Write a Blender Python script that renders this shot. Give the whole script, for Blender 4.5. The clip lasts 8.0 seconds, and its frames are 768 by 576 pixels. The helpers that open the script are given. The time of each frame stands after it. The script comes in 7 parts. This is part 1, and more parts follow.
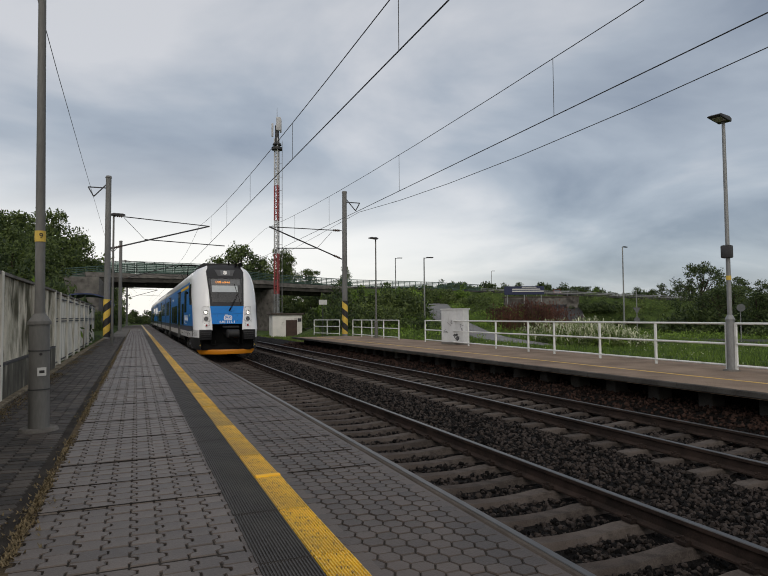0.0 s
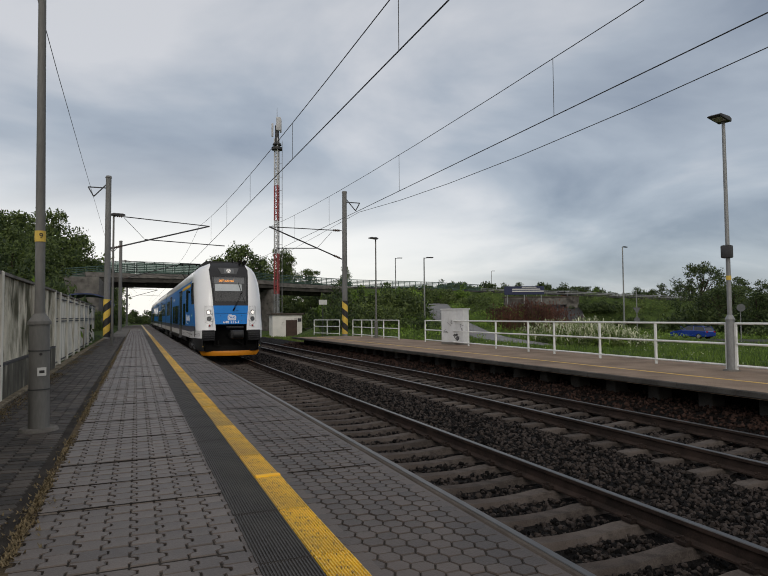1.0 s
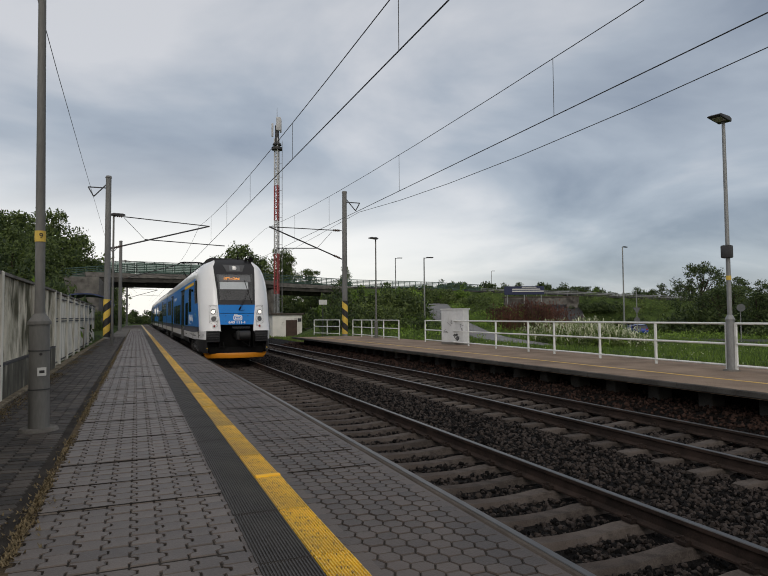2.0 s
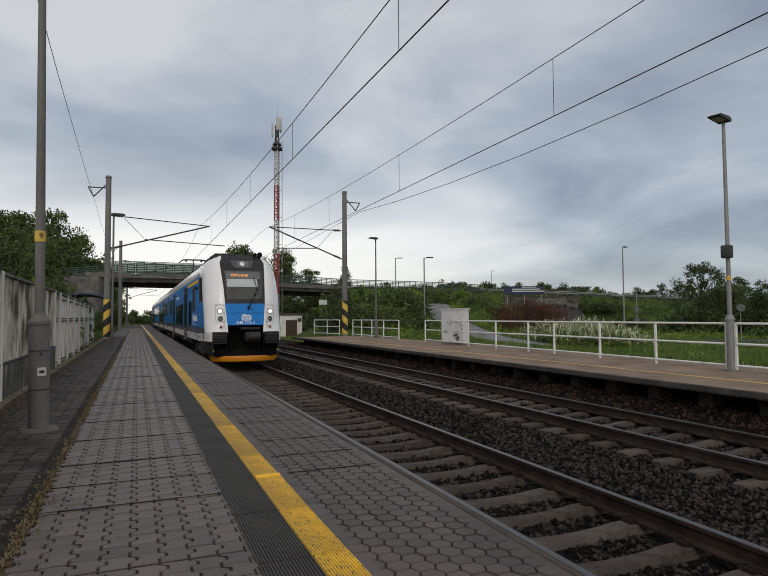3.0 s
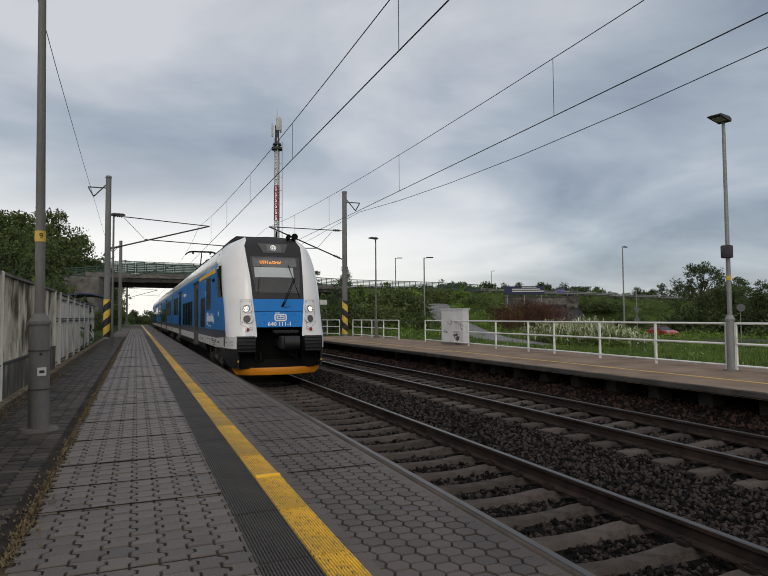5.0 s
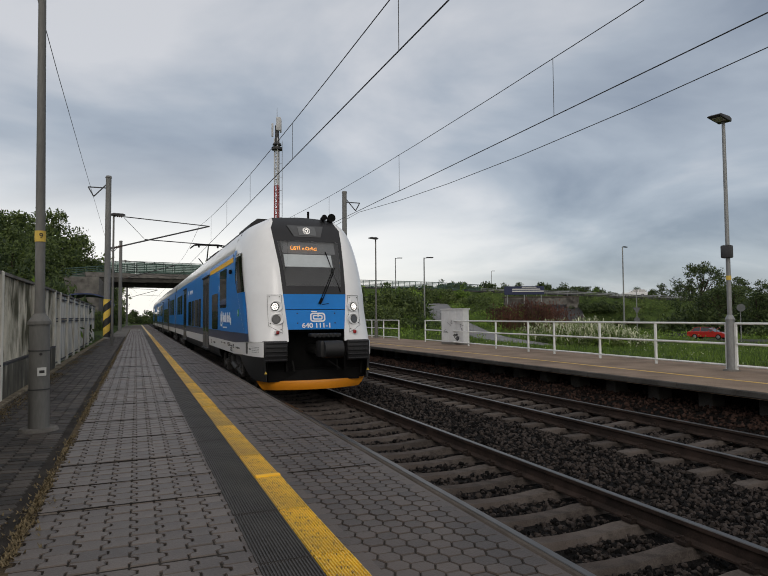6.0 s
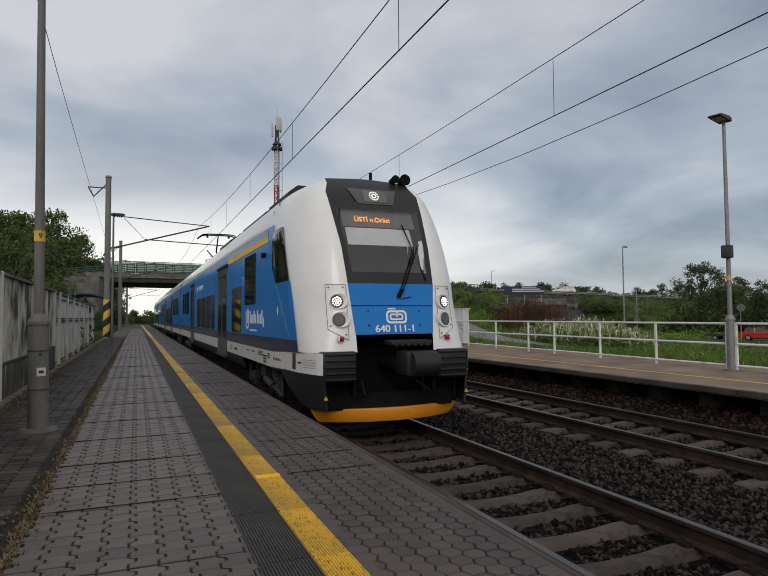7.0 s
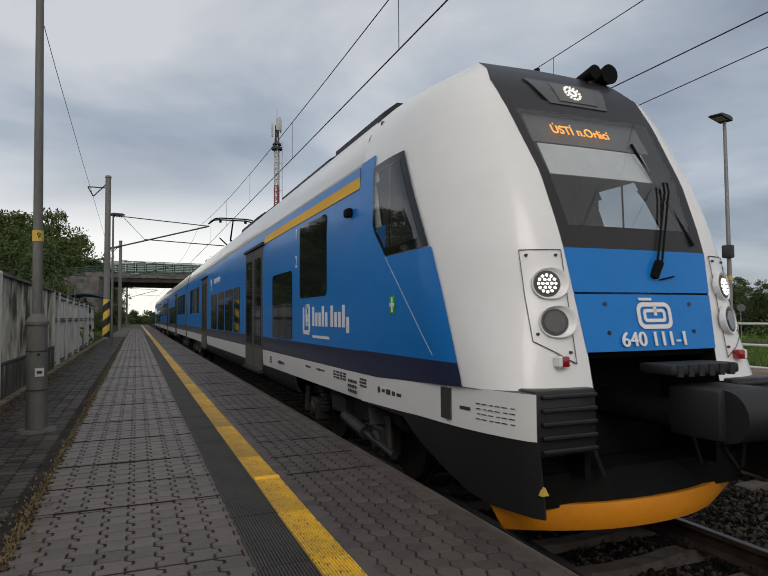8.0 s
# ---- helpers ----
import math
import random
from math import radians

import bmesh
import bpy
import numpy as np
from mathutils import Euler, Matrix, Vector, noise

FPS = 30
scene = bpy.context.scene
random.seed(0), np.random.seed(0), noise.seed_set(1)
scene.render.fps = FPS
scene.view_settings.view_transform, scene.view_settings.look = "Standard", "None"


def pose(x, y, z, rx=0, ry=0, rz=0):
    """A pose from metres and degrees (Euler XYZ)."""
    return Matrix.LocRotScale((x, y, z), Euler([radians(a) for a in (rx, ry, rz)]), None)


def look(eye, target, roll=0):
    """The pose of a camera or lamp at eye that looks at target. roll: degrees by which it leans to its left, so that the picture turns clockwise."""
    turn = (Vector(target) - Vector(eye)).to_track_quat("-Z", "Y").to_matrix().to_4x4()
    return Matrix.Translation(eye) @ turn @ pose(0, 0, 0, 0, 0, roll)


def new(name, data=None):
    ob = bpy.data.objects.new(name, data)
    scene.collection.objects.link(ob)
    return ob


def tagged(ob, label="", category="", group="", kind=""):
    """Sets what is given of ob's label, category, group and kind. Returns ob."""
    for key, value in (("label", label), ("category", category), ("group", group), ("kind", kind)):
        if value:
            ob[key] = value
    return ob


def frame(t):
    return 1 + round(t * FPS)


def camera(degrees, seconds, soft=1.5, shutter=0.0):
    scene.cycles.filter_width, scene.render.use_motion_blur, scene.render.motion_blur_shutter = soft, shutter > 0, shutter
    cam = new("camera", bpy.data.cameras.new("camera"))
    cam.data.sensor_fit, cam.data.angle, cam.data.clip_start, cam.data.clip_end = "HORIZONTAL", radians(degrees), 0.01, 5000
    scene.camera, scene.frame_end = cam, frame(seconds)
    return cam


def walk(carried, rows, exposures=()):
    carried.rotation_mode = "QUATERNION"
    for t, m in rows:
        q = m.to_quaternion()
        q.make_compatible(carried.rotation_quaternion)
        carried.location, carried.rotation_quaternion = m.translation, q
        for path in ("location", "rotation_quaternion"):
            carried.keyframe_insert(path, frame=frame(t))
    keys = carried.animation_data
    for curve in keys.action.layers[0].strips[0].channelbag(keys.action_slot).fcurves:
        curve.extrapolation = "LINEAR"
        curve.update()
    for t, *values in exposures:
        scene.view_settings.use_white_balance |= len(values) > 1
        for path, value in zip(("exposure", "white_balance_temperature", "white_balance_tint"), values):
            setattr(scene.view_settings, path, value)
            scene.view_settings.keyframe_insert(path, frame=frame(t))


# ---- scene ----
EYE = (0.0, 0.0, 1.209)
AHEAD = (0.3783, 0.9245, 0.04716)
cam = camera(64.76, 8.0, soft=1.05, shutter=0.05)


def eye_at(push):
    eye = Vector(EYE) + push * Vector(AHEAD)
    return look(eye, eye + 10 * Vector(AHEAD), -0.411)


walk(cam, [(0.0, eye_at(0)), (6.6, eye_at(0)), (7.0, eye_at(0.012)), (7.5, eye_at(0.016)), (8.0, eye_at(0.045))],
     exposures=[(0.0, 0.0, 6820, 11), (8.0, 0.0, 6820, 11)])

# ---- light: overcast evening sky, the brighter part of it behind the camera ----
SUN_TO = Vector((-0.34, -0.76, 0.56)).normalized()
world = bpy.data.worlds.new("overcast_sky")
scene.world = world
world.use_nodes = True
wt = world.node_tree
wt.nodes.clear()


def wnode(kind, **values):
    n = wt.nodes.new(kind)
    for key, value in values.items():
        n.inputs[key].default_value = value
    return n


coord = wnode("ShaderNodeTexCoord")
split = wnode("ShaderNodeSeparateXYZ")
wt.links.new(coord.outputs["Generated"], split.inputs[0])
# clouds flattened towards the horizon: direction / (height + offset)
lift = wnode("ShaderNodeMath")
lift.operation = "MAXIMUM"
lift.inputs[1].default_value = 0.0
wt.links.new(split.outputs[2], lift.inputs[0])
add = wnode("ShaderNodeMath")
add.inputs[1].default_value = 0.22
wt.links.new(lift.outputs[0], add.inputs[0])
flat = wnode("ShaderNodeVectorMath")
flat.operation = "DIVIDE"
tall = wnode("ShaderNodeCombineXYZ")
for i in range(3):
    wt.links.new(add.outputs[0], tall.inputs[i])
wt.links.new(coord.outputs["Generated"], flat.inputs[0])
wt.links.new(tall.outputs[0], flat.inputs[1])
clouds = wnode("ShaderNodeTexNoise", Scale=1.15, Detail=6.0, Roughness=0.5, Distortion=0.35)
wt.links.new(flat.outputs[0], clouds.inputs["Vector"])
cloud_ramp = wnode("ShaderNodeValToRGB")
cr = cloud_ramp.color_ramp
cr.elements[0].position, cr.elements[0].color = 0.33, (0.235, 0.285, 0.365, 1)
cr.elements[1].position, cr.elements[1].color = 0.67, (0.66, 0.69, 0.74, 1)
e = cr.elements.new(0.50)
e.color = (0.40, 0.46, 0.54, 1)
wt.links.new(clouds.outputs["Fac"], cloud_ramp.inputs[0])
# bright band near the horizon
hor = wnode("ShaderNodeValToRGB")
hr = hor.color_ramp
hr.elements[0].position, hr.elements[0].color = 0.0, (1, 1, 1, 1)
hr.elements[1].position, hr.elements[1].color = 0.27, (0, 0, 0, 1)
e = hr.elements.new(0.12)
e.color = (0.88, 0.88, 0.88, 1)
e = hr.elements.new(0.20)
e.color = (0.25, 0.25, 0.25, 1)
wt.links.new(lift.outputs[0], hor.inputs[0])
mixh = wnode("ShaderNodeMix")
mixh.data_type = "RGBA"
# the band is brightest down the line
side = wnode("ShaderNodeMapRange")
for k, v in (("From Min", 0.78), ("From Max", 0.985), ("To Min", 0.0), ("To Max", 1.0)):
    side.inputs[k].default_value = v
wt.links.new(split.outputs[1], side.inputs["Value"])
band = wnode("ShaderNodeMath")
band.operation = "MULTIPLY"
wt.links.new(hor.outputs[0], band.inputs[0])
wt.links.new(side.outputs[0], band.inputs[1])
wt.links.new(band.outputs[0], mixh.inputs[0])
wt.links.new(cloud_ramp.outputs[0], mixh.inputs[6])
mixh.inputs[7].default_value = (1.06, 1.06, 1.05, 1)
# the veiled sun's glow behind the camera
dot = wnode("ShaderNodeVectorMath")
dot.operation = "DOT_PRODUCT"
dot.inputs[1].default_value = SUN_TO
wt.links.new(coord.outputs["Generated"], dot.inputs[0])
glow = wnode("ShaderNodeMapRange")
for k, v in (("From Min", -0.1), ("From Max", 1.0), ("To Min", 0.0), ("To Max", 1.0)):
    glow.inputs[k].default_value = v
wt.links.new(dot.outputs["Value"], glow.inputs["Value"])
mixg = wnode("ShaderNodeMix")
mixg.data_type = "RGBA"
wt.links.new(glow.outputs[0], mixg.inputs[0])
wt.links.new(mixh.outputs[2], mixg.inputs[6])
mixg.inputs[7].default_value = (0.88, 0.86, 0.83, 1)
nish = wnode("ShaderNodeTexSky")
nish.sky_type = "NISHITA"
nish.sun_disc = False
nish.sun_elevation = math.asin(SUN_TO.z)
nish.sun_rotation = math.atan2(SUN_TO.x, SUN_TO.y)
bg_sky = wnode("ShaderNodeBackground", Strength=0.02)
wt.links.new(nish.outputs[0], bg_sky.inputs[0])
bg_cloud = wnode("ShaderNodeBackground", Strength=0.85)
wt.links.new(mixg.outputs[2], bg_cloud.inputs[0])
both = wnode("ShaderNodeAddShader")
wt.links.new(bg_sky.outputs[0], both.inputs[0])
wt.links.new(bg_cloud.outputs[0], both.inputs[1])
wout = wnode("ShaderNodeOutputWorld")
wt.links.new(both.outputs[0], wout.inputs[0])

sun = new("sun", bpy.data.lights.new("sun", "SUN"))
sun.data.energy, sun.data.angle, sun.data.color = 0.55, radians(25), (1.0, 0.97, 0.93)
sun.matrix_basis = look(SUN_TO * 50, (0, 0, 0))


# ---- materials ----
def mat(name, a, b=None, rough=0.8, scale=4.0, fine=60.0, bump=0.15, metal=0.0, spec=0.5, per=0.0, island=0.0, coat=0.0,
        stretch=(1, 1, 1), depth=0.01, grime=None, grime_at=(0.55, 0.75), grime_scale=1.3):
    """A surface between colours a and b by coarse and fine noise, with relief, and grime in patches."""
    m = bpy.data.materials.new(name)
    m.use_nodes = True
    t = m.node_tree
    bsdf = t.nodes["Principled BSDF"]
    b = b or tuple(0.75 * c for c in a)
    co = t.nodes.new("ShaderNodeTexCoord")
    mp = t.nodes.new("ShaderNodeMapping")
    mp.inputs["Scale"].default_value = stretch
    t.links.new(co.outputs["Object"], mp.inputs[0])
    n1 = t.nodes.new("ShaderNodeTexNoise")
    n1.inputs["Scale"].default_value, n1.inputs["Detail"].default_value = scale, 5
    n2 = t.nodes.new("ShaderNodeTexNoise")
    n2.inputs["Scale"].default_value, n2.inputs["Detail"].default_value = fine, 3
    for n in (n1, n2):
        t.links.new(mp.outputs[0], n.inputs["Vector"])
    mean = t.nodes.new("ShaderNodeMath")
    mean.operation = "ADD"
    half = t.nodes.new("ShaderNodeMath")
    half.operation = "MULTIPLY_ADD"
    half.inputs[1].default_value = 0.5
    t.links.new(n2.outputs["Fac"], half.inputs[0])
    half.inputs[2].default_value = -0.25
    t.links.new(n1.outputs["Fac"], mean.inputs[0])
    t.links.new(half.outputs[0], mean.inputs[1])
    fac = mean.outputs[0]
    if per or island:
        src = t.nodes.new("ShaderNodeObjectInfo" if per else "ShaderNodeNewGeometry")
        sw = t.nodes.new("ShaderNodeMath")
        sw.operation = "MULTIPLY_ADD"
        t.links.new(src.outputs["Random" if per else "Random Per Island"], sw.inputs[0])
        sw.inputs[1].default_value = per or island
        t.links.new(fac, sw.inputs[2])
        off = t.nodes.new("ShaderNodeMath")
        off.operation = "SUBTRACT"
        off.inputs[1].default_value = 0.5 * (per or island)
        t.links.new(sw.outputs[0], off.inputs[0])
        fac = off.outputs[0]
    ramp = t.nodes.new("ShaderNodeValToRGB")
    ramp.color_ramp.elements[0].position, ramp.color_ramp.elements[0].color = 0.3, (*b, 1)
    ramp.color_ramp.elements[1].position, ramp.color_ramp.elements[1].color = 0.7, (*a, 1)
    t.links.new(fac, ramp.inputs[0])
    colour = ramp.outputs[0]
    if grime:
        n3 = t.nodes.new("ShaderNodeTexNoise")
        n3.inputs["Scale"].default_value, n3.inputs["Detail"].default_value = grime_scale, 7
        t.links.new(mp.outputs[0], n3.inputs["Vector"])
        r3 = t.nodes.new("ShaderNodeMapRange")
        r3.inputs["From Min"].default_value, r3.inputs["From Max"].default_value = grime_at
        t.links.new(n3.outputs["Fac"], r3.inputs["Value"])
        mx = t.nodes.new("ShaderNodeMix")
        mx.data_type = "RGBA"
        t.links.new(r3.outputs[0], mx.inputs[0])
        t.links.new(colour, mx.inputs[6])
        mx.inputs[7].default_value = (*grime, 1)
        colour = mx.outputs[2]
    t.links.new(colour, bsdf.inputs["Base Color"])
    bsdf.inputs["Roughness"].default_value = rough
    bsdf.inputs["Metallic"].default_value = metal
    bsdf.inputs["Specular IOR Level"].default_value = min(spec, 0.12) if rough >= 0.75 else spec
    bsdf.inputs["Coat Weight"].default_value = coat
    bsdf.inputs["Coat Roughness"].default_value = 0.08
    if bump:
        bp = t.nodes.new("ShaderNodeBump")
        bp.inputs["Strength"].default_value, bp.inputs["Distance"].default_value = bump, depth
        t.links.new(n2.outputs["Fac"], bp.inputs["Height"])
        t.links.new(bp.outputs[0], bsdf.inputs["Normal"])
    return m


def glowing(name, colour, strength):
    m = bpy.data.materials.new(name)
    m.use_nodes = True
    p = m.node_tree.nodes["Principled BSDF"]
    p.inputs["Base Color"].default_value = (*colour, 1)
    p.inputs["Emission Color"].default_value = (*colour, 1)
    p.inputs["Emission Strength"].default_value = strength
    return m


def pane_glass(name, tint, ior=1.5):
    """Thin glass: sees through with a tint, mirrors a little, more at grazing angles."""
    m = bpy.data.materials.new(name)
    m.use_nodes = True
    t = m.node_tree
    t.nodes.clear()
    see = t.nodes.new("ShaderNodeBsdfTransparent")
    see.inputs[0].default_value = (*tint, 1)
    shine = t.nodes.new("ShaderNodeBsdfGlossy")
    shine.inputs["Roughness"].default_value = 0.03
    lw = t.nodes.new("ShaderNodeLayerWeight")
    pw = t.nodes.new("ShaderNodeMath")
    pw.operation = "POWER"
    pw.inputs[1].default_value = 4.0
    t.links.new(lw.outputs["Facing"], pw.inputs[0])
    fr = t.nodes.new("ShaderNodeMath")
    fr.operation = "MULTIPLY_ADD"
    fr.inputs[1].default_value = 0.75
    fr.inputs[2].default_value = ((ior - 1) / (ior + 1)) ** 2 * 1.8
    t.links.new(pw.outputs[0], fr.inputs[0])
    mx = t.nodes.new("ShaderNodeMixShader")
    out = t.nodes.new("ShaderNodeOutputMaterial")
    t.links.new(fr.outputs[0], mx.inputs[0])
    t.links.new(see.outputs[0], mx.inputs[1])
    t.links.new(shine.outputs[0], mx.inputs[2])
    t.links.new(mx.outputs[0], out.inputs[0])
    return m


def leaf_mat(name, a, b):
    m = mat(name, a, b, rough=0.6, scale=0.35, fine=2.0, bump=0, island=0.5, spec=0.3)
    t = m.node_tree
    bsdf = t.nodes["Principled BSDF"]
    tr = t.nodes.new("ShaderNodeBsdfTranslucent")
    src = bsdf.inputs["Base Color"].links[0].from_socket
    t.links.new(src, tr.inputs[0])
    mx = t.nodes.new("ShaderNodeMixShader")
    mx.inputs[0].default_value = 0.25
    t.links.new(bsdf.outputs[0], mx.inputs[1])
    t.links.new(tr.outputs[0], mx.inputs[2])
    t.links.new(mx.outputs[0], t.nodes["Material Output"].inputs[0])
    return m


M = dict(
    paver=mat("paver_concrete", (0.122, 0.097, 0.081), (0.060, 0.047, 0.040), 0.48, 1.2, 90, 0.5, per=0.24, spec=0.5, grime=(0.065, 0.055, 0.05), grime_at=(0.58, 0.78), grime_scale=1.7, depth=0.004),
    paver_j=mat("paver_concrete_joined", (0.122, 0.097, 0.081), (0.060, 0.047, 0.040), 0.48, 1.2, 90, 0.5, island=0.24, spec=0.5, grime=(0.065, 0.055, 0.05), grime_at=(0.58, 0.78), grime_scale=1.7, depth=0.004),
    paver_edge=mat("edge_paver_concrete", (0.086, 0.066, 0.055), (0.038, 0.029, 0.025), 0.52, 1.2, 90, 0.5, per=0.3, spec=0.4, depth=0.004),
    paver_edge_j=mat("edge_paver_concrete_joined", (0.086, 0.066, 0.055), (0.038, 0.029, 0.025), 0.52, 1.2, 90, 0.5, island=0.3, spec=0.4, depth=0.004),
    paver_dark=mat("dark_paver", (0.078, 0.066, 0.057), (0.022, 0.019, 0.017), 0.65, 2.5, 70, 0.5, per=0.5, spec=0.2, depth=0.004),
    paver_dark_j=mat("dark_paver_joined", (0.078, 0.066, 0.057), (0.022, 0.019, 0.017), 0.65, 2.5, 70, 0.5, island=0.5, spec=0.2, depth=0.004),
    bed=mat("paving_bed", (0.05, 0.043, 0.037), (0.022, 0.02, 0.018), 0.95, 5, 120, 0.4),
    far_paving=mat("worn_paving", (0.17, 0.145, 0.135), (0.11, 0.097, 0.09), 0.85, 0.8, 30, 0.3),
    far_deck=mat("worn_reddish_deck", (0.275, 0.205, 0.152), (0.15, 0.110, 0.082), 0.85, 1.0, 40, 0.3),
    ribbed=mat("ribbed_rubber", (0.064, 0.058, 0.054), (0.03, 0.027, 0.026), 0.7, 3, 80, 0.2),
    yellow=mat("yellow_guide", (0.84, 0.52, 0.035), (0.36, 0.23, 0.045), 0.45, 2.2, 140, 0.2, per=0.22, grime=(0.22, 0.145, 0.045), grime_at=(0.54, 0.68), grime_scale=26),
    kerb=mat("kerb_concrete", (0.105, 0.088, 0.075), (0.055, 0.047, 0.04), 0.85, 2, 60, 0.3),
    concrete=mat("concrete", (0.20, 0.188, 0.172), (0.10, 0.094, 0.086), 0.9, 1.2, 40, 0.3, grime=(0.07, 0.065, 0.06)),
    wall=mat("stained_wall", (0.70, 0.65, 0.53), (0.38, 0.35, 0.27), 0.9, 4.0, 34, 0.6, stretch=(1, 1, 0.5), grime=(0.085, 0.08, 0.05), grime_at=(0.46, 0.62), grime_scale=2.4),
    wall_low=mat("dark_wall_plinth", (0.15, 0.14, 0.115), (0.06, 0.056, 0.046), 0.95, 4, 40, 0.4, stretch=(1, 1, 0.25), grime=(0.30, 0.28, 0.23), grime_at=(0.60, 0.68), grime_scale=4),
    wall_pale=mat("pale_wall_panel", (0.78, 0.755, 0.67), (0.52, 0.50, 0.435), 0.85, 3, 40, 0.25, stretch=(1, 1, 0.12), grime=(0.22, 0.20, 0.15), grime_at=(0.54, 0.66), grime_scale=4.5),
    # bed coloured near-black to give the shaded gaps between the stones
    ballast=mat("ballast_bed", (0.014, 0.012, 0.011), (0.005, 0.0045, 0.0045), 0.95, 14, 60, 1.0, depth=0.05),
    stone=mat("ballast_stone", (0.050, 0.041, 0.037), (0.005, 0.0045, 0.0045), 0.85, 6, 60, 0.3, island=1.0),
    stone_rust=mat("rusty_ballast_stone", (0.048, 0.028, 0.022), (0.009, 0.006, 0.005), 0.9, 6, 60, 0.3, island=0.8),
    sleeper=mat("sleeper_concrete", (0.110, 0.093, 0.083), (0.045, 0.038, 0.034), 0.9, 5, 70, 0.5, per=0.3, grime=(0.045, 0.034, 0.028)),
    rail_top=mat("polished_rail_steel", (0.17, 0.16, 0.152), (0.09, 0.085, 0.08), 0.42, 2, 40, 0.05, metal=1.0, stretch=(1, 0.1, 1)),
    rail=mat("rusty_rail_steel", (0.052, 0.036, 0.03), (0.022, 0.017, 0.015), 0.8, 4, 60, 0.3),
    galv=mat("galvanised_steel", (0.30, 0.31, 0.31), (0.19, 0.195, 0.195), 0.55, 2, 40, 0.1, metal=0.4, stretch=(1, 1, 0.3)),
    pole=mat("grey_painted_steel", (0.155, 0.152, 0.142), (0.10, 0.098, 0.092), 0.6, 2, 40, 0.15, stretch=(1, 1, 0.25), grime=(0.12, 0.06, 0.035), grime_at=(0.66, 0.8)),
    mast=mat("mast_concrete_grey", (0.20, 0.20, 0.195), (0.12, 0.12, 0.118), 0.7, 1.5, 30, 0.2, stretch=(1, 1, 0.2)),
    dark_steel=mat("dark_steel", (0.06, 0.06, 0.062), (0.03, 0.03, 0.032), 0.6, 4, 50, 0.15, metal=0.3),
    wire=mat("oxidised_wire", (0.05, 0.05, 0.05), (0.03, 0.03, 0.03), 0.6, 4, 50, 0.0, metal=0.5),
    white_paint=mat("white_railing_paint", (0.80, 0.81, 0.79), (0.62, 0.63, 0.61), 0.5, 2, 40, 0.1, grime=(0.2, 0.19, 0.17), grime_at=(0.62, 0.8)),
    cabinet=mat("pale_grey_cabinet", (0.66, 0.67, 0.67), (0.52, 0.53, 0.54), 0.5, 2, 30, 0.05, grime=(0.3, 0.29, 0.27), grime_at=(0.62, 0.8)),
    scrawl=mat("black_scrawl", (0.03, 0.03, 0.035), None, 0.6),
    hazard_y=mat("hazard_yellow", (0.70, 0.48, 0.07), (0.52, 0.35, 0.06), 0.6, 3, 40, 0.1),
    hazard_k=mat("hazard_black", (0.022, 0.02, 0.02), (0.014, 0.013, 0.013), 0.6, 3, 40, 0.1),
    sign_white=mat("sign_white", (0.6, 0.6, 0.58), (0.5, 0.5, 0.48), 0.5),
    sign_grey=mat("sign_back", (0.13, 0.135, 0.14), (0.09, 0.095, 0.10), 0.5, 3, 30, 0.05, metal=0.3),
    green_rail=mat("green_railing_paint", (0.036, 0.085, 0.062), (0.02, 0.05, 0.036), 0.5, 2, 30, 0.1),
    girder=mat("dark_bridge_girder", (0.075, 0.07, 0.062), (0.035, 0.033, 0.03), 0.8, 1.0, 20, 0.2, grime=(0.13, 0.12, 0.10)),
    hut=mat("pale_hut_render", (0.82, 0.80, 0.75), (0.66, 0.645, 0.60), 0.9, 1.0, 30, 0.2, grime=(0.22, 0.2, 0.17), grime_at=(0.58, 0.75)),
    brown=mat("brown_door", (0.07, 0.04, 0.028), (0.045, 0.027, 0.02), 0.7, 3, 30, 0.1),
    red_paint=mat("tower_red", (0.34, 0.06, 0.06), (0.22, 0.045, 0.045), 0.6, 0.8, 20, 0.1),
    tower_white=mat("tower_white", (0.55, 0.55, 0.55), (0.42, 0.42, 0.42), 0.6, 0.8, 20, 0.1),
    asphalt=mat("asphalt", (0.075, 0.075, 0.077), (0.045, 0.045, 0.046), 0.9, 1, 60, 0.3),
    path=mat("path_asphalt", (0.22, 0.22, 0.225), (0.15, 0.15, 0.153), 0.9, 0.6, 40, 0.3),
    grass_sheet=mat("meadow_ground", (0.07, 0.105, 0.026), (0.025, 0.042, 0.012), 0.95, 0.35, 9, 0.6, depth=0.08, grime=(0.075, 0.06, 0.03), grime_at=(0.62, 0.8), grime_scale=0.3),
    grass=leaf_mat("grass_blade", (0.155, 0.24, 0.038), (0.05, 0.09, 0.018)),
    leaf=leaf_mat("tree_leaf", (0.15, 0.20, 0.055), (0.05, 0.076, 0.026)),
    leaf_dark=leaf_mat("dark_leaf", (0.10, 0.14, 0.042), (0.03, 0.05, 0.019)),
    leaf_light=leaf_mat("bush_leaf", (0.20, 0.31, 0.05), (0.07, 0.12, 0.024)),
    leaf_pale=leaf_mat("pale_flower_leaf", (0.78, 0.77, 0.58), (0.16, 0.22, 0.07)),
    dry=leaf_mat("dry_red_stalk", (0.15, 0.062, 0.042), (0.05, 0.024, 0.02)),
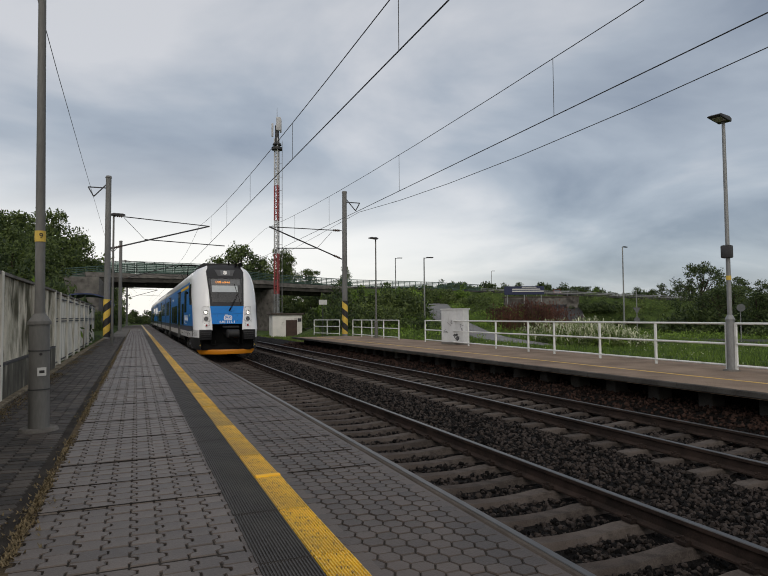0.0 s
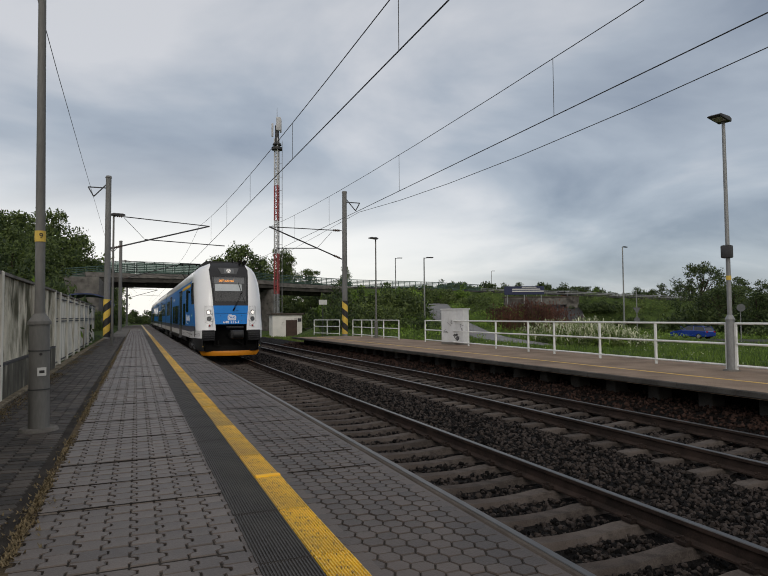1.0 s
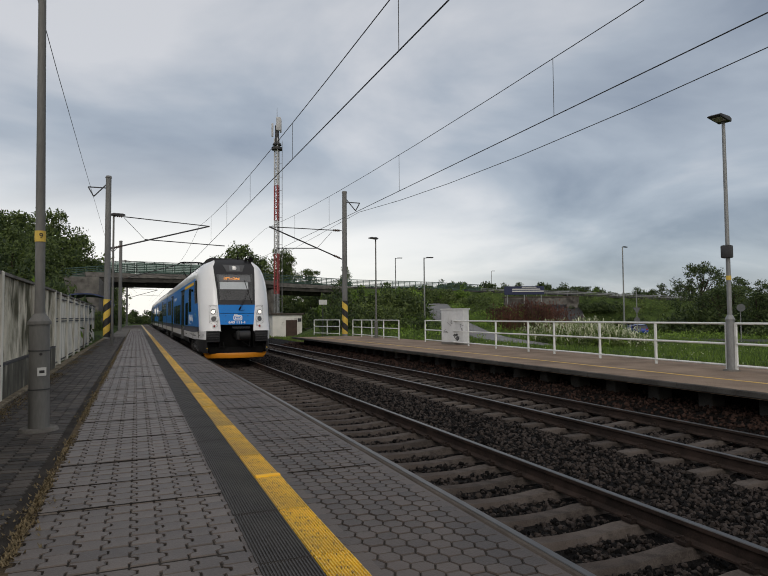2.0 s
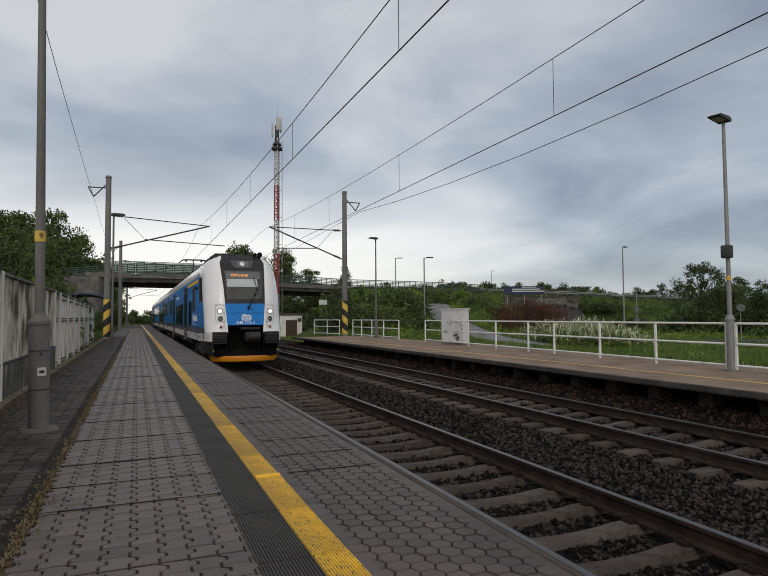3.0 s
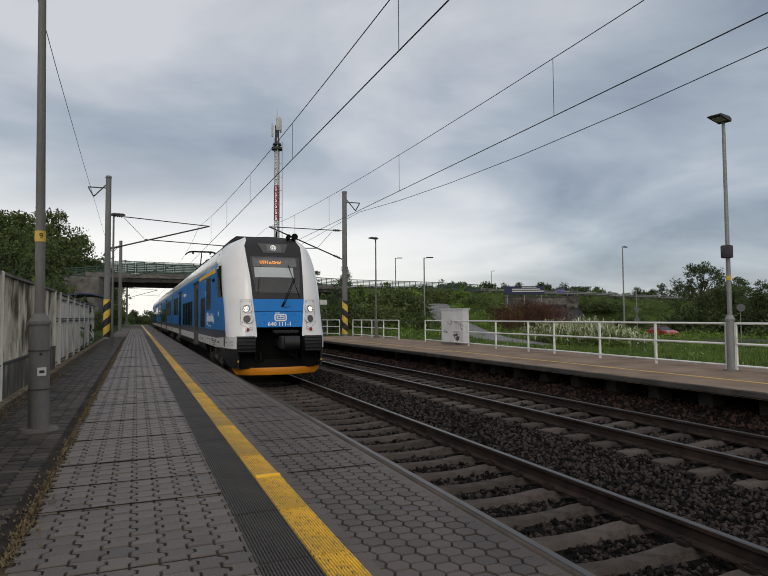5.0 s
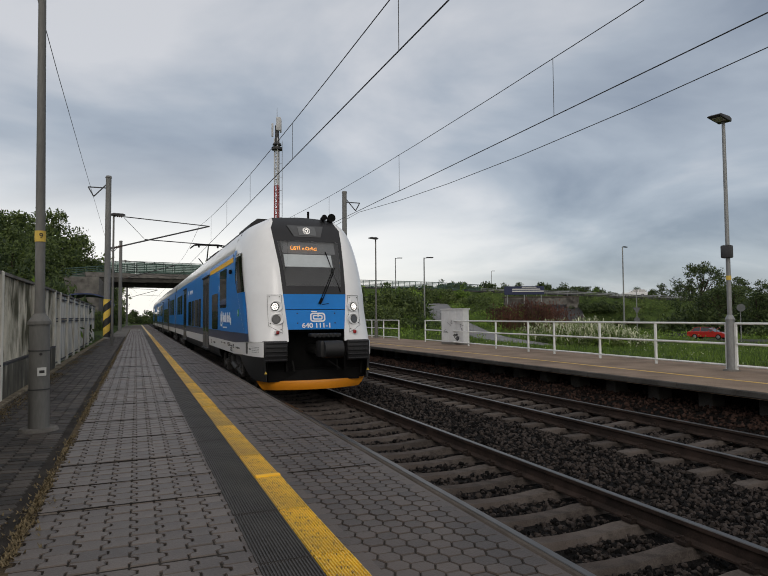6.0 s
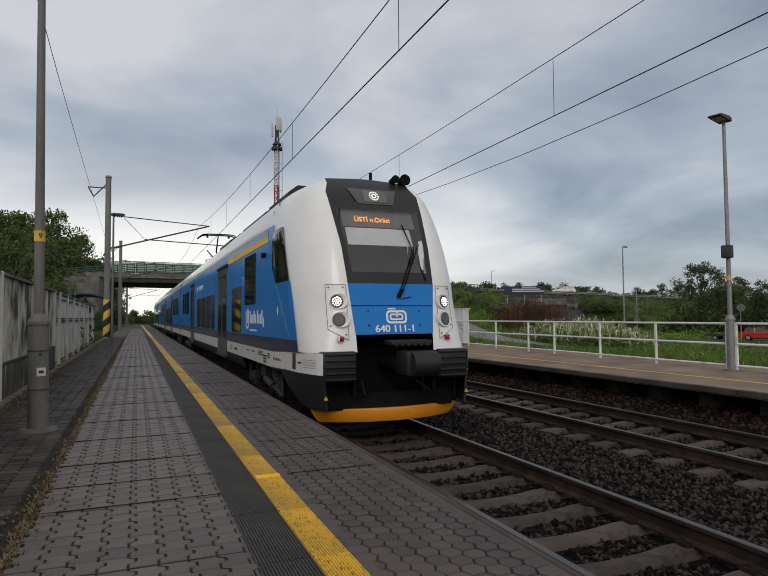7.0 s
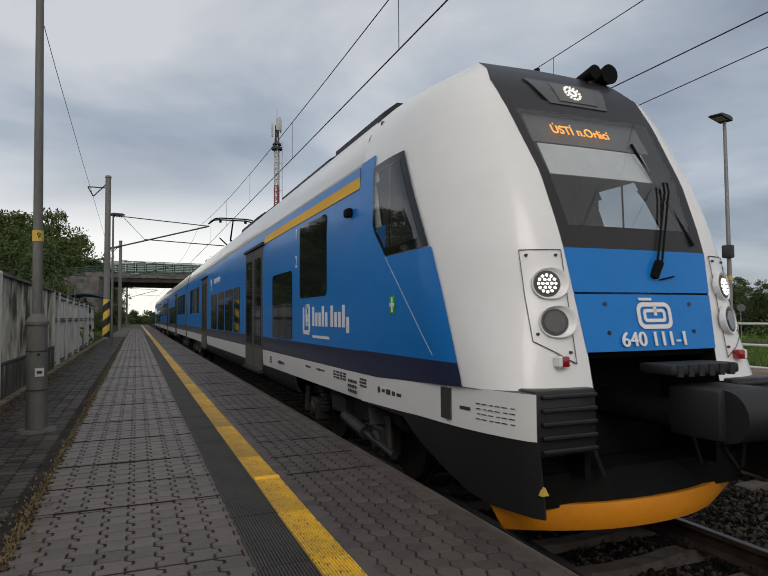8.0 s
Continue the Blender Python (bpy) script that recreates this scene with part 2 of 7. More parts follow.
    bark=mat("bark", (0.075, 0.06, 0.045), (0.035, 0.028, 0.022), 0.95, 4, 30, 0.5, stretch=(1, 1, 0.2)),
    weeds=leaf_mat("dry_weeds", (0.24, 0.20, 0.11), (0.09, 0.075, 0.035)),
    blue_roof=mat("blue_shelter_roof", (0.03, 0.05, 0.14), (0.02, 0.03, 0.08), 0.5),
    banner=mat("blue_banner", (0.014, 0.022, 0.075), (0.01, 0.015, 0.05), 0.6),
    # train
    t_white=mat("train_white_paint", (0.78, 0.785, 0.79), (0.74, 0.745, 0.75), 0.3, 0.8, 8, 0.0, coat=0.4),
    t_blue=mat("train_blue_paint", (0.001, 0.195, 0.60), (0.001, 0.17, 0.53), 0.32, 0.6, 8, 0.0, coat=0.10, spec=0.25),
    t_navy=mat("train_navy_paint", (0.012, 0.022, 0.075), (0.010, 0.017, 0.058), 0.35, 0.8, 8, 0.0, coat=0.4),
    t_grey=mat("train_door_grey", (0.055, 0.056, 0.058), (0.038, 0.039, 0.041), 0.4, 1, 10, 0.0, coat=0.3),
    t_dark=mat("train_skirt_grey", (0.013, 0.0132, 0.014), (0.008, 0.008, 0.009), 0.6, 2, 30, 0.05),
    t_frame=mat("windscreen_surround", (0.020, 0.020, 0.022), (0.014, 0.014, 0.016), 0.42, 1, 10, 0.0, coat=0.08, spec=0.3),
    # black of train parts; also put where deep shade lies under the far platform
    t_black=mat("underframe_and_shade_black", (0.008, 0.0078, 0.0078), (0.0045, 0.0045, 0.0045), 0.8, 5, 40, 0.2),
    t_roof=mat("train_roof_grey", (0.10, 0.10, 0.105), (0.06, 0.06, 0.065), 0.7, 2, 30, 0.1),
    t_orange=mat("train_orange_paint", (0.80, 0.29, 0.015), (0.70, 0.25, 0.015), 0.4, 1.5, 20, 0.03, coat=0.3),
    t_stripe=mat("first_class_stripe", (0.80, 0.44, 0.015), (0.72, 0.39, 0.015), 0.5, 1, 10, 0.0, spec=0.2),
    t_logo=mat("train_white_lettering", (0.8, 0.8, 0.8), (0.76, 0.76, 0.76), 0.4, 1, 10, 0.0),
    t_mark=mat("train_black_marking", (0.05, 0.05, 0.05), (0.035, 0.035, 0.035), 0.5, 1, 10, 0.0),
    t_window=mat("tinted_side_window", (0.012, 0.014, 0.016), (0.008, 0.009, 0.011), 0.04, 1, 8, 0.0, spec=0.3),
    t_red=mat("red_tail_lens", (0.35, 0.01, 0.012), (0.25, 0.01, 0.01), 0.2, 4, 30, 0.0, coat=0.6),
    t_lens=mat("dark_lamp_lens", (0.05, 0.052, 0.055), (0.03, 0.03, 0.032), 0.1, 20, 60, 0.1, coat=0.8),
    t_green=mat("green_cross_label", (0.02, 0.35, 0.08), None, 0.5),
    cab_grey=mat("cab_lining_grey", (0.16, 0.165, 0.17), (0.12, 0.125, 0.13), 0.8, 3, 20, 0.0),
    blind=mat("cab_sun_blind", (0.70, 0.73, 0.74), (0.62, 0.65, 0.66), 0.8, 3, 20, 0.0),
    lamp_on=glowing("lit_headlamp", (1.0, 0.97, 0.92), 2.5), marker=glowing("lit_marker", (1.0, 0.98, 0.95), 0.4),
    led=glowing("orange_led", (1.0, 0.36, 0.03), 1.7),
    screen=pane_glass("windscreen_glass", (0.78, 0.80, 0.81), 1.6),
    bridge_screen=pane_glass("bridge_screen", (0.42, 0.47, 0.45), 1.3),
    rubber=mat("tyre_rubber", (0.018, 0.018, 0.018), (0.012, 0.012, 0.012), 0.9, 5, 40, 0.1),
    car_blue=mat("car_blue_paint", (0.012, 0.045, 0.30), (0.01, 0.04, 0.25), 0.25, 1, 10, 0.0, coat=0.8),
    car_red=mat("car_red_paint", (0.45, 0.022, 0.02), (0.38, 0.02, 0.018), 0.25, 1, 10, 0.0, coat=0.8),
    car_white=mat("car_white_paint", (0.78, 0.78, 0.78), (0.72, 0.72, 0.72), 0.25, 1, 10, 0.0, coat=0.8),
    car_glass=mat("car_window", (0.03, 0.033, 0.036), (0.02, 0.022, 0.025), 0.06, 1, 8, 0.0, spec=0.8),
    alloy=mat("wheel_alloy", (0.45, 0.45, 0.46), (0.3, 0.3, 0.31), 0.35, 5, 30, 0.0, metal=0.8),
    globe=mat("lamp_diffuser", (0.35, 0.35, 0.33), (0.28, 0.28, 0.27), 0.3, 3, 30, 0.0),
)
M["screen"].use_backface_culling = False


# ---- mesh helpers ----
def box(bm, cx, cy, cz, sx, sy, sz, rot=None):
    m = Matrix.Translation((cx, cy, cz)) @ (rot or Matrix()) @ Matrix.Diagonal((sx, sy, sz, 1))
    return bmesh.ops.create_cube(bm, size=1, matrix=m)["verts"]


def rod(bm, a, b, r0, r1=None, seg=10, caps=True):
    a, b = Vector(a), Vector(b)
    d = b - a
    m = Matrix.Translation((a + b) / 2) @ d.to_track_quat("Z", "Y").to_matrix().to_4x4()
    return bmesh.ops.create_cone(bm, cap_ends=caps, segments=seg, radius1=r0, radius2=r0 if r1 is None else r1, depth=d.length, matrix=m)["verts"]


def prism(bm, outline, axis, lo, hi):
    """A flat outline pushed along an axis from lo to hi. axis x: (y, z); y: (x, z); z: (x, y)."""
    put = {"x": lambda u, v, w: (w, u, v), "y": lambda u, v, w: (u, w, v), "z": lambda u, v, w: (u, v, w)}[axis]
    lows = [bm.verts.new(put(u, v, lo)) for u, v in outline]
    tops = [bm.verts.new(put(u, v, hi)) for u, v in outline]
    n = len(outline)
    bm.faces.new(lows[::-1])
    bm.faces.new(tops)
    for i in range(n):
        bm.faces.new((lows[i], lows[(i + 1) % n], tops[(i + 1) % n], tops[i]))


def bevel(bm, width, segments=2, angle=35):
    edges = [ed for ed in bm.edges if len(ed.link_faces) == 2 and ed.calc_face_angle(0) > radians(angle)]
    bmesh.ops.bevel(bm, geom=edges, offset=width, segments=segments, affect="EDGES", profile=0.5, clamp_overlap=True)


def grid_faces(bm, rows):
    """Quads between rows of points."""
    vs = [[bm.verts.new(q) for q in row] for row in rows]
    for r0, r1 in zip(vs, vs[1:]):
        for i in range(len(r0) - 1):
            bm.faces.new((r0[i], r0[i + 1], r1[i + 1], r1[i]))


def mesh_of(name, bm, material, smooth=30):
    bmesh.ops.recalc_face_normals(bm, faces=bm.faces)
    me = bpy.data.meshes.new(name)
    bm.to_mesh(me)
    bm.free()
    me.materials.append(material)
    if smooth:
        me.shade_smooth()
        me.set_sharp_from_angle(angle=radians(smooth))
    return me


def part(name, bm, material, parent=None, label="", smooth=30):
    ob = new(name, mesh_of(name, bm, material, smooth))
    if parent:
        ob.parent = parent
    return tagged(ob, label)


def thing(name, m, label, category, group="", kind=""):
    ob = new(name)
    ob.matrix_basis = m
    return tagged(ob, label, category, group, kind)


def solo(name, bm, material, label, category, group="", kind="", smooth=30):
    return tagged(part(name, bm, material, None, "", smooth), label, category, group, kind)


def lettering(name, words, size, material, parent, m, label, squeeze=1.0, bold=0.0):
    cu = bpy.data.curves.new(name, "FONT")
    cu.body, cu.size, cu.align_x, cu.align_y, cu.extrude = words, size, "CENTER", "CENTER", 0.002
    tmp = new(name + "_curve", cu)
    me = bpy.data.meshes.new_from_object(tmp)
    bpy.data.objects.remove(tmp)
    bpy.data.curves.remove(cu)
    me.transform(Matrix.Diagonal((squeeze, 1, 1, 1)))
    if bold:
        bm = bmesh.new()
        for k in (-1, 0, 1):
            me.transform(Matrix.Translation((k * bold, 0, 0.0006 * (k + 1))))
            bm.from_mesh(me)
            me.transform(Matrix.Translation((-k * bold, 0, -0.0006 * (k + 1))))
        bm.to_mesh(me)
        bm.free()
    me.transform(m)
    me.materials.clear()
    me.materials.append(material)
    ob = new(name, me)
    ob.parent = parent
    return tagged(ob, label)


def interp(table, v):
    return float(np.interp(v, [a for a, _ in table], [b for _, b in table]))


RAIL = -0.55          # top of rail; the platform is at 0
TRACK_A, TRACK_B = 3.625, 7.65
EDGE_A, EDGE_B = 1.945, 9.30

# ---- ground: one sheet with the road embankment and the bank beside the path ----
ROAD = [(-60, 73, 4.0), (-9, 93.5, 6.5), (0, 96, 7.6), (9, 97.5, 7.6), (20, 103.5, 7.0), (36, 112.5, 6.95), (54, 114.5, 6.9), (66, 107.5, 6.2), (80.5, 98, 5.35), (88, 91.7, 4.65), (97, 83.5, 3.95), (130, 53.5, 1.5), (190, 0, 0.2)]


def smooth01(v):
    v = np.clip(v, 0, 1)
    return v * v * (3 - 2 * v)


def road_near(x, y):
    best, z = np.full(np.shape(x), 1e9), np.zeros(np.shape(x))
    for (x0, y0, z0), (x1, y1, z1) in zip(ROAD, ROAD[1:]):
        dx, dy = x1 - x0, y1 - y0
        s = np.clip(((x - x0) * dx + (y - y0) * dy) / (dx * dx + dy * dy), 0, 1)
        d = np.hypot(x - x0 - s * dx, y - y0 - s * dy)
        z = np.where(d < best, z0 + s * (z1 - z0), z)
        best = np.minimum(d, best)
    return best, z


def ground_z(x, y):
    x, y = np.asarray(x, float), np.asarray(y, float)
    base = -1.0 - 0.45 * smooth01((x - 22) / 18)
    z = np.where(x < -1.9, -0.05 + 0 * x, base)
    bank = base + 4.6 * smooth01((y - 36) / 46) * smooth01((x - 14 - 14 * smooth01((y - 62) / 20)) / 9) * (1 - smooth01((x - 40) / 16))
    z = np.where(x > 11.2, np.maximum(z, bank), z)
    d, rz = road_near(x, y)
    slope = rz - 0.25 - np.maximum(d - 4.5, 0) / 1.7
    open_cut = (x > -4.8) & (x < 36)
    z = np.where(open_cut, z, np.maximum(z, slope))
    bumps = 0.06 * np.sin(x * 1.1 + 0.7 * y) + 0.05 * np.sin(0.53 * x - 1.3 * y + 1)
    return z + np.where((x > 13.5) | (x < -3.5), bumps, 0)


def ground():
    xs = np.concatenate([[-3000, -600, -200, -90], np.arange(-60, -5, 3), np.arange(-5, 16, 0.8), np.arange(16, 70, 1.3), np.arange(70, 132, 3), [170, 400, 1000, 3000]])
    ys = np.concatenate([[-3000, -500, -100, -40, -15], np.arange(-8, 30, 2), np.arange(30, 125, 1.5), np.arange(125, 170, 8), [220, 500, 1200, 3500]])
    gx, gy = np.meshgrid(xs, ys)
    gz = ground_z(gx, gy)
    verts = np.stack([gx, gy, gz], -1).reshape(-1, 3)
    nx = len(xs)
    faces = [(j * nx + i, j * nx + i + 1, (j + 1) * nx + i + 1, (j + 1) * nx + i) for j in range(len(ys) - 1) for i in range(nx - 1)]
    me = bpy.data.meshes.new("ground")
    me.from_pydata(verts.tolist(), [], faces)
    me.materials.append(M["grass_sheet"])
    me.shade_smooth()
    tagged(new("ground", me), "rough green meadow and grassy road embankment", "ground", kind="structure")


def ribbon(name, pts, width, material, label, lift=0.03, category="road", thick=0.12, drape=False):
    """A road or path along points, a slab with sides."""
    bm = bmesh.new()
    rows = []
    for i, q in enumerate(pts):
        a, b = Vector(pts[max(i - 1, 0)]), Vector(pts[min(i + 1, len(pts) - 1)])
        n = Vector((-(b - a).y, (b - a).x, 0)).normalized() * width / 2
        z = float(ground_z(q[0], q[1])) if drape else q[2]
        for_side = []
        for s in (1, -1):
            c = Vector((q[0], q[1], 0)) + s * n
            for_side.append((c.x, c.y, z + lift))
        l, r = for_side
        rows.append([(l[0], l[1], l[2] - thick), l, r, (r[0], r[1], r[2] - thick)])
    grid_faces(bm, rows)
    return solo(name, bm, material, label, category, kind="structure")


def platforms():
    # near platform body: concrete front under a projecting edge stone
    bm = bmesh.new()
    box(bm, (-1.78 + 1.80) / 2, 55, -0.56, 3.58, 130, 0.96)
    solo("platform_body", bm, M["concrete"], "dark concrete body of the paved station platform", "platform", kind="structure")
    bm = bmesh.new()
    y = -10.0
    while y < 120:
        box(bm, EDGE_A - 0.024, y + 0.995, -0.065, 0.048, 1.985, 0.14)
        y += 2.0
    bevel(bm, 0.012, 1)
    solo("platform_edge", bm, M["kerb"], "pale worn concrete edge stones of the platform", "kerb", kind="structure")
    # far platform: thin deck on concrete blocks
    bm = bmesh.new()
    prism(bm, [(EDGE_B, -12), (14.0, -12), (14.0, 37.9), (EDGE_B, 37.9)], "z", -0.17, -0.055)
    solo("far_platform_deck", bm, M["far_deck"], "reddish grey deck of the opposite platform", "platform", kind="structure")
    bm = bmesh.new()
    y = -12.0
    while y < 37.2:
        box(bm, EDGE_B + 0.03, y + 0.6, -0.105, 0.12, 1.19, 0.10)
        y += 1.2
    bevel(bm, 0.01, 1)
    solo("far_platform_edge", bm, M["block"], "weathered, shade-darkened concrete edge beam of the opposite platform", "kerb", kind="structure")
    # the shade under the deck is put into this wall's near-black colour
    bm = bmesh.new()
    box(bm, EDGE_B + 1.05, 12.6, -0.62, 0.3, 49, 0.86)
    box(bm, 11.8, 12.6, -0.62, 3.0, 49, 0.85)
    solo("far_platform_wall", bm, M["t_black"], "recessed wall below the opposite platform, near-black to stand for shade", "wall", kind="structure")
    blocks = thing("platform_supports", pose(0, 0, 0), "row of shade-darkened concrete blocks carrying the opposite platform", "support", kind="structure")
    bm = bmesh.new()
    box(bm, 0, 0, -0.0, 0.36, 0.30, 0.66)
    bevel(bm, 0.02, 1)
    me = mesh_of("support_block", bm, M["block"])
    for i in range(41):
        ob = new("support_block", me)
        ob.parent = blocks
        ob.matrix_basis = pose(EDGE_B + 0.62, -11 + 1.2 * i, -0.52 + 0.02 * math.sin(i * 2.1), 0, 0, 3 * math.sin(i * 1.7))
    bm = bmesh.new()
    box(bm, 10.6, 12.6, -0.053, 0.075, 49, 0.006)
    solo("far_safety_line", bm, M["line_yellow"], "thin yellow safety line painted on the opposite platform", "line", kind="structure")


def rail_mesh(bm, x, y0, y1):
    prof = [(-0.075, -0.172), (0.075, -0.172), (0.075, -0.155), (0.012, -0.135), (0.010, -0.05), (0.036, -0.038), (0.036, -0.006), (-0.036, -0.006), (-0.036, -0.038), (-0.010, -0.05), (-0.012, -0.135), (-0.075, -0.155)]
    prism(bm, [(x + u, RAIL + v) for u, v in prof], "y", y0, y1)


def track(name, xc, count, shift, label):
    tr = thing(name, pose(0, 0, 0), label, "track", kind="structure")
    for s in (-1, 1):
        bm = bmesh.new()
        rail_mesh(bm, xc + s * 0.7535, -12, 220)
        part("rail", bm, M["rail"], tr, "rusty steel rail", smooth=0)
        bm = bmesh.new()
        prism(bm, [(xc + s * 0.7535 + u, RAIL + v) for u, v in ((-0.034, -0.0055), (0.034, -0.0055), (0.028, 0.0), (-0.028, 0.0))], "y", -12, 220)
        part("running_surface", bm, M["rail_top"], tr, "polished rail head", smooth=0)
    bm = bmesh.new()
    # a concrete sleeper, higher at the rail seats and lower between them
    prof = [(-1.25, -0.192), (-1.2, -0.182), (-0.95, -0.174), (-0.52, -0.177), (-0.32, -0.197), (-0.12, -0.206), (0.12, -0.206), (0.32, -0.197), (0.52, -0.177), (0.95, -0.174), (1.2, -0.182), (1.25, -0.192)]
    rows = []
    for u, v in prof:
        rows.append([(u, -0.135, -0.34), (u, -0.086, v - 0.012), (u, -0.072, v), (u, 0.072, v), (u, 0.086, v - 0.012), (u, 0.135, -0.34)])
    grid_faces(bm, rows)
    for row in (rows[0], rows[-1]):
        bm.faces.new([bm.verts.new(q) for q in row])
    me = mesh_of("sleeper", bm, M["sleeper"])
    bm = bmesh.new()
    for s in (-1, 1):
        for k in (-1, 1):
            x = s * 0.7535 + k * 0.105
            box(bm, x, 0, -0.150, 0.07, 0.12, 0.03)
            rod(bm, (x, 0, -0.15), (x, 0, -0.10), 0.018, 0.016, 6)
            rod(bm, (x - k * 0.03, -0.05, -0.135), (x + k * 0.02, -0.05, -0.125), 0.012, None, 5)
            rod(bm, (x - k * 0.03, 0.05, -0.135), (x + k * 0.02, 0.05, -0.125), 0.012, None, 5)
    clip_me = mesh_of("rail_fastening", bm, M["rail"], 0)
    r = random.Random(5)
    for i in range(count):
        ob = new("sleeper", me)
        ob.parent = tr
        ob.matrix_basis = pose(xc + r.uniform(-0.015, 0.015), shift + 0.6 * i, RAIL + r.uniform(-0.006, 0.004), 0, 0, r.uniform(-0.5, 0.5))
        if i < 85:
            cl = new("rail_fastening", clip_me)
            cl.parent = tr
            cl.matrix_basis = pose(xc, shift + 0.6 * i, RAIL)
    return tr


def ballast():
    bm = bmesh.new()
    prof = [(1.5, -1.0), (1.9, -0.83), (2.2, -0.812), (4.6, -0.812), (4.9, -0.79), (5.3, -0.78), (5.9, -0.78), (6.3, -0.79), (6.7, -0.805), (8.3, -0.805), (8.65, -0.74), (9.0, -0.63), (9.5, -0.52), (10.3, -0.48), (10.4, -1.1)]
    rows = [[(x, y, z) for x, z in prof] for y in list(range(-12, 60, 3)) + [80, 120, 220]]
    grid_faces(bm, rows)
    solo("ballast_bed", bm, M["ballast"], "ballast bed under the tracks, near-black for the shaded gaps between stones", "ballast", kind="structure")
    rng = np.random.default_rng(4)
    phi = (1 + 5 ** 0.5) / 2
    ico = np.array([(-1, phi, 0), (1, phi, 0), (-1, -phi, 0), (1, -phi, 0), (0, -1, phi), (0, 1, phi), (0, -1, -phi), (0, 1, -phi), (phi, 0, -1), (phi, 0, 1), (-phi, 0, -1), (-phi, 0, 1)]) / 1.9
    tri = np.array([(0, 11, 5), (0, 5, 1), (0, 1, 7), (0, 7, 10), (0, 10, 11), (1, 5, 9), (5, 11, 4), (11, 10, 2), (10, 7, 6), (7, 1, 8), (3, 9, 4), (3, 4, 2), (3, 2, 6), (3, 6, 8), (3, 8, 9), (4, 9, 5), (2, 4, 11), (6, 2, 10), (8, 6, 7), (9, 8, 1)])

    def stones(name, n, xr, yr, material, label, size, bias=1.6):
        x = rng.uniform(*xr, n)
        y = yr[0] + (yr[1] - yr[0]) * rng.random(n) ** bias
        bed = np.interp(x, [p[0] for p in prof], [p[1] for p in prof])
        for xc, sh in ((TRACK_A, SLEEP_A), (TRACK_B, SLEEP_B)):
            k = (y - sh) / 0.6
            on = (np.abs(k - np.round(k)) * 0.6 < 0.115) & (np.abs(x - xc) < 1.2)
            near_rail = np.abs(np.abs(x - xc) - 0.7535) < 0.13
            bed = np.where(on & (rng.random(n) > 0.05), -9, np.where(near_rail, bed - 0.03, bed))
        s = size * rng.uniform(0.55, 1.25, n) * (1 + 0.02 * y)
        keep = bed > -5
        x, y, bed, s = x[keep], y[keep], bed[keep], s[keep]
        n = len(x)
        v = ico[None] * rng.uniform(0.6, 1.25, (n, 12, 1))
        v *= rng.uniform(0.55, 1.2, (n, 1, 3)) * s[:, None, None]
        a = rng.uniform(0, 6.28, n)
        c, d = np.cos(a)[:, None], np.sin(a)[:, None]
        v = np.stack([v[..., 0] * c - v[..., 1] * d, v[..., 0] * d + v[..., 1] * c, v[..., 2]], -1)
        v += np.stack([x, y, bed + 0.3 * s + rng.uniform(-0.01, 0.015, n)], -1)[:, None]
        f = tri[None] + 12 * np.arange(n)[:, None, None]
        me = bpy.data.meshes.new(name)
        me.from_pydata(v.reshape(-1, 3).tolist(), [], f.reshape(-1, 3).tolist())
        me.materials.append(material)
        tagged(new(name, me), label, "gravel", kind="stuff")

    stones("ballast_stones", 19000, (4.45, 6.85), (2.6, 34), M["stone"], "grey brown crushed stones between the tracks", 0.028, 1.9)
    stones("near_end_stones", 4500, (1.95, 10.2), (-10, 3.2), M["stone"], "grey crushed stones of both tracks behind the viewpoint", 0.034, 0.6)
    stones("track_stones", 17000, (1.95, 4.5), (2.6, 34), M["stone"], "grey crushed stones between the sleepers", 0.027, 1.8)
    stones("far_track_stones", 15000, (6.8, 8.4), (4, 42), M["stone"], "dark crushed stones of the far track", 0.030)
    stones("rusty_stones", 12000, (8.35, 10.2), (3, 40), M["stone_rust"], "rust brown crushed stones beside the opposite platform", 0.031)


SLEEP_A, SLEEP_B = 5.635 - 0.6 * 28 + 0.02, -11.2


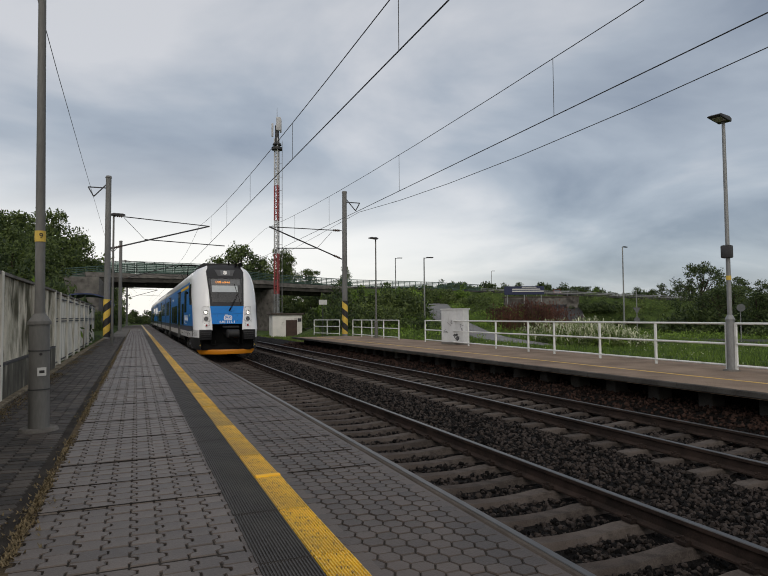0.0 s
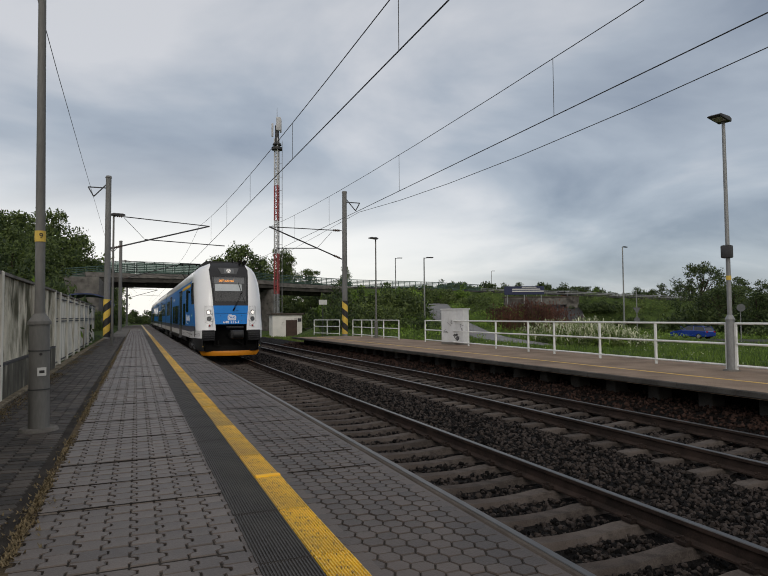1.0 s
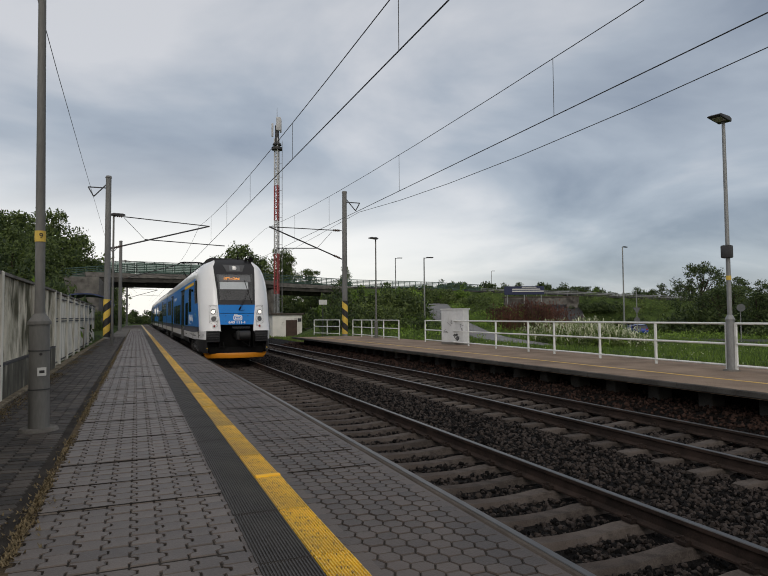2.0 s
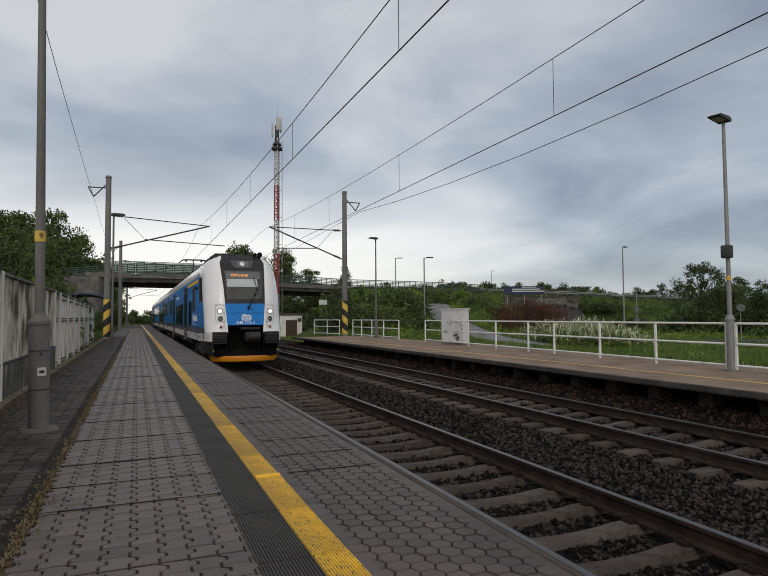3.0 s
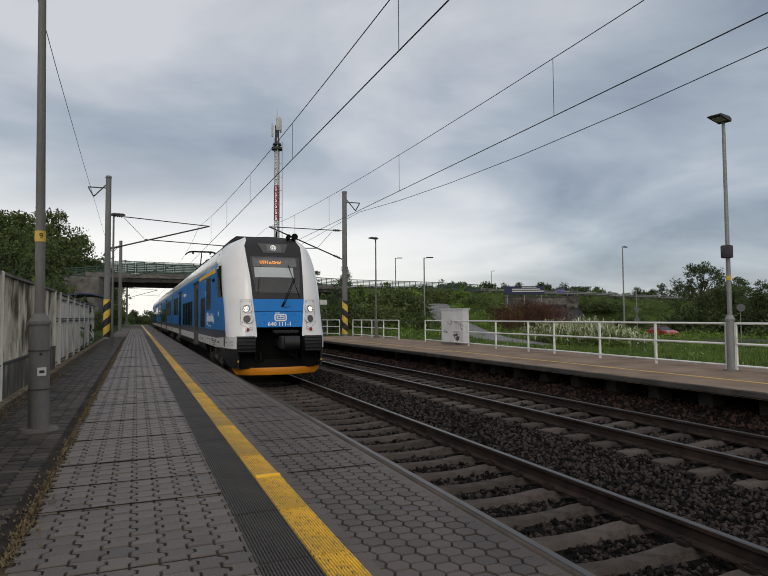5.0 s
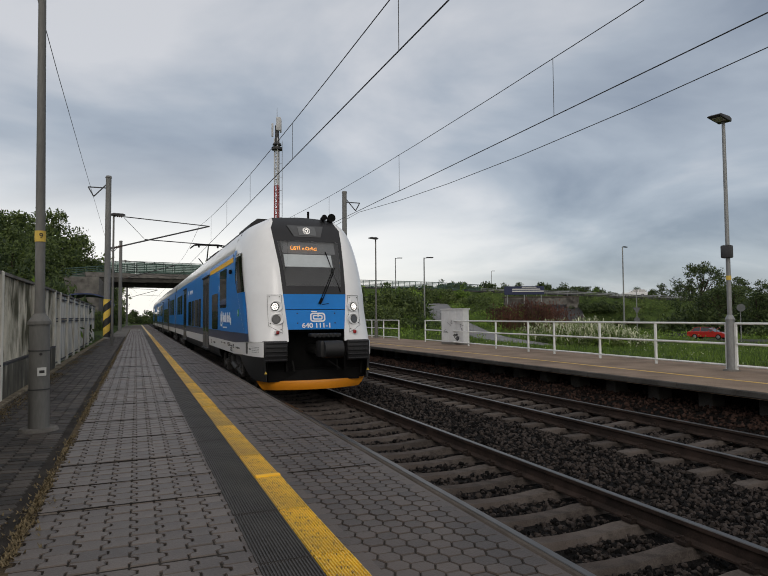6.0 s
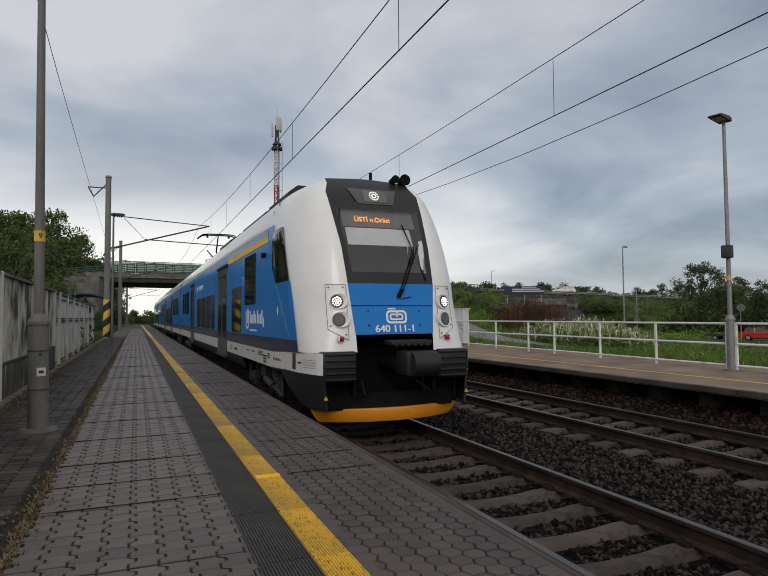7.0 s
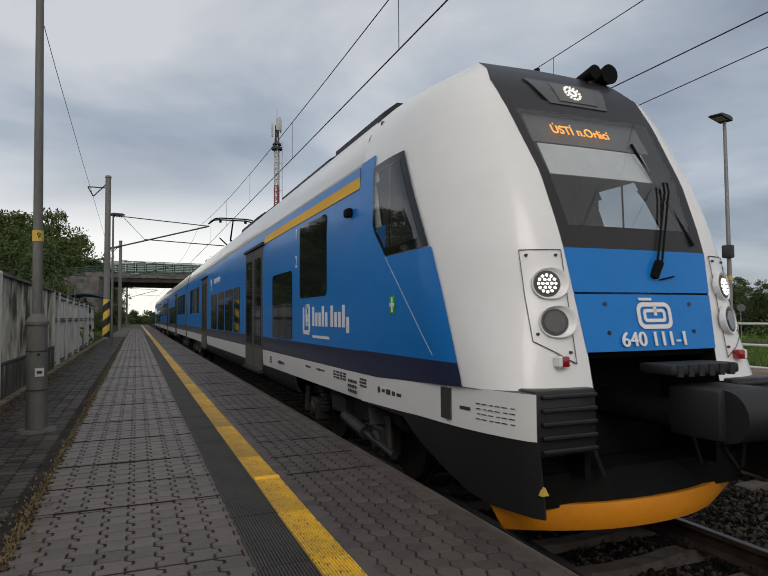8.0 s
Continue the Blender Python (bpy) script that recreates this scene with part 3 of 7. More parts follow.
def wall_left():
    """Boundary wall: concrete posts with stained panels, then pale framed panels."""
    w = thing("boundary_wall", pose(0, 0, 0), "stained concrete boundary wall with posts and panels beside the platform", "wall", kind="structure")
    x = -1.90
    posts_y = [-8, -4.2, -0.4, 3.4, 6.9, 10.2, 13.3, 16.6, 17.9, 20.2, 22.6, 25.2, 28.0, 31.0, 34.2, 37.5]
    for i, (y0, y1) in enumerate(zip(posts_y, posts_y[1:])):
        pale = y0 > 16
        dx = -0.0145 * max(y0 - 14, 0)
        if not pale:
            bm = bmesh.new()
            box(bm, x, (y0 + y1) / 2, 1.21, 0.10, y1 - y0 - 0.1, 1.32)
            bevel(bm, 0.01, 1)
            part("panel", bm, M["wall"], w, "streaked concrete panel")
            bm = bmesh.new()
            box(bm, x + 0.03, (y0 + y1) / 2, 0.26, 0.16, y1 - y0 - 0.1, 0.54)
            bevel(bm, 0.012, 1)
            part("plinth", bm, M["wall_low"], w, "dark damp plinth")
            bm = bmesh.new()
            box(bm, x + 0.02, (y0 + y1) / 2, 0.545, 0.19, y1 - y0 - 0.1, 0.03)
            part("ledge", bm, M["dark_steel"], w)
        else:
            bm = bmesh.new()
            box(bm, x + dx, (y0 + y1) / 2, 0.94, 0.07, y1 - y0 - 0.1, 1.82)
            part("panel", bm, M["wall_pale"], w, "pale painted panel")
            for z0, z1 in ((0.1, 1.15), (1.22, 1.74)):
                bm = bmesh.new()
                for a, b, c, d in ((y0 + 0.25, y1 - 0.2, z1, 0.03), (y0 + 0.25, y1 - 0.2, z0, 0.025)):
                    box(bm, x + dx + 0.05, (a + b) / 2, c, 0.05, b - a, d)
                part("panel_frame", bm, M["dark_steel"], w)
            bm = bmesh.new()
            box(bm, x + dx + 0.045, y0 + 0.3, 0.92, 0.06, 0.09, 1.68)
            part("batten", bm, M["wall_pale"], w)
        bm = bmesh.new()
        box(bm, x + dx + 0.035, y0, 0.95, 0.2 if pale else 0.17, 0.22 if pale else 0.13, 1.92)
        bevel(bm, 0.012, 1)
        part("post", bm, M["wall_pale"], w, "pale concrete post")
        bm = bmesh.new()
        box(bm, x + dx, (y0 + y1) / 2, 1.885, 0.2, y1 - y0 - 0.02, 0.045)
        part("coping", bm, M["concrete"], w)
    bm = bmesh.new()
    box(bm, -1.78, 22, 0.012, 0.18, 64, 0.05)
    bevel(bm, 0.01, 1)
    solo("wall_kerb", bm, M["wall_dirt"], "dirty concrete kerb strip at the foot of the wall", "kerb", kind="structure")


def paver_zone(name, label, outline, x0, x1, pitch, row, joint, stagger, m_one, m_many, y_one, y_end, seed):
    """Paving: a bed and interlocking pavers, the nearest as objects, the rest joined."""
    r = random.Random(seed)
    zone = thing(name, pose(0, 0, 0), label, "paving", kind="structure")
    bm = bmesh.new()
    box(bm, (x0 + x1) / 2, (y_end - 8) / 2, -0.045, x1 - x0, y_end + 8, 0.075)
    part("bed", bm, M["bed"], zone, "dark sanded joints")
    bm = bmesh.new()
    inner = [(u * 0.93, v * 0.93) for u, v in outline]
    lo = [bm.verts.new((u, v, -0.03)) for u, v in outline]
    mid = [bm.verts.new((u, v, -0.006)) for u, v in outline]
    top = [bm.verts.new((u, v, 0)) for u, v in inner]
    bm.faces.new(top)
    n = len(outline)
    for a, b in ((lo, mid), (mid, top)):
        for i in range(n):
            bm.faces.new((a[i], a[(i + 1) % n], b[(i + 1) % n], b[i]))
    me = mesh_of("paver", bm, m_one, 40)
    verts, faces = [], []
    ring = [(u, v, -0.03) for u, v in outline] + [(u, v, -0.006) for u, v in outline] + [(u, v, 0) for u, v in inner]
    j, made = 0, 0
    y = -2.0
    while y < y_end:
        shift = pitch / 2 if stagger and j % 2 else 0
        x = x0 + (pitch / 2 if not stagger else pitch * 0.32) + shift
        while x < x1 - pitch * (0.35 if not stagger else 0.17):
            z = r.uniform(-0.003, 0.002)
            if y_one <= y and made < 300:
                ob = new("paver", me)
                ob.parent = zone
                ob.matrix_basis = pose(x, y, z, r.uniform(-0.3, 0.3), r.uniform(-0.3, 0.3), r.uniform(-0.8, 0.8))
                made += 1
            else:
                k = len(verts)
                verts += [(x + u, y + v, z + w) for u, v, w in ring]
                faces.append(tuple(k + 2 * n + i for i in range(n)))
                for a in (0, n):
                    faces += [(k + a + i, k + a + (i + 1) % n, k + a + n + (i + 1) % n, k + a + n + i) for i in range(n)]
            x += pitch
        y += row + (0.018 if joint and j % 7 == 6 else 0)
        j += 1
    me2 = bpy.data.meshes.new("pavers_beyond")
    me2.from_pydata(verts, [], faces)
    me2.materials.append(m_many)
    ob = new("pavers_beyond", me2)
    ob.parent = zone
    tagged(ob, kind="stuff")


def paving():
    def bone(w, d, g):
        a, b, c = w / 2 - g, d / 2 - g, 0.018
        return [(-a - c, -b), (a - c, -b), (a - c, -b * 0.35), (a + c, -b * 0.1), (a + c, b * 0.55), (a - c, b * 0.8), (a - c, b), (-a - c, b), (-a - c, b * 0.8), (-a + c, b * 0.55), (-a + c, -b * 0.1), (-a - c, -b * 0.35)]

    def hexa(a, c, b, g):
        return [(-a + g, 0), (-c + g * 0.4, -b + g), (c - g * 0.4, -b + g), (a - g, 0), (c - g * 0.4, b - g), (-c + g * 0.4, b - g)]

    paver_zone("walk_paving", "worn grey brown interlocking pavers of the platform", bone(0.140, 0.15, 0.0045), -0.56, 0.57, 0.140, 0.15, True, False, M["paver"], M["paver_j"], 3.5, 72, 1)
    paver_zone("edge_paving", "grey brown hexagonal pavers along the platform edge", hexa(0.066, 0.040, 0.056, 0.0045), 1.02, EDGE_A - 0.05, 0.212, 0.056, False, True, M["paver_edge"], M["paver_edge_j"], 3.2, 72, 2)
    paver_zone("wall_side_paving", "dark mossy pavers of the walkway beside the wall", hexa(0.085, 0.060, 0.055, 0.006), -1.74, -0.62, 0.29, 0.055, False, True, M["paver_dark"], M["paver_dark_j"], 5.5, 44, 3)
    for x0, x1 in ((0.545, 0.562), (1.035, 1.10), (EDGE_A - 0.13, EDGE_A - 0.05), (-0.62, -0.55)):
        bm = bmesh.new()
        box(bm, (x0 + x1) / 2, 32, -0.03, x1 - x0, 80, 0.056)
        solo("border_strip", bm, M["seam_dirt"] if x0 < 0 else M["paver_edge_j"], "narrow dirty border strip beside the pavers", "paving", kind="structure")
    # settled cross joints between the paved sections
    for y, w in ((4.35, 0.012), (4.95, 0.010), (5.65, 0.018), (6.75, 0.012), (7.9, 0.014), (9.4, 0.016), (11.3, 0.018), (13.6, 0.02), (16.6, 0.024), (20.4, 0.03), (25, 0.035), (31, 0.04)):
        bm = bmesh.new()
        box(bm, 0.0, y, -0.01, 1.11, w, 0.028)
        box(bm, 1.47, y + 0.35, -0.01, 0.74, w * 0.7, 0.028)
        solo("cross_joint", bm, M["joint_dirt"], "dark dirty joint across the platform paving", "paving", kind="structure")
    bm = bmesh.new()
    box(bm, 0.66, 96, -0.012, 2.5, 48, 0.02)
    solo("far_paving", bm, M["far_paving"], "distant worn paving of the platform", "paving", kind="structure")
    # ribbed guide strips
    for name, x0, x1, m, lab in (("ribbed_strip", 0.56, 0.84, "ribbed", "dark ribbed tactile strip in the platform paving"), ("guide_strip", 0.845, 1.035, "yellow", "worn yellow ribbed tactile guide strip")):
        strip = thing(name, pose(0, 0, 0), lab, "tactile strip", kind="structure")
        n = int(round((x1 - x0) / 0.0165))
        r = random.Random(n)
        bm = bmesh.new()
        box(bm, 0, 0.4, -0.012, x1 - x0, 0.79, 0.02)
        w = (x1 - x0) / n
        for i in range(n):
            prism(bm, [(-(x1 - x0) / 2 + w * (i + u), z) for u, z in ((0.18, -0.002), (0.82, -0.002), (0.7, 0.006), (0.3, 0.006))], "y", 0.005, 0.79)
        me = mesh_of("ribbed_tile", bm, M[m], 0)
        for i in range(60):
            ob = new("ribbed_tile", me)
            ob.parent = strip
            ob.matrix_basis = pose((x0 + x1) / 2, -1.765 + 0.8 * i, r.uniform(-0.004, 0.001), (0.5 if m == "yellow" and i == 7 else r.uniform(-0.25, 0.25)), 0, 0)
        bm = bmesh.new()
        box(bm, (x0 + x1) / 2, 83, -0.008, x1 - x0, 74, 0.02)
        part("strip_beyond", bm, M[m], strip)
    # lifted lip of one guide tile, its sky glint painted as brighter yellow
    bm = bmesh.new()
    prism(bm, [(4.625, -0.004), (4.70, -0.004), (4.70, 0.012), (4.65, 0.018), (4.632, 0.014)], "x", 0.848, 1.032)
    bevel(bm, 0.003, 1)
    solo("tile_lip", bm, M["glint_yellow"], "lip of a lifted yellow tile, brightened as a glint", "tactile strip", kind="structure")
    # weeds and grit along the seam and the wall
    rng = np.random.default_rng(8)
    verts, faces = [], []
    for i in range(9000):
        on_wall = rng.random() < 0.55
        y = 3.5 + 26 * rng.random() ** 1.5
        x = rng.normal(-1.60, 0.10) if on_wall else rng.normal(-0.59, 0.016 + 0.04 * (rng.random() < 0.2))
        if math.sin(y * 3.1) + math.sin(y * 1.3 + 2) + rng.normal(0, 0.7) < -0.2:
            continue
        for b in range(2):
            a, l = rng.uniform(0, 6.28), rng.uniform(0.010, 0.03)
            k = len(verts)
            dx, dy = math.cos(a), math.sin(a)
            verts += [(x - dy * 0.008, y + dx * 0.008, 0.0), (x + dy * 0.008, y - dx * 0.008, 0.0), (x + dx * l, y + dy * l, rng.uniform(0.004, 0.03))]
            faces.append((k, k + 1, k + 2))
    me = bpy.data.meshes.new("seam_weeds")
    me.from_pydata(verts, [], faces)
    me.materials.append(M["litter"])
    tagged(new("seam_weeds", me), "dry weeds and grit along the paving seam", "weeds", kind="stuff")


# brighter than the guide strip: the lip's reflection is in the colour
M["glint_yellow"] = mat("glint_yellow_plastic", (0.95, 0.56, 0.02), (0.88, 0.46, 0.02), 0.5, 9, 140, 0.05, spec=0.3)
M["wall_dirt"] = mat("sandy_wall_dirt", (0.30, 0.25, 0.18), (0.10, 0.08, 0.055), 0.95, 6, 60, 0.8, depth=0.02, grime=(0.05, 0.05, 0.03), grime_at=(0.55, 0.7), grime_scale=5)
M["line_yellow"] = mat("yellow_line_paint", (0.75, 0.48, 0.08), (0.5, 0.32, 0.06), 0.6, 4, 40, 0.1)
# concrete with the shade below the far deck put into its colour
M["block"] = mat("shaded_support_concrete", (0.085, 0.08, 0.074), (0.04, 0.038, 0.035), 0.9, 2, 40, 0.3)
M["litter"] = mat("dry_seam_litter", (0.25, 0.19, 0.11), (0.09, 0.075, 0.045), 0.95, 30, 90, 0.3)
M["joint_dirt"] = mat("joint_dirt", (0.035, 0.03, 0.026), (0.018, 0.016, 0.014), 0.95, 9, 60, 0.5)
M["seam_dirt"] = mat("seam_dirt", (0.13, 0.095, 0.055), (0.035, 0.028, 0.02), 0.95, 9, 60, 0.5)
ground()
platforms()
SLEEPER_COUNT = 205
track("track_near", TRACK_A, SLEEPER_COUNT, SLEEP_A, "near railway track on concrete sleepers")
track("track_far", TRACK_B, SLEEPER_COUNT, SLEEP_B, "far railway track on concrete sleepers")
ballast()
wall_left()
ribbon("upper_road", ROAD, 8.0, M["asphalt"], "asphalt road on the embankment and overbridge", 0.0, thick=0.3)
ROAD2 = [(63, 8), (57, 18), (51, 27), (47.3, 32), (45.2, 36), (44.5, 39.5), (45.2, 43.5), (47, 47.5), (49.5, 53), (52, 60), (56, 68), (62, 77), (68, 87)]
ROAD2 = [(1.2 * x, 1.2 * y) for x, y in ROAD2]
ribbon("side_road", [(x, y, 0) for x, y in ROAD2], 5.5, M["asphalt"], "narrow asphalt side road through the meadow", 0.05, drape=True)
PATH = [(33.5, 36.5), (31.2, 38.5), (29.3, 41), (28.2, 44.5), (28.6, 48.5), (29.8, 54), (31.8, 60), (34.5, 66.5), (37.5, 73), (40, 79)]
ribbon("footpath", [(x, y, 0) for x, y in PATH], 3.1, M["path"], "grey asphalt footpath rising up the grassy bank", 0.06, "path", drape=True)


# ---- train ----
F_RAKE = [(0.2, -0.18), (1.2, -0.18), (1.5, -0.13), (2.26, 0.01), (2.45, 0.07), (2.87, 0.23), (3.2, 0.42), (3.48, 0.58), (3.8, 0.80), (3.98, 0.98), (4.13, 1.18)]
F_PANEL = [(1.2, 0.62), (1.5, 0.63), (2.26, 0.705), (2.87, 0.735), (3.4, 0.78), (3.8, 0.81), (3.98, 0.73)]
F_WIDE = [(0.7, 1.37), (1.2, 1.39), (1.6, 1.40), (2.8, 1.40), (3.2, 1.39), (3.42, 1.36), (3.68, 1.295), (3.88, 1.185), (4.0, 1.03), (4.08, 0.80), (4.13, 0.1)]


def nose_dims(z):
    wide = interp(F_WIDE, z)
    return interp(F_RAKE, z), min(interp(F_PANEL, z), 0.94 * wide), wide


def nose_round(z):
    """Depth of the nose's rounding, and how square it is."""
    return interp([(2.2, 1.0), (3.2, 1.25), (3.9, 1.35)], z), interp([(1.2, 3.2), (1.6, 2.4), (2.0, 2.0)], z)


def nose_x(y, z, out=0.0):
    """Half width of the nose at a depth and height."""
    f, p, w = nose_dims(z)
    l, n = nose_round(z)
    u = min(max((y - f) / l, 0.0), 1.0)
    return p + (w - p) * (1 - (1 - u) ** n) ** (1 / n) + out


def nose_y(x, z, out=0.0):
    """Depth of the nose's front at a half width and height."""
    f, p, w = nose_dims(z)
    l, n = nose_round(z)
    u = min(max((abs(x) - p) / (w - p), 0.0), 0.999)
    return f + l * (1 - (1 - u ** n) ** (1 / n)) - 0.02 * (1 - min(abs(x) / p, 1) ** 2) - out


def front_patch(bm, xa, xb, za, zb, out, nx=4, nz=6, slant=None):
    """A panel that follows the nose's front; xa, xb may depend on z."""
    rows = []
    for i in range(nz + 1):
        z = za + (zb - za) * i / nz
        l, r = (xa(z), xb(z)) if callable(xa) else (xa, xb)
        row = []
        for k in range(nx + 1):
            x = l + (r - l) * k / nx
            zz = z if not slant else z + slant(x, z)
            row.append((x, nose_y(x, zz, out), zz))
        rows.append(row)
    grid_faces(bm, rows)


def side_patch(bm, s, ya, yb, za, zb, out, ny=6, nz=8):
    """A panel that follows the nose's side; ya, yb depend on z."""
    rows = []
    for i in range(nz + 1):
        z = za + (zb - za) * i / nz
        rows.append([(s * nose_x(ya(z) + (yb(z) - ya(z)) * k / ny, z, out), ya(z) + (yb(z) - ya(z)) * k / ny, z) for k in range(ny + 1)])
    grid_faces(bm, rows)


def slab(bm, thick):
    """Gives a sheet thickness."""
    bmesh.ops.recalc_face_normals(bm, faces=bm.faces)
    bmesh.ops.solidify(bm, geom=bm.faces[:], thickness=thick)


def disc(bm, c, r, depth, seg=20, r2=None):
    rod(bm, (c[0], c[1] + depth, c[2]), c, r, r2 or r, seg)


def ring_shape(bm, w, h, t, cx, cz, y, gap=False, seg=8):
    """A rounded rectangular outline standing in the xz plane."""
    def loop(a, b, r):
        pts = []
        for k, (sx, sz) in enumerate(((1, 1), (-1, 1), (-1, -1), (1, -1))):
            for i in range(seg + 1):
                an = math.pi / 2 * (k + i / seg)
                pts.append((sx * (a - r) + r * math.cos(an), sz * (b - r) + r * math.sin(an)))
        return pts
    o, i = loop(w / 2, h / 2, h * 0.32), loop(w / 2 - t, h / 2 - t, h * 0.32 - t * 0.8)
    n = len(o)
    vo = [bm.verts.new((cx + x, y(cz + z), cz + z)) for x, z in o]
    vi = [bm.verts.new((cx + x, y(cz + z), cz + z)) for x, z in i]
    for k in range(n):
        bm.faces.new((vo[k], vo[(k + 1) % n], vi[(k + 1) % n], vi[k]))


def build_train():
    tr = thing("train", pose(TRACK_A, 27.4, RAIL), "white and blue electric multiple unit train with an orange snowplough", "train")
    zs = [1.24, 1.35, 1.496, 1.7, 1.93, 2.1, 2.261, 2.35, 2.42, 2.5, 2.6, 2.7, 2.8, 2.9, 3.0, 3.1, 3.2, 3.27, 3.35, 3.5, 3.62, 3.74, 3.85, 3.92, 3.97, 4.03, 4.08, 4.11, 4.13]
    # white wings of the nose, one a side, from the front panel round to the first seam
    for s in (-1, 1):
        bm = bmesh.new()
        rows = []
        for z in zs:
            f, p, w = nose_dims(z)
            row = []
            l, n = nose_round(z)
            for k in range(29):
                th = math.pi / 2 * k / 28
                row.append((s * (p + (w - p) * math.sin(th) ** (2 / n)), f + l * (1 - math.cos(th) ** (2 / n)), z))
            y1 = f + l
            for k in range(1, 9):
                row.append((s * w, y1 + (2.45 - y1) * k / 8, z))
            rows.append(row)
        # leave the cab side window open
        wf = lambda z: interp([(2.34, 0.84), (3.27, 1.36)], z)
        wb = lambda z: interp([(2.34, 1.73), (2.64, 2.05), (3.3, 2.05)], z)
        vs = [[bm.verts.new(q) for q in row] for row in rows]
        for j in range(len(vs) - 1):
            for i in range(len(vs[0]) - 1):
                quad = (vs[j][i], vs[j][i + 1], vs[j + 1][i + 1], vs[j + 1][i])
                if all(2.38 < v.co.z < 3.25 and wf(v.co.z) + 0.03 < v.co.y < wb(v.co.z) - 0.02 for v in quad):
                    continue
                bm.faces.new(quad)
        wing = part("nose_wing", bm, M["t_white"], tr, "white moulded nose flank", smooth=50)
        # blue cab flank with a raked front edge, and the navy band below it
        fr = lambda z: interp([(1.27, 0.36), (2.32, 0.80), (2.4, 0.86)], z)
        bm = bmesh.new()
        side_patch(bm, s, fr, lambda z: 2.45, 1.41, 2.33, 0.012, 18, 12)
        part("cab_flank", bm, M["t_blue"], tr, "blue cab flank", smooth=50)
        bm = bmesh.new()
        side_patch(bm, s, lambda z: 1.73, lambda z: 2.45, 2.33, 2.64, 0.012, 5, 3)
        side_patch(bm, s, lambda z: 2.05, lambda z: 2.45, 2.64, 3.40, 0.012, 4, 8)
        part("cab_flank", bm, M["t_blue"], tr, "blue cab flank", smooth=50)
        bm = bmesh.new()
        side_patch(bm, s, fr, lambda z: 2.45, 1.25, 1.41, 0.012, 18, 3)
        edge = [0.35 + 2.1 * k / 14 for k in range(15)]
        grid_faces(bm, [[(s * nose_x(y, 1.25, 0.012), y, 1.25 + t * (interp([(0.4, 1.24), (2.0, 1.165)], y) - 1.25)) for y in edge] for t in (0, 1)])
        part("sill_band", bm, M["t_navy"], tr, "dark navy sill band", smooth=50)
        # cab side window in a black surround
        wf = lambda z: interp([(2.34, 0.84), (3.27, 1.36)], z)
        wb = lambda z: interp([(2.34, 1.73), (2.64, 2.05), (3.3, 2.05)], z)
        bm = bmesh.new()
        side_patch(bm, s, wf, lambda z: wf(z) + 0.10, 2.34, 3.27, 0.017, 3, 14)
        side_patch(bm, s, lambda z: wb(z) - 0.06, wb, 2.34, 3.27, 0.017, 2, 14)
        side_patch(bm, s, lambda z: wf(z) + 0.10, lambda z: wb(z) - 0.06, 2.34, 2.42, 0.017, 8, 2)
        side_patch(bm, s, lambda z: wf(z) + 0.10, lambda z: wb(z) - 0.06, 3.20, 3.27, 0.017, 8, 2)
        side_patch(bm, s, lambda z: 1.60, lambda z: 1.63, 2.42, 3.20, 0.017, 1, 8)
        cw = part("cab_side_window", bm, M["t_window"], tr, "black framed cab side window", smooth=50)
        bm = bmesh.new()
        side_patch(bm, s, lambda z: wf(z) + 0.10, lambda z: wb(z) - 0.06, 2.42, 3.20, 0.021, 14, 12)
        part("pane", bm, M["cab_glass"], cw, "tinted glass", smooth=50).visible_shadow = False
        # small panel seam line across the flank
        bm = bmesh.new()
        rows = [[(s * nose_x(y, z, 0.016), y, z), (s * nose_x(y + 0.012, z, 0.016), y + 0.012, z)] for y, z in [(1.73 - 0.97 * k / 10, 2.33 - 0.88 * k / 10) for k in range(11)]]
        grid_faces(bm, rows)
        part("flank_line", bm, M["t_logo"], tr, "thin pale line")
        # lower flank: white band, then dark skirt drawn in towards the track
        yb = [-0.26, -0.2, -0.05, 0.15, 0.4, 0.7, 1.05, 1.4, 2.45]
        xb = [1.16, 1.20, 1.25, 1.30, 1.345, 1.375, 1.39, 1.395, 1.395]
        bm = bmesh.new()
        top = [interp([(0.4, 1.24), (2.0, 1.165)], y) for y in yb]
        foot = [interp([(1.0, 0.93), (2.2, 0.88)], y) for y in yb]
        out = [interp([(0.0, 0.010), (2.4, 0.004)], y) for y in yb]
        grid_faces(bm, [[(s * (x + o), y, a + (b - a) * t) for x, y, a, b, o in zip(xb, yb, foot, top, out)] for t in (0, 0.2, 1)])
        part("lower_flank", bm, M["t_white"], tr, "white lower flank band", smooth=50)
        bm = bmesh.new()
        grid_faces(bm, [[(s * (x + o), y, b) for x, y, b, o in zip(xb, yb, top, out)], [(s * (x - 0.12), y + 0.1, b + 0.005) for x, y, b in zip(xb, yb, top)]])
        part("flank_seam", bm, M["t_mark"], tr, "dark seam above the lower flank")
        bm = bmesh.new()
        low = [interp([(-0.3, 0.42), (0.3, 0.42), (1.35, 0.80), (1.4, 0.87), (2.45, 0.87)], y) for y in yb]
        grid_faces(bm, [[(s * (x + 0.004 - 0.09 * (1 - t) * (0.94 - l)), y, l + (0.95 - l) * t) for x, y, l in zip(xb, yb, low)] for t in (0, 0.3, 0.6, 1)])
        slab(bm, 0.03)
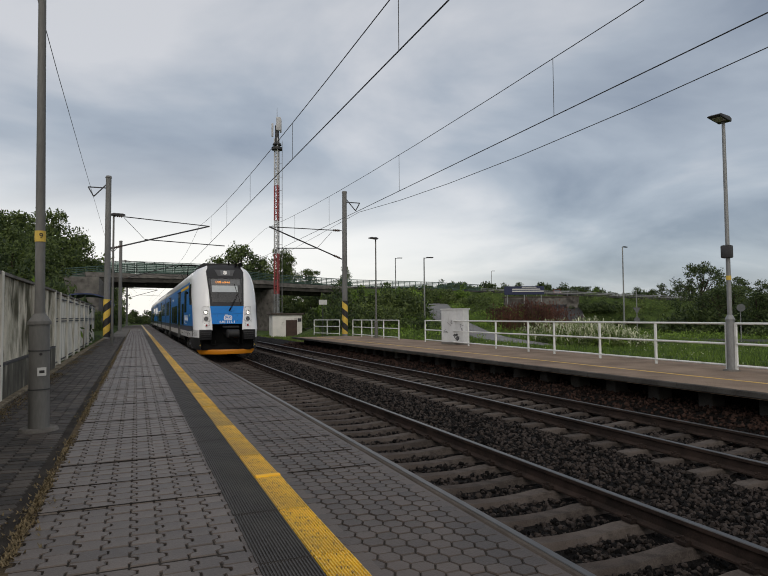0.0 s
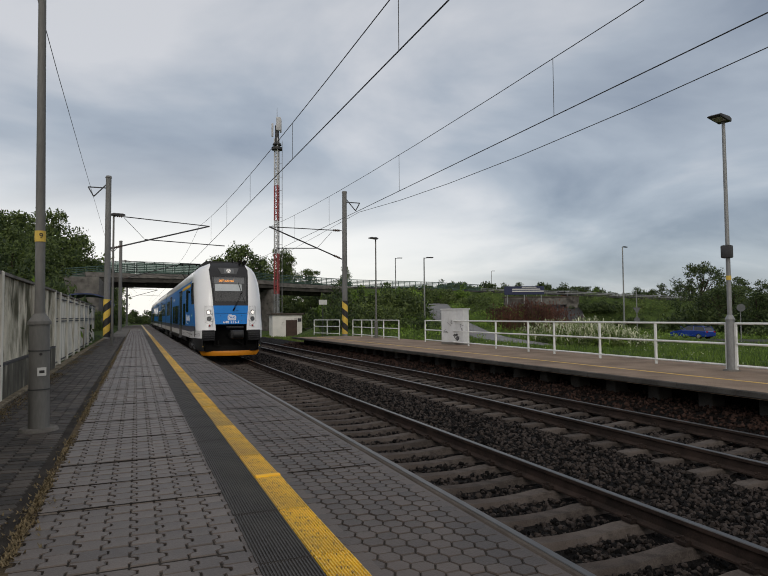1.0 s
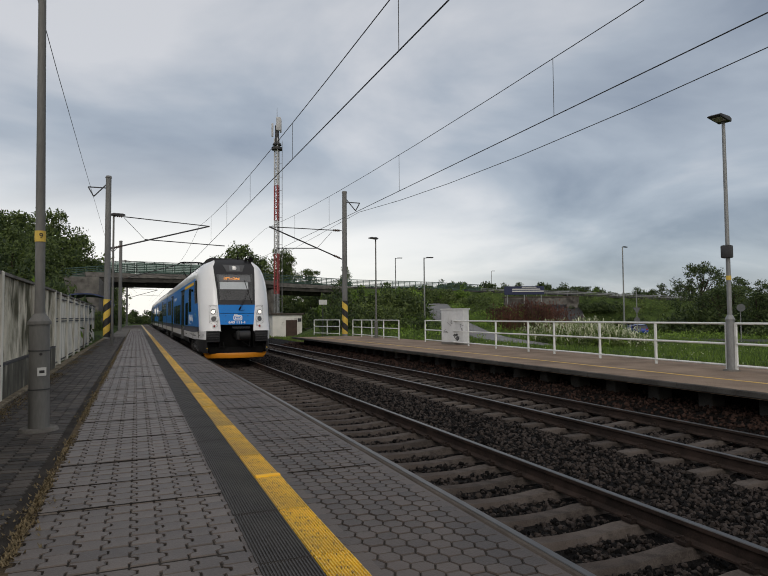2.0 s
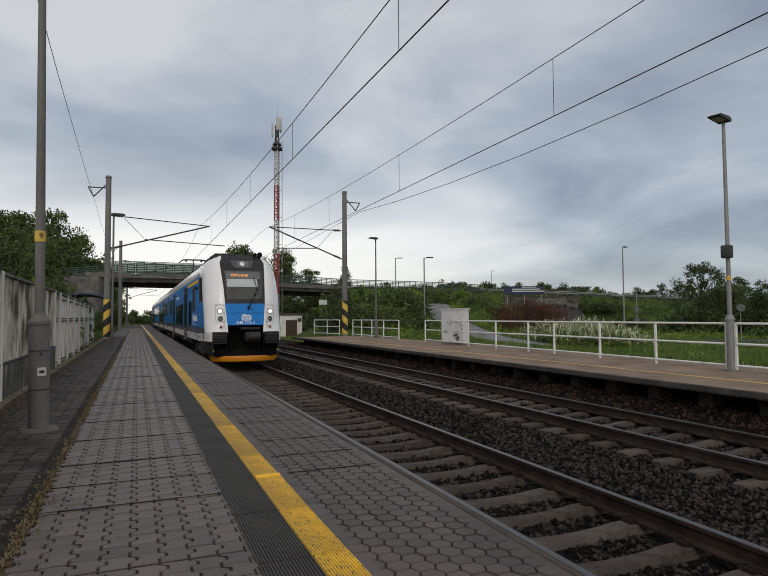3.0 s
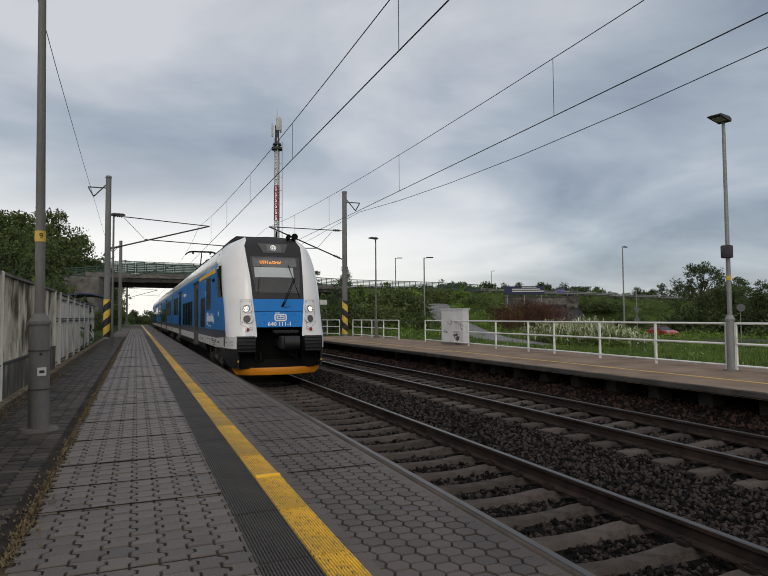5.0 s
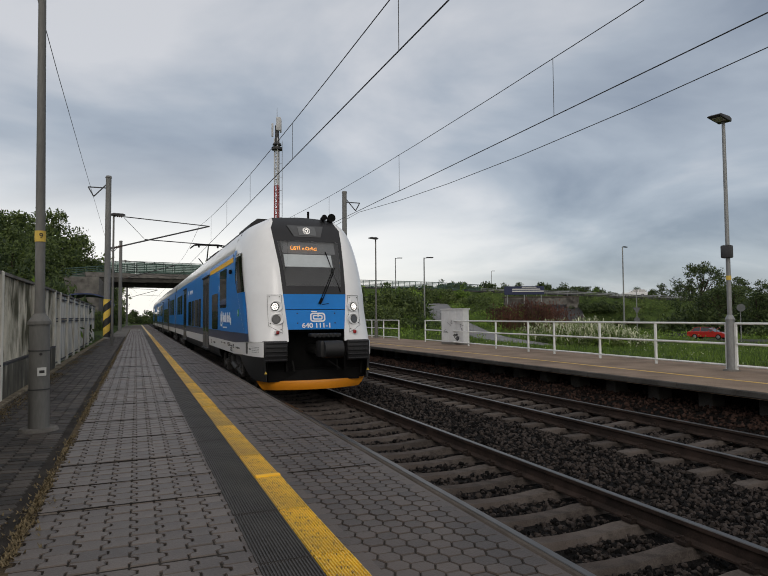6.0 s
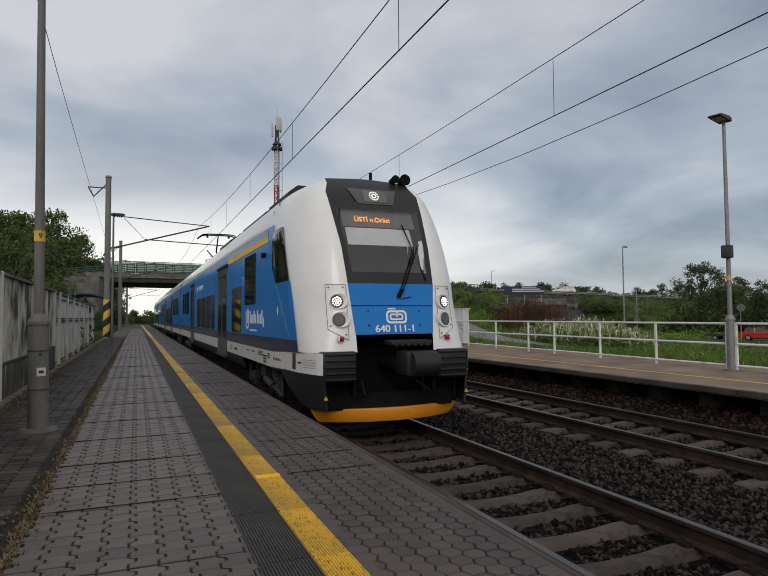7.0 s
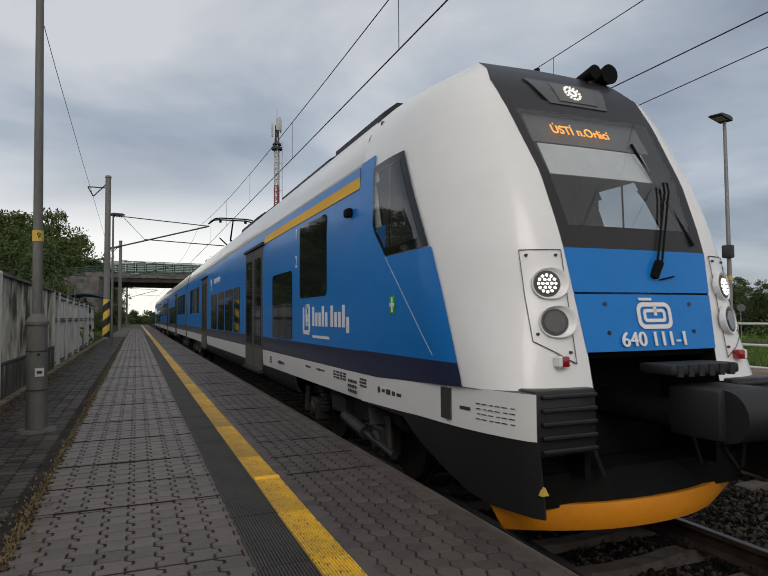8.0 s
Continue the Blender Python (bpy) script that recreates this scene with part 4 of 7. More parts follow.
        part("skirt", bm, M["t_dark"], tr, "dark grey skirt", smooth=50)
        bm = bmesh.new()
        prism(bm, [(s * 1.13 - 0.028, 0.585), (s * 1.13 + 0.028, 0.585), (s * 1.13, 0.64)], "y", -0.285, -0.25)
        part("warning_label", bm, M["hazard_y"], tr, "small yellow warning triangle")
        # ribbed crash buffer
        bm = bmesh.new()
        box(bm, s * 0.915, -0.13, 1.04, 0.50, 0.24, 0.44)
        bevel(bm, 0.02, 2)
        buf = part("buffer", bm, M["t_frame"], tr, "dark ribbed crash buffer")
        for k in range(5):
            bm = bmesh.new()
            box(bm, s * 0.905, -0.262, 0.86 + 0.09 * k, 0.45, 0.05, 0.03)
            bevel(bm, 0.008, 1)
            part("rib", bm, M["t_frame"], buf)
        # lamp panel with two round lamps and a red tail lamp
        bm = bmesh.new()
        front_patch(bm, s * 0.745, s * 1.03, 1.58, 2.24, 0.006, 4, 6, slant=lambda x, z: (0.16 * (1.03 - abs(x)) / 0.285 * -1 if z < 1.6 else 0))
        slab(bm, 0.008)
        lp = part("lamp_panel", bm, M["t_white"], tr, "white lamp panel", smooth=50)
        bm = bmesh.new()
        for pts in ([(0.745, 1.42), (0.89, 1.50), (1.03, 1.58), (1.03, 1.9), (1.03, 2.24), (0.89, 2.24), (0.745, 2.24), (0.745, 1.83), (0.745, 1.42)],):
            for (xa, za), (xb_, zb_) in zip(pts, pts[1:]):
                a, b = Vector((s * xa, nose_y(xa, za, 0.015), za)), Vector((s * xb_, nose_y(xb_, zb_, 0.015), zb_))
                rod(bm, a, b, 0.0032, None, 5)
        part("panel_joint", bm, M["t_mark"], lp)
        for z, lens, r, xl in ((1.985, "lamp_on", 0.082, 0.878), (1.71, "t_lens", 0.082, 0.865)):
            y = nose_y(xl, z, 0.0)
            bm = bmesh.new()
            axis = Vector((s * 0.40, -1.0, 0.17)).normalized()
            side = axis.cross(Vector((0, 0, 1))).normalized()
            rise = side.cross(axis)
            hub = Vector((s * xl, y, z)) + 0.022 * axis
            rows = []
            for k in range(37):
                an = 2 * math.pi * k / 36
                inner = max(0.0, -s * (side * math.cos(an) + rise * math.sin(an)).x)
                row = []
                for u, h in ((1.0, -0.03), (1.0, 0.002), (0.94, 0.012), (0.80, 0.013), (0.55, 0.006), (0.25, 0.001), (0.0, 0.0)):
                    rr = 0.092 + u * (0.020 + 0.058 * inner ** 1.5)
                    row.append(hub + (side * math.cos(an) + rise * math.sin(an)) * rr + axis * (h + 0.012 * max(0.0, math.sin(an)) * u))
                rows.append(row)
            grid_faces(bm, rows)
            cup = part("lamp_surround", bm, M["t_white"], tr, "moulded white lamp surround", smooth=40)
            bm = bmesh.new()
            rod(bm, hub - 0.02 * axis, hub + 0.006 * axis, 0.098, 0.096, 28)
            part("bezel", bm, M["t_mark"], cup)
            bm = bmesh.new()
            rod(bm, hub, hub + 0.010 * axis, r, 0.94 * r, 28)
            if lens == "lamp_on":
                part("lens", bm, M["t_lens"], cup, "clear headlamp lens")
                for k in range(19):
                    an = k * math.pi / 3 if k < 6 else (k - 6) * math.pi / 6
                    rr = 0 if k == 18 else 0.032 if k < 6 else 0.062
                    at = hub + side * rr * math.cos(an) + rise * rr * math.sin(an)
                    bm = bmesh.new()
                    rod(bm, at + 0.009 * axis, at + 0.016 * axis, 0.0115, 0.008, 8)
                    part("diode", bm, M["lamp_on"], cup)
            else:
                part("lens", bm, M[lens], cup, "dark unlit lamp lens")
        for xs_, zs_ in ((0.99, 2.20), (0.79, 2.20), (0.99, 1.63), (0.78, 1.50)):
            bm = bmesh.new()
            rod(bm, (s * xs_, nose_y(xs_, zs_, 0.020), zs_), (s * xs_, nose_y(xs_, zs_, 0.004), zs_), 0.011, None, 8)
            part("screw", bm, M["t_mark"], lp)
        bm = bmesh.new()
        y = nose_y(0.87, 1.44)
        box(bm, s * 0.87, y - 0.03, 1.44, 0.085, 0.07, 0.075)
        bevel(bm, 0.012, 2)
        tl = part("tail_lamp", bm, M["t_red"], tr, "small red tail lamp")
        bm = bmesh.new()
        box(bm, s * 0.905, y - 0.032, 1.44, 0.034, 0.074, 0.078)
        bevel(bm, 0.01, 1)
        part("housing", bm, M["t_white"], tl, "white lamp housing")
        # door mirror camera
        bm = bmesh.new()
        box(bm, s * 1.43, 2.78, 2.92, 0.07, 0.16, 0.10)
        bevel(bm, 0.025, 2)
        part("mirror_camera", bm, M["t_black"], tr)
    # front panels
    pan = lambda z: interp(F_PANEL, z)
    for za, zb in ((1.496, 1.915), (1.93, 2.261)):
        bm = bmesh.new()
        front_patch(bm, lambda z: -pan(z) - 0.004, lambda z: pan(z) + 0.004, za, zb, 0.006, 8, 6)
        slab(bm, 0.02)
        part("front_panel", bm, M["t_blue"], tr, "glossy blue front panel", smooth=50)
    for x in (-0.42, 0.42):
        for z in (1.63, 1.84):
            bm = bmesh.new()
            disc(bm, (x, nose_y(x, z, 0.012), z), 0.017, 0.02, 8)
            part("screw_cap", bm, M["t_navy"], tr)
    g = lambda z: interp([(2.4, 0.615), (2.45, 0.62), (3.5, 0.715)], z)
    bm = bmesh.new()
    front_patch(bm, lambda z: -g(z), lambda z: g(z), 2.44, 3.49, 0.004, 8, 12)
    part("windscreen", bm, M["screen"], tr, "large raked windscreen", smooth=50).visible_shadow = False
    bm = bmesh.new()
    for s in (-1, 1):
        front_patch(bm, lambda z: s * g(z), lambda z: s * (pan(z) + 0.003), 2.261, 3.62, 0.004, 2, 14)
    front_patch(bm, lambda z: -g(z), lambda z: g(z), 2.261, 2.44, 0.004, 8, 3)
    front_patch(bm, lambda z: -g(z), lambda z: g(z), 3.49, 3.62, 0.004, 8, 3)
    slab(bm, 0.012)
    part("windscreen_surround", bm, M["t_frame"], tr, "black windscreen surround", smooth=50)
    bm = bmesh.new()
    rows = []
    for z in [3.62, 3.7, 3.8, 3.9, 3.97, 4.03, 4.08, 4.11, 4.13]:
        f, p, w = nose_dims(z)
        rows.append([(p * k / 4, f - 0.004, z) for k in range(-4, 5)])
    rows.append([(0.1 * k / 4, 2.45, 4.135) for k in range(-4, 5)])
    grid_faces(bm, rows)
    part("roof_brow", bm, M["t_frame"], tr, "dark grey brow above the windscreen", smooth=60)
    # marker lamp in its trapezoid recess
    bm = bmesh.new()
    front_patch(bm, lambda z: -interp([(3.6, 0.31), (3.9, 0.44)], z), lambda z: interp([(3.6, 0.31), (3.9, 0.44)], z), 3.60, 3.89, 0.014, 4, 4)
    slab(bm, 0.012)
    ml = part("marker_recess", bm, M["t_grey"], tr, "grey trapezoid marker lamp recess", smooth=50)
    bm = bmesh.new()
    front_patch(bm, lambda z: -0.19, lambda z: 0.22, 3.64, 3.86, 0.022, 3, 3)
    slab(bm, 0.008)
    part("marker_glass", bm, M["cab_grey"], ml)
    bm = bmesh.new()
    zc = 3.755
    for k in range(14):
        an = 2 * math.pi * k / 14
        for rr, q in ((0.075, 0.013), (0.035, 0.011)):
            c = (rr * math.cos(an), nose_y(0, zc + rr * math.sin(an), 0.034), zc + rr * math.sin(an))
            disc(bm, c, q, 0.012, 6)
    part("marker_lamp", bm, M["marker"], ml, "lit ring of marker lamp diodes")
    # cab interior
    bm = bmesh.new()
    box(bm, 0, 2.2, 2.6, 2.5, 0.05, 2.4)
    box(bm, 0, 1.3, 2.10, 2.4, 1.9, 0.05)
    part("cab_lining", bm, M["cab_grey"], tr, "grey cab lining")
    bm = bmesh.new()
    box(bm, 0, 0.72, 2.30, 1.3, 0.9, 0.22)
    bevel(bm, 0.04, 2)
    part("driving_desk", bm, M["cab_grey"], tr)
    bm = bmesh.new()
    rows = [[(x, nose_y(x, z) + 0.05, z) for x in (-0.60, -0.2, 0.2, 0.50)] for z in (2.88, 2.98, 3.08, 3.17)]
    grid_faces(bm, rows)
    slab(bm, 0.006)
    part("sun_blind", bm, M["blind"], tr, "pale grey sun blind")
    bm = bmesh.new()
    rows = [[(x, nose_y(x, z) + 0.06, z) for x in (-0.62, -0.2, 0.2, 0.62)] for z in (3.19, 3.3, 3.42, 3.48)]
    grid_faces(bm, rows)
    slab(bm, 0.02)
    part("display_box", bm, M["cab_display"], tr, "dark destination display")
    lettering("destination", "ÚSTÍ n.Orlicí", 0.135, M["led"], tr, pose(-0.13, nose_y(0, 3.31) + 0.012, 3.31, 60, 0, 0), "orange destination lettering", 0.85)
    lettering("unit_number", "640 111-1", 0.155, M["t_logo"], tr, pose(0.0, nose_y(0, 1.565, 0.014), 1.575, 79.5, 0, 0), "white painted unit number", 1.04, 0.004)
    bm = bmesh.new()
    fy = lambda z: nose_y(0, z, 0.014)
    ring_shape(bm, 0.34, 0.20, 0.032, 0.03, 1.755, fy)
    ring_shape(bm, 0.22, 0.10, 0.026, 0.03, 1.755, fy)
    for x0, x1, z0, z1 in ((0.025, 0.055, 1.755, 1.83), (-0.11, 0.02, 1.868, 1.888)):
        grid_faces(bm, [[(x0, fy(z), z), (x1, fy(z), z)] for z in (z0, z1)])
    slab(bm, 0.004)
    part("front_emblem", bm, M["t_logo"], tr, "white rounded line emblem")
    # wiper
    bm = bmesh.new()
    wp = [(0.10, 2.12), (0.43, 2.76), (0.46, 2.86)]
    for dx in (0, 0.045):
        for a, b in zip(wp, wp[1:]):
            rod(bm, (a[0] + dx, nose_y(a[0], a[1], 0.05), a[1]), (b[0] + dx, nose_y(b[0], b[1], 0.045), b[1]), 0.0085, None, 6)
    rod(bm, (0.36, nose_y(0.36, 3.24, 0.02), 3.24), (0.59, nose_y(0.59, 2.32, 0.02), 2.32), 0.013, None, 6)
    box(bm, 0.115, nose_y(0.11, 2.11, 0.03), 2.11, 0.055, 0.045, 0.14, Matrix.Rotation(radians(27), 4, "Y"))
    rod(bm, (0.14, nose_y(0.14, 2.03, 0.02), 2.03), (0.30, nose_y(0.3, 2.06, 0.02), 2.06), 0.006, None, 5)
    part("wiper", bm, M["t_black"], tr, "black windscreen wiper")
    # cavity, coupler, plough
    bm = bmesh.new()
    box(bm, 0, 0.45, 1.1, 1.34, 0.1, 1.0)
    for s in (-1, 1):
        box(bm, s * 0.645, 0.15, 1.05, 0.05, 0.55, 0.9)
        box(bm, s * 0.90, 0.33, 0.62, 0.5, 0.5, 0.42)
    box(bm, 0, 0.2, 1.47, 1.3, 0.5, 0.05)
    box(bm, 0, 0.25, 0.50, 2.05, 0.45, 0.24)
    part("nose_frame", bm, M["t_black"], tr, "black frame around the coupler bay")
    bm = bmesh.new()
    box(bm, 0.17, -0.52, 1.09, 0.50, 0.42, 0.34)
    bevel(bm, 0.03, 2)
    cp = part("coupler", bm, M["t_dark"], tr, "dark grey automatic coupler head")
    bm = bmesh.new()
    rod(bm, (-0.02, -0.72, 1.085), (0.38, -0.72, 1.085), 0.175, None, 24)
    part("coupler_horn", bm, M["t_dark"], cp, smooth=40)
    bm = bmesh.new()
    rod(bm, (0, -0.35, 1.05), (0, 0.4, 1.05), 0.12, None, 12)
    part("drawbar", bm, M["t_black"], cp)
    bm = bmesh.new()
    box(bm, 0.12, -0.33, 1.375, 0.66, 0.3, 0.075)
    bevel(bm, 0.02, 2)
    for k in range(6):
        rod(bm, (-0.13 + 0.1 * k, -0.47, 1.33), (-0.13 + 0.1 * k, -0.47, 1.41), 0.03, None, 6)
    part("contact_box", bm, M["t_dark"], cp)
    bm = bmesh.new()
    rod(bm, (0.1, -0.6, 0.86), (0.42, -0.45, 0.66), 0.018, None, 8)
    part("hose", bm, M["rubber"], cp)
    for s in (-1, 1):
        for a, b in (((s * 0.5, 0.0, 0.82), (s * 0.48, -0.1, 0.60)), ((s * 1.06, -0.05, 0.85), (s * 1.06, 0.0, 0.5))):
            bm = bmesh.new()
            rod(bm, a, b, 0.019, None, 8)
            part("hose", bm, M["rubber"], cp)
    bm = bmesh.new()
    rows = []
    for t in np.linspace(-1, 1, 13):
        yc = 0.24 - 0.34 * (1 - abs(t) ** 2.2)
        rows.append([(1.225 * t, yc, 0.40), (1.17 * t, yc - 0.02, 0.30), (1.09 * t, yc + 0.02, 0.20), (1.09 * t, yc + 0.06, 0.20), (1.20 * t, yc + 0.05, 0.40)])
    grid_faces(bm, [r + [r[0]] for r in rows])
    part("snowplough", bm, M["t_orange"], tr, "orange snowplough blade", smooth=40)
    bm = bmesh.new()
    rows = []
    for t in np.linspace(-1, 1, 13):
        yc = 0.27 - 0.34 * (1 - abs(t) ** 2.2)
        rows.append([(1.20 * t, yc, 0.405), (1.12 * t, yc + 0.08, 0.62), (1.1 * t, yc + 0.3, 0.64)])
    grid_faces(bm, rows)
    slab(bm, 0.02)
    part("plough_apron", bm, M["t_black"], tr, "black apron above the plough", smooth=40)
    # roof horns and aerial
    for x, r in ((0.52, 0.07), (0.70, 0.10)):
        bm = bmesh.new()
        rod(bm, (x, 1.0, 4.14), (x, 1.25, 4.14), r, r * 0.5, 16)
        rod(bm, (x, 1.15, 3.9), (x, 1.15, 4.1), 0.03, None, 8)
        part("horn", bm, M["t_black"], tr, "black roof horn")
    bm = bmesh.new()
    rod(bm, (0.28, 1.6, 4.08), (0.28, 1.6, 4.36), 0.03, 0.03, 8)
    part("aerial", bm, M["t_black"], tr)
    # three cars
    joints = [(2.45, 26.2), (26.75, 52.6), (53.15, 79.0)]
    for c, (y0, y1) in enumerate(joints):
        build_car(tr, c, y0, y1)
    return tr


def build_car(tr, c, y0, y1):
    def strip(name, pts, m, label=""):
        bm = bmesh.new()
        for s in (-1, 1):
            grid_faces(bm, [[(s * x, y, z) for x, z in pts] for y in (y0, y1)])
        return part(name, bm, M[m], tr, label, smooth=60)

    strip("body_side", [(1.40, 1.40), (1.40, 2.8), (1.385, 3.2), (1.345, 3.40)], "t_blue", "glossy blue car body side")
    strip("sill_band", [(1.392, 1.16), (1.398, 1.30), (1.40, 1.40)], "t_navy", "dark navy sill band")
    strip("cantrail", [(1.345, 3.40), (1.353, 3.43), (1.295, 3.68), (1.185, 3.88), (1.03, 4.0)], "t_white", "white cantrail along the roof edge")
    strip("lower_side", [(1.385, 0.88), (1.395, 1.0), (1.398, 1.16)], "t_white", "white lower side band")
    for ya, yb in ((5.4, 21.0), (25.3, 26.2)) if c == 0 else ((y0, y0 + 0.9), (y0 + 5.1, y1 - 5.1), (y1 - 0.9, y1)):
        for s in (-1, 1):
            bm = bmesh.new()
            grid_faces(bm, [[(s * x, y, z) for x, z in ((1.30, 0.62), (1.36, 0.72), (1.385, 0.88))] for y in (ya, yb)])
            slab(bm, 0.02)
            part("skirt", bm, M["t_dark"], tr, "dark grey skirt below the car side")
    bm = bmesh.new()
    pts = [(1.03, 4.0), (0.80, 4.08), (0.4, 4.115), (0, 4.13), (-0.4, 4.115), (-0.80, 4.08), (-1.03, 4.0)]
    grid_faces(bm, [[(x, y, z) for x, z in pts] for y in (y0, y1)])
    for y in (y0, y1):
        ring = [(1.30, 0.62), (1.398, 1.2), (1.40, 2.8), (1.345, 3.40), (1.295, 3.68), (1.03, 4.0), (0, 4.13)]
        ring += [(-x, z) for x, z in ring[::-1][1:]]
        bm.faces.new([bm.verts.new((x, y, z)) for x, z in ring])
    part("roof", bm, M["t_roof"], tr, "grey car roof and end walls")
    if c < 2:
        bm = bmesh.new()
        box(bm, 0, y1 + 0.275, 2.3, 2.4, 0.58, 3.0)
        part("gangway", bm, M["t_black"], tr, "black gangway bellows")
    # underframe
    bm = bmesh.new()
    box(bm, 0, (y0 + y1) / 2, 0.75, 2.3, y1 - y0 - 8, 0.5)
    part("underframe", bm, M["t_black"], tr)
    for yb in ((3.4 + 0.35, y1 - 3.0) if c == 0 else (y0 + 3.0, y1 - 3.0)):
        build_bogie(tr, yb, c == 0 and yb < 10)
    # roof gear: long fairings and boxes
    rr = random.Random(c + 3)
    y = y0 + (0.5 if c == 0 else 0.6)
    while y < y1 - 2.5:
        l = rr.uniform(1.6, 3.6)
        h = rr.choice((0.12, 0.15, 0.2))
        if not (c == 0 and 17.2 < y + l and y < 23.5):
            bm = bmesh.new()
            prism(bm, [(-0.90, 4.0), (0.90, 4.0), (0.88, 4.10 + h * 0.6), (0.70, 4.16 + h), (-0.70, 4.16 + h), (-0.88, 4.10 + h * 0.6)], "y", y + 0.1, y + l - 0.1)
            bevel(bm, 0.04, 2, 60)
            for k in range(int(l / 0.5)):
                box(bm, 0, y + 0.35 + 0.5 * k, 4.165 + h, 1.1, 0.05, 0.03)
            part("roof_housing", bm, M["t_dark"], tr, "grey roof equipment housing")
        y += l + rr.uniform(0.1, 0.5)
    # windows and doors on both sides
    if c == 0:
        wins = [(3.70, 5.05, 2.03, 3.07), (5.52, 6.94, 1.42, 2.48), (10.6, 11.5, 1.42, 2.48), (11.7, 13.1, 1.42, 2.48), (13.3, 14.6, 1.42, 2.48), (14.9, 16.3, 1.42, 2.48), (20.4, 21.6, 1.95, 2.95), (21.8, 23.0, 1.95, 2.95), (23.2, 24.4, 1.95, 2.95)]
        doors = [(7.86, 9.74), (17.6, 19.3)]
    else:
        span = y1 - y0
        wins = [(y0 + 1.0 + 1.5 * k, y0 + 2.25 + 1.5 * k, 1.95, 2.95) for k in range(4)]
        wins += [(y0 + 9.2 + 1.5 * k, y0 + 10.45 + 1.5 * k, 1.42, 2.48) for k in range(5)]
        wins += [(y1 - 5.8 + 1.5 * k, y1 - 4.55 + 1.5 * k, 1.95, 2.95) for k in range(3)]
        doors = [(y0 + 7.2, y0 + 8.9), (y1 - 8.4, y1 - 6.7)]
    for s in (-1, 1):
        for a, b, z0, z1 in wins:
            bm = bmesh.new()
            vs = box(bm, s * (1.388 if z1 > 2.6 else 1.394), (a + b) / 2, (z0 + z1) / 2, 0.03, b - a, z1 - z0)
            edges = [ed for ed in bm.edges if abs(ed.verts[0].co.x - ed.verts[1].co.x) > 0.01]
            bmesh.ops.bevel(bm, geom=edges, offset=0.09, segments=4, affect="EDGES", profile=0.5)
            part("window", bm, M["t_window"], tr, "dark tinted side window")
        for a, b in doors:
            bm = bmesh.new()
            mid = (a + b) / 2
            for u, v in ((a, mid - 0.01), (mid + 0.01, b)):
                box(bm, s * 1.392, (u + v) / 2, 1.94, 0.035, v - u, 2.36)
            bevel(bm, 0.012, 1)
            d = part("door", bm, M["t_grey"], tr, "dark grey double sliding door")
            for u, v in ((a + 0.14, mid - 0.14), (mid + 0.14, b - 0.14)):
                bm = bmesh.new()
                box(bm, s * 1.401, (u + v) / 2, 2.05, 0.03, v - u, 1.75)
                edges = [ed for ed in bm.edges if abs(ed.verts[0].co.x - ed.verts[1].co.x) > 0.01]
                bmesh.ops.bevel(bm, geom=edges, offset=0.06, segments=3, affect="EDGES", profile=0.5)
                part("door_window", bm, M["t_window"], d, "tall tinted door window")
            bm = bmesh.new()
            box(bm, s * 1.40, mid, 3.155, 0.08, b - a + 0.2, 0.05)
            part("door_gutter", bm, M["t_dark"], d)
            bm = bmesh.new()
            box(bm, s * 1.41, mid, 0.735, 0.12, b - a, 0.05)
            part("door_step", bm, M["t_dark"], d)
        if c == 0:
            bm = bmesh.new()
            grid_faces(bm, [[(s * (1.387 + 0.004), y, 3.14), (s * (1.366 + 0.004), y, 3.28)] for y in (2.5, 7.75)])
            slab(bm, 0.004)
            part("class_stripe", bm, M["t_stripe"], tr, "yellow first class stripe")
            # emblem, name and markings as plain shapes
            bm = bmesh.new()
            for ya, yb_, z0, z1 in ([(4.50, 4.56, 1.56, 1.90), (4.80, 4.86, 1.56, 1.90), (4.53, 4.72, 1.88, 1.94), (4.53, 4.83, 1.52, 1.58), (4.66, 4.71, 1.68, 1.94), (4.58, 4.70, 1.64, 1.69), (4.58, 4.62, 1.66, 1.80)]):
                box(bm, s * 1.402, (ya + yb_) / 2, (z0 + z1) / 2, 0.006, yb_ - ya, z1 - z0)
            part("side_emblem", bm, M["t_logo"], tr, "white square line emblem")
            # ten plain upright shapes in two words, with an underline
            y = 4.37
            for k in range(11):
                if k == 5:
                    y -= 0.08
                    continue
                hh = 0.26 if k in (0, 3, 6, 9) else 0.18
                zb = 1.58 if k == 10 else 1.64
                bm = bmesh.new()
                box(bm, s * 1.402, y - 0.05, zb + hh / 2, 0.006, 0.085, hh)
                part("lettering_bar", bm, M["t_logo"], tr, "white bar of the side lettering")
                y -= 0.150
            bm = bmesh.new()
            box(bm, s * 1.402, 3.98, 1.50, 0.006, 0.75, 0.035)
            part("lettering_bar", bm, M["t_logo"], tr, "white bar of the side lettering")
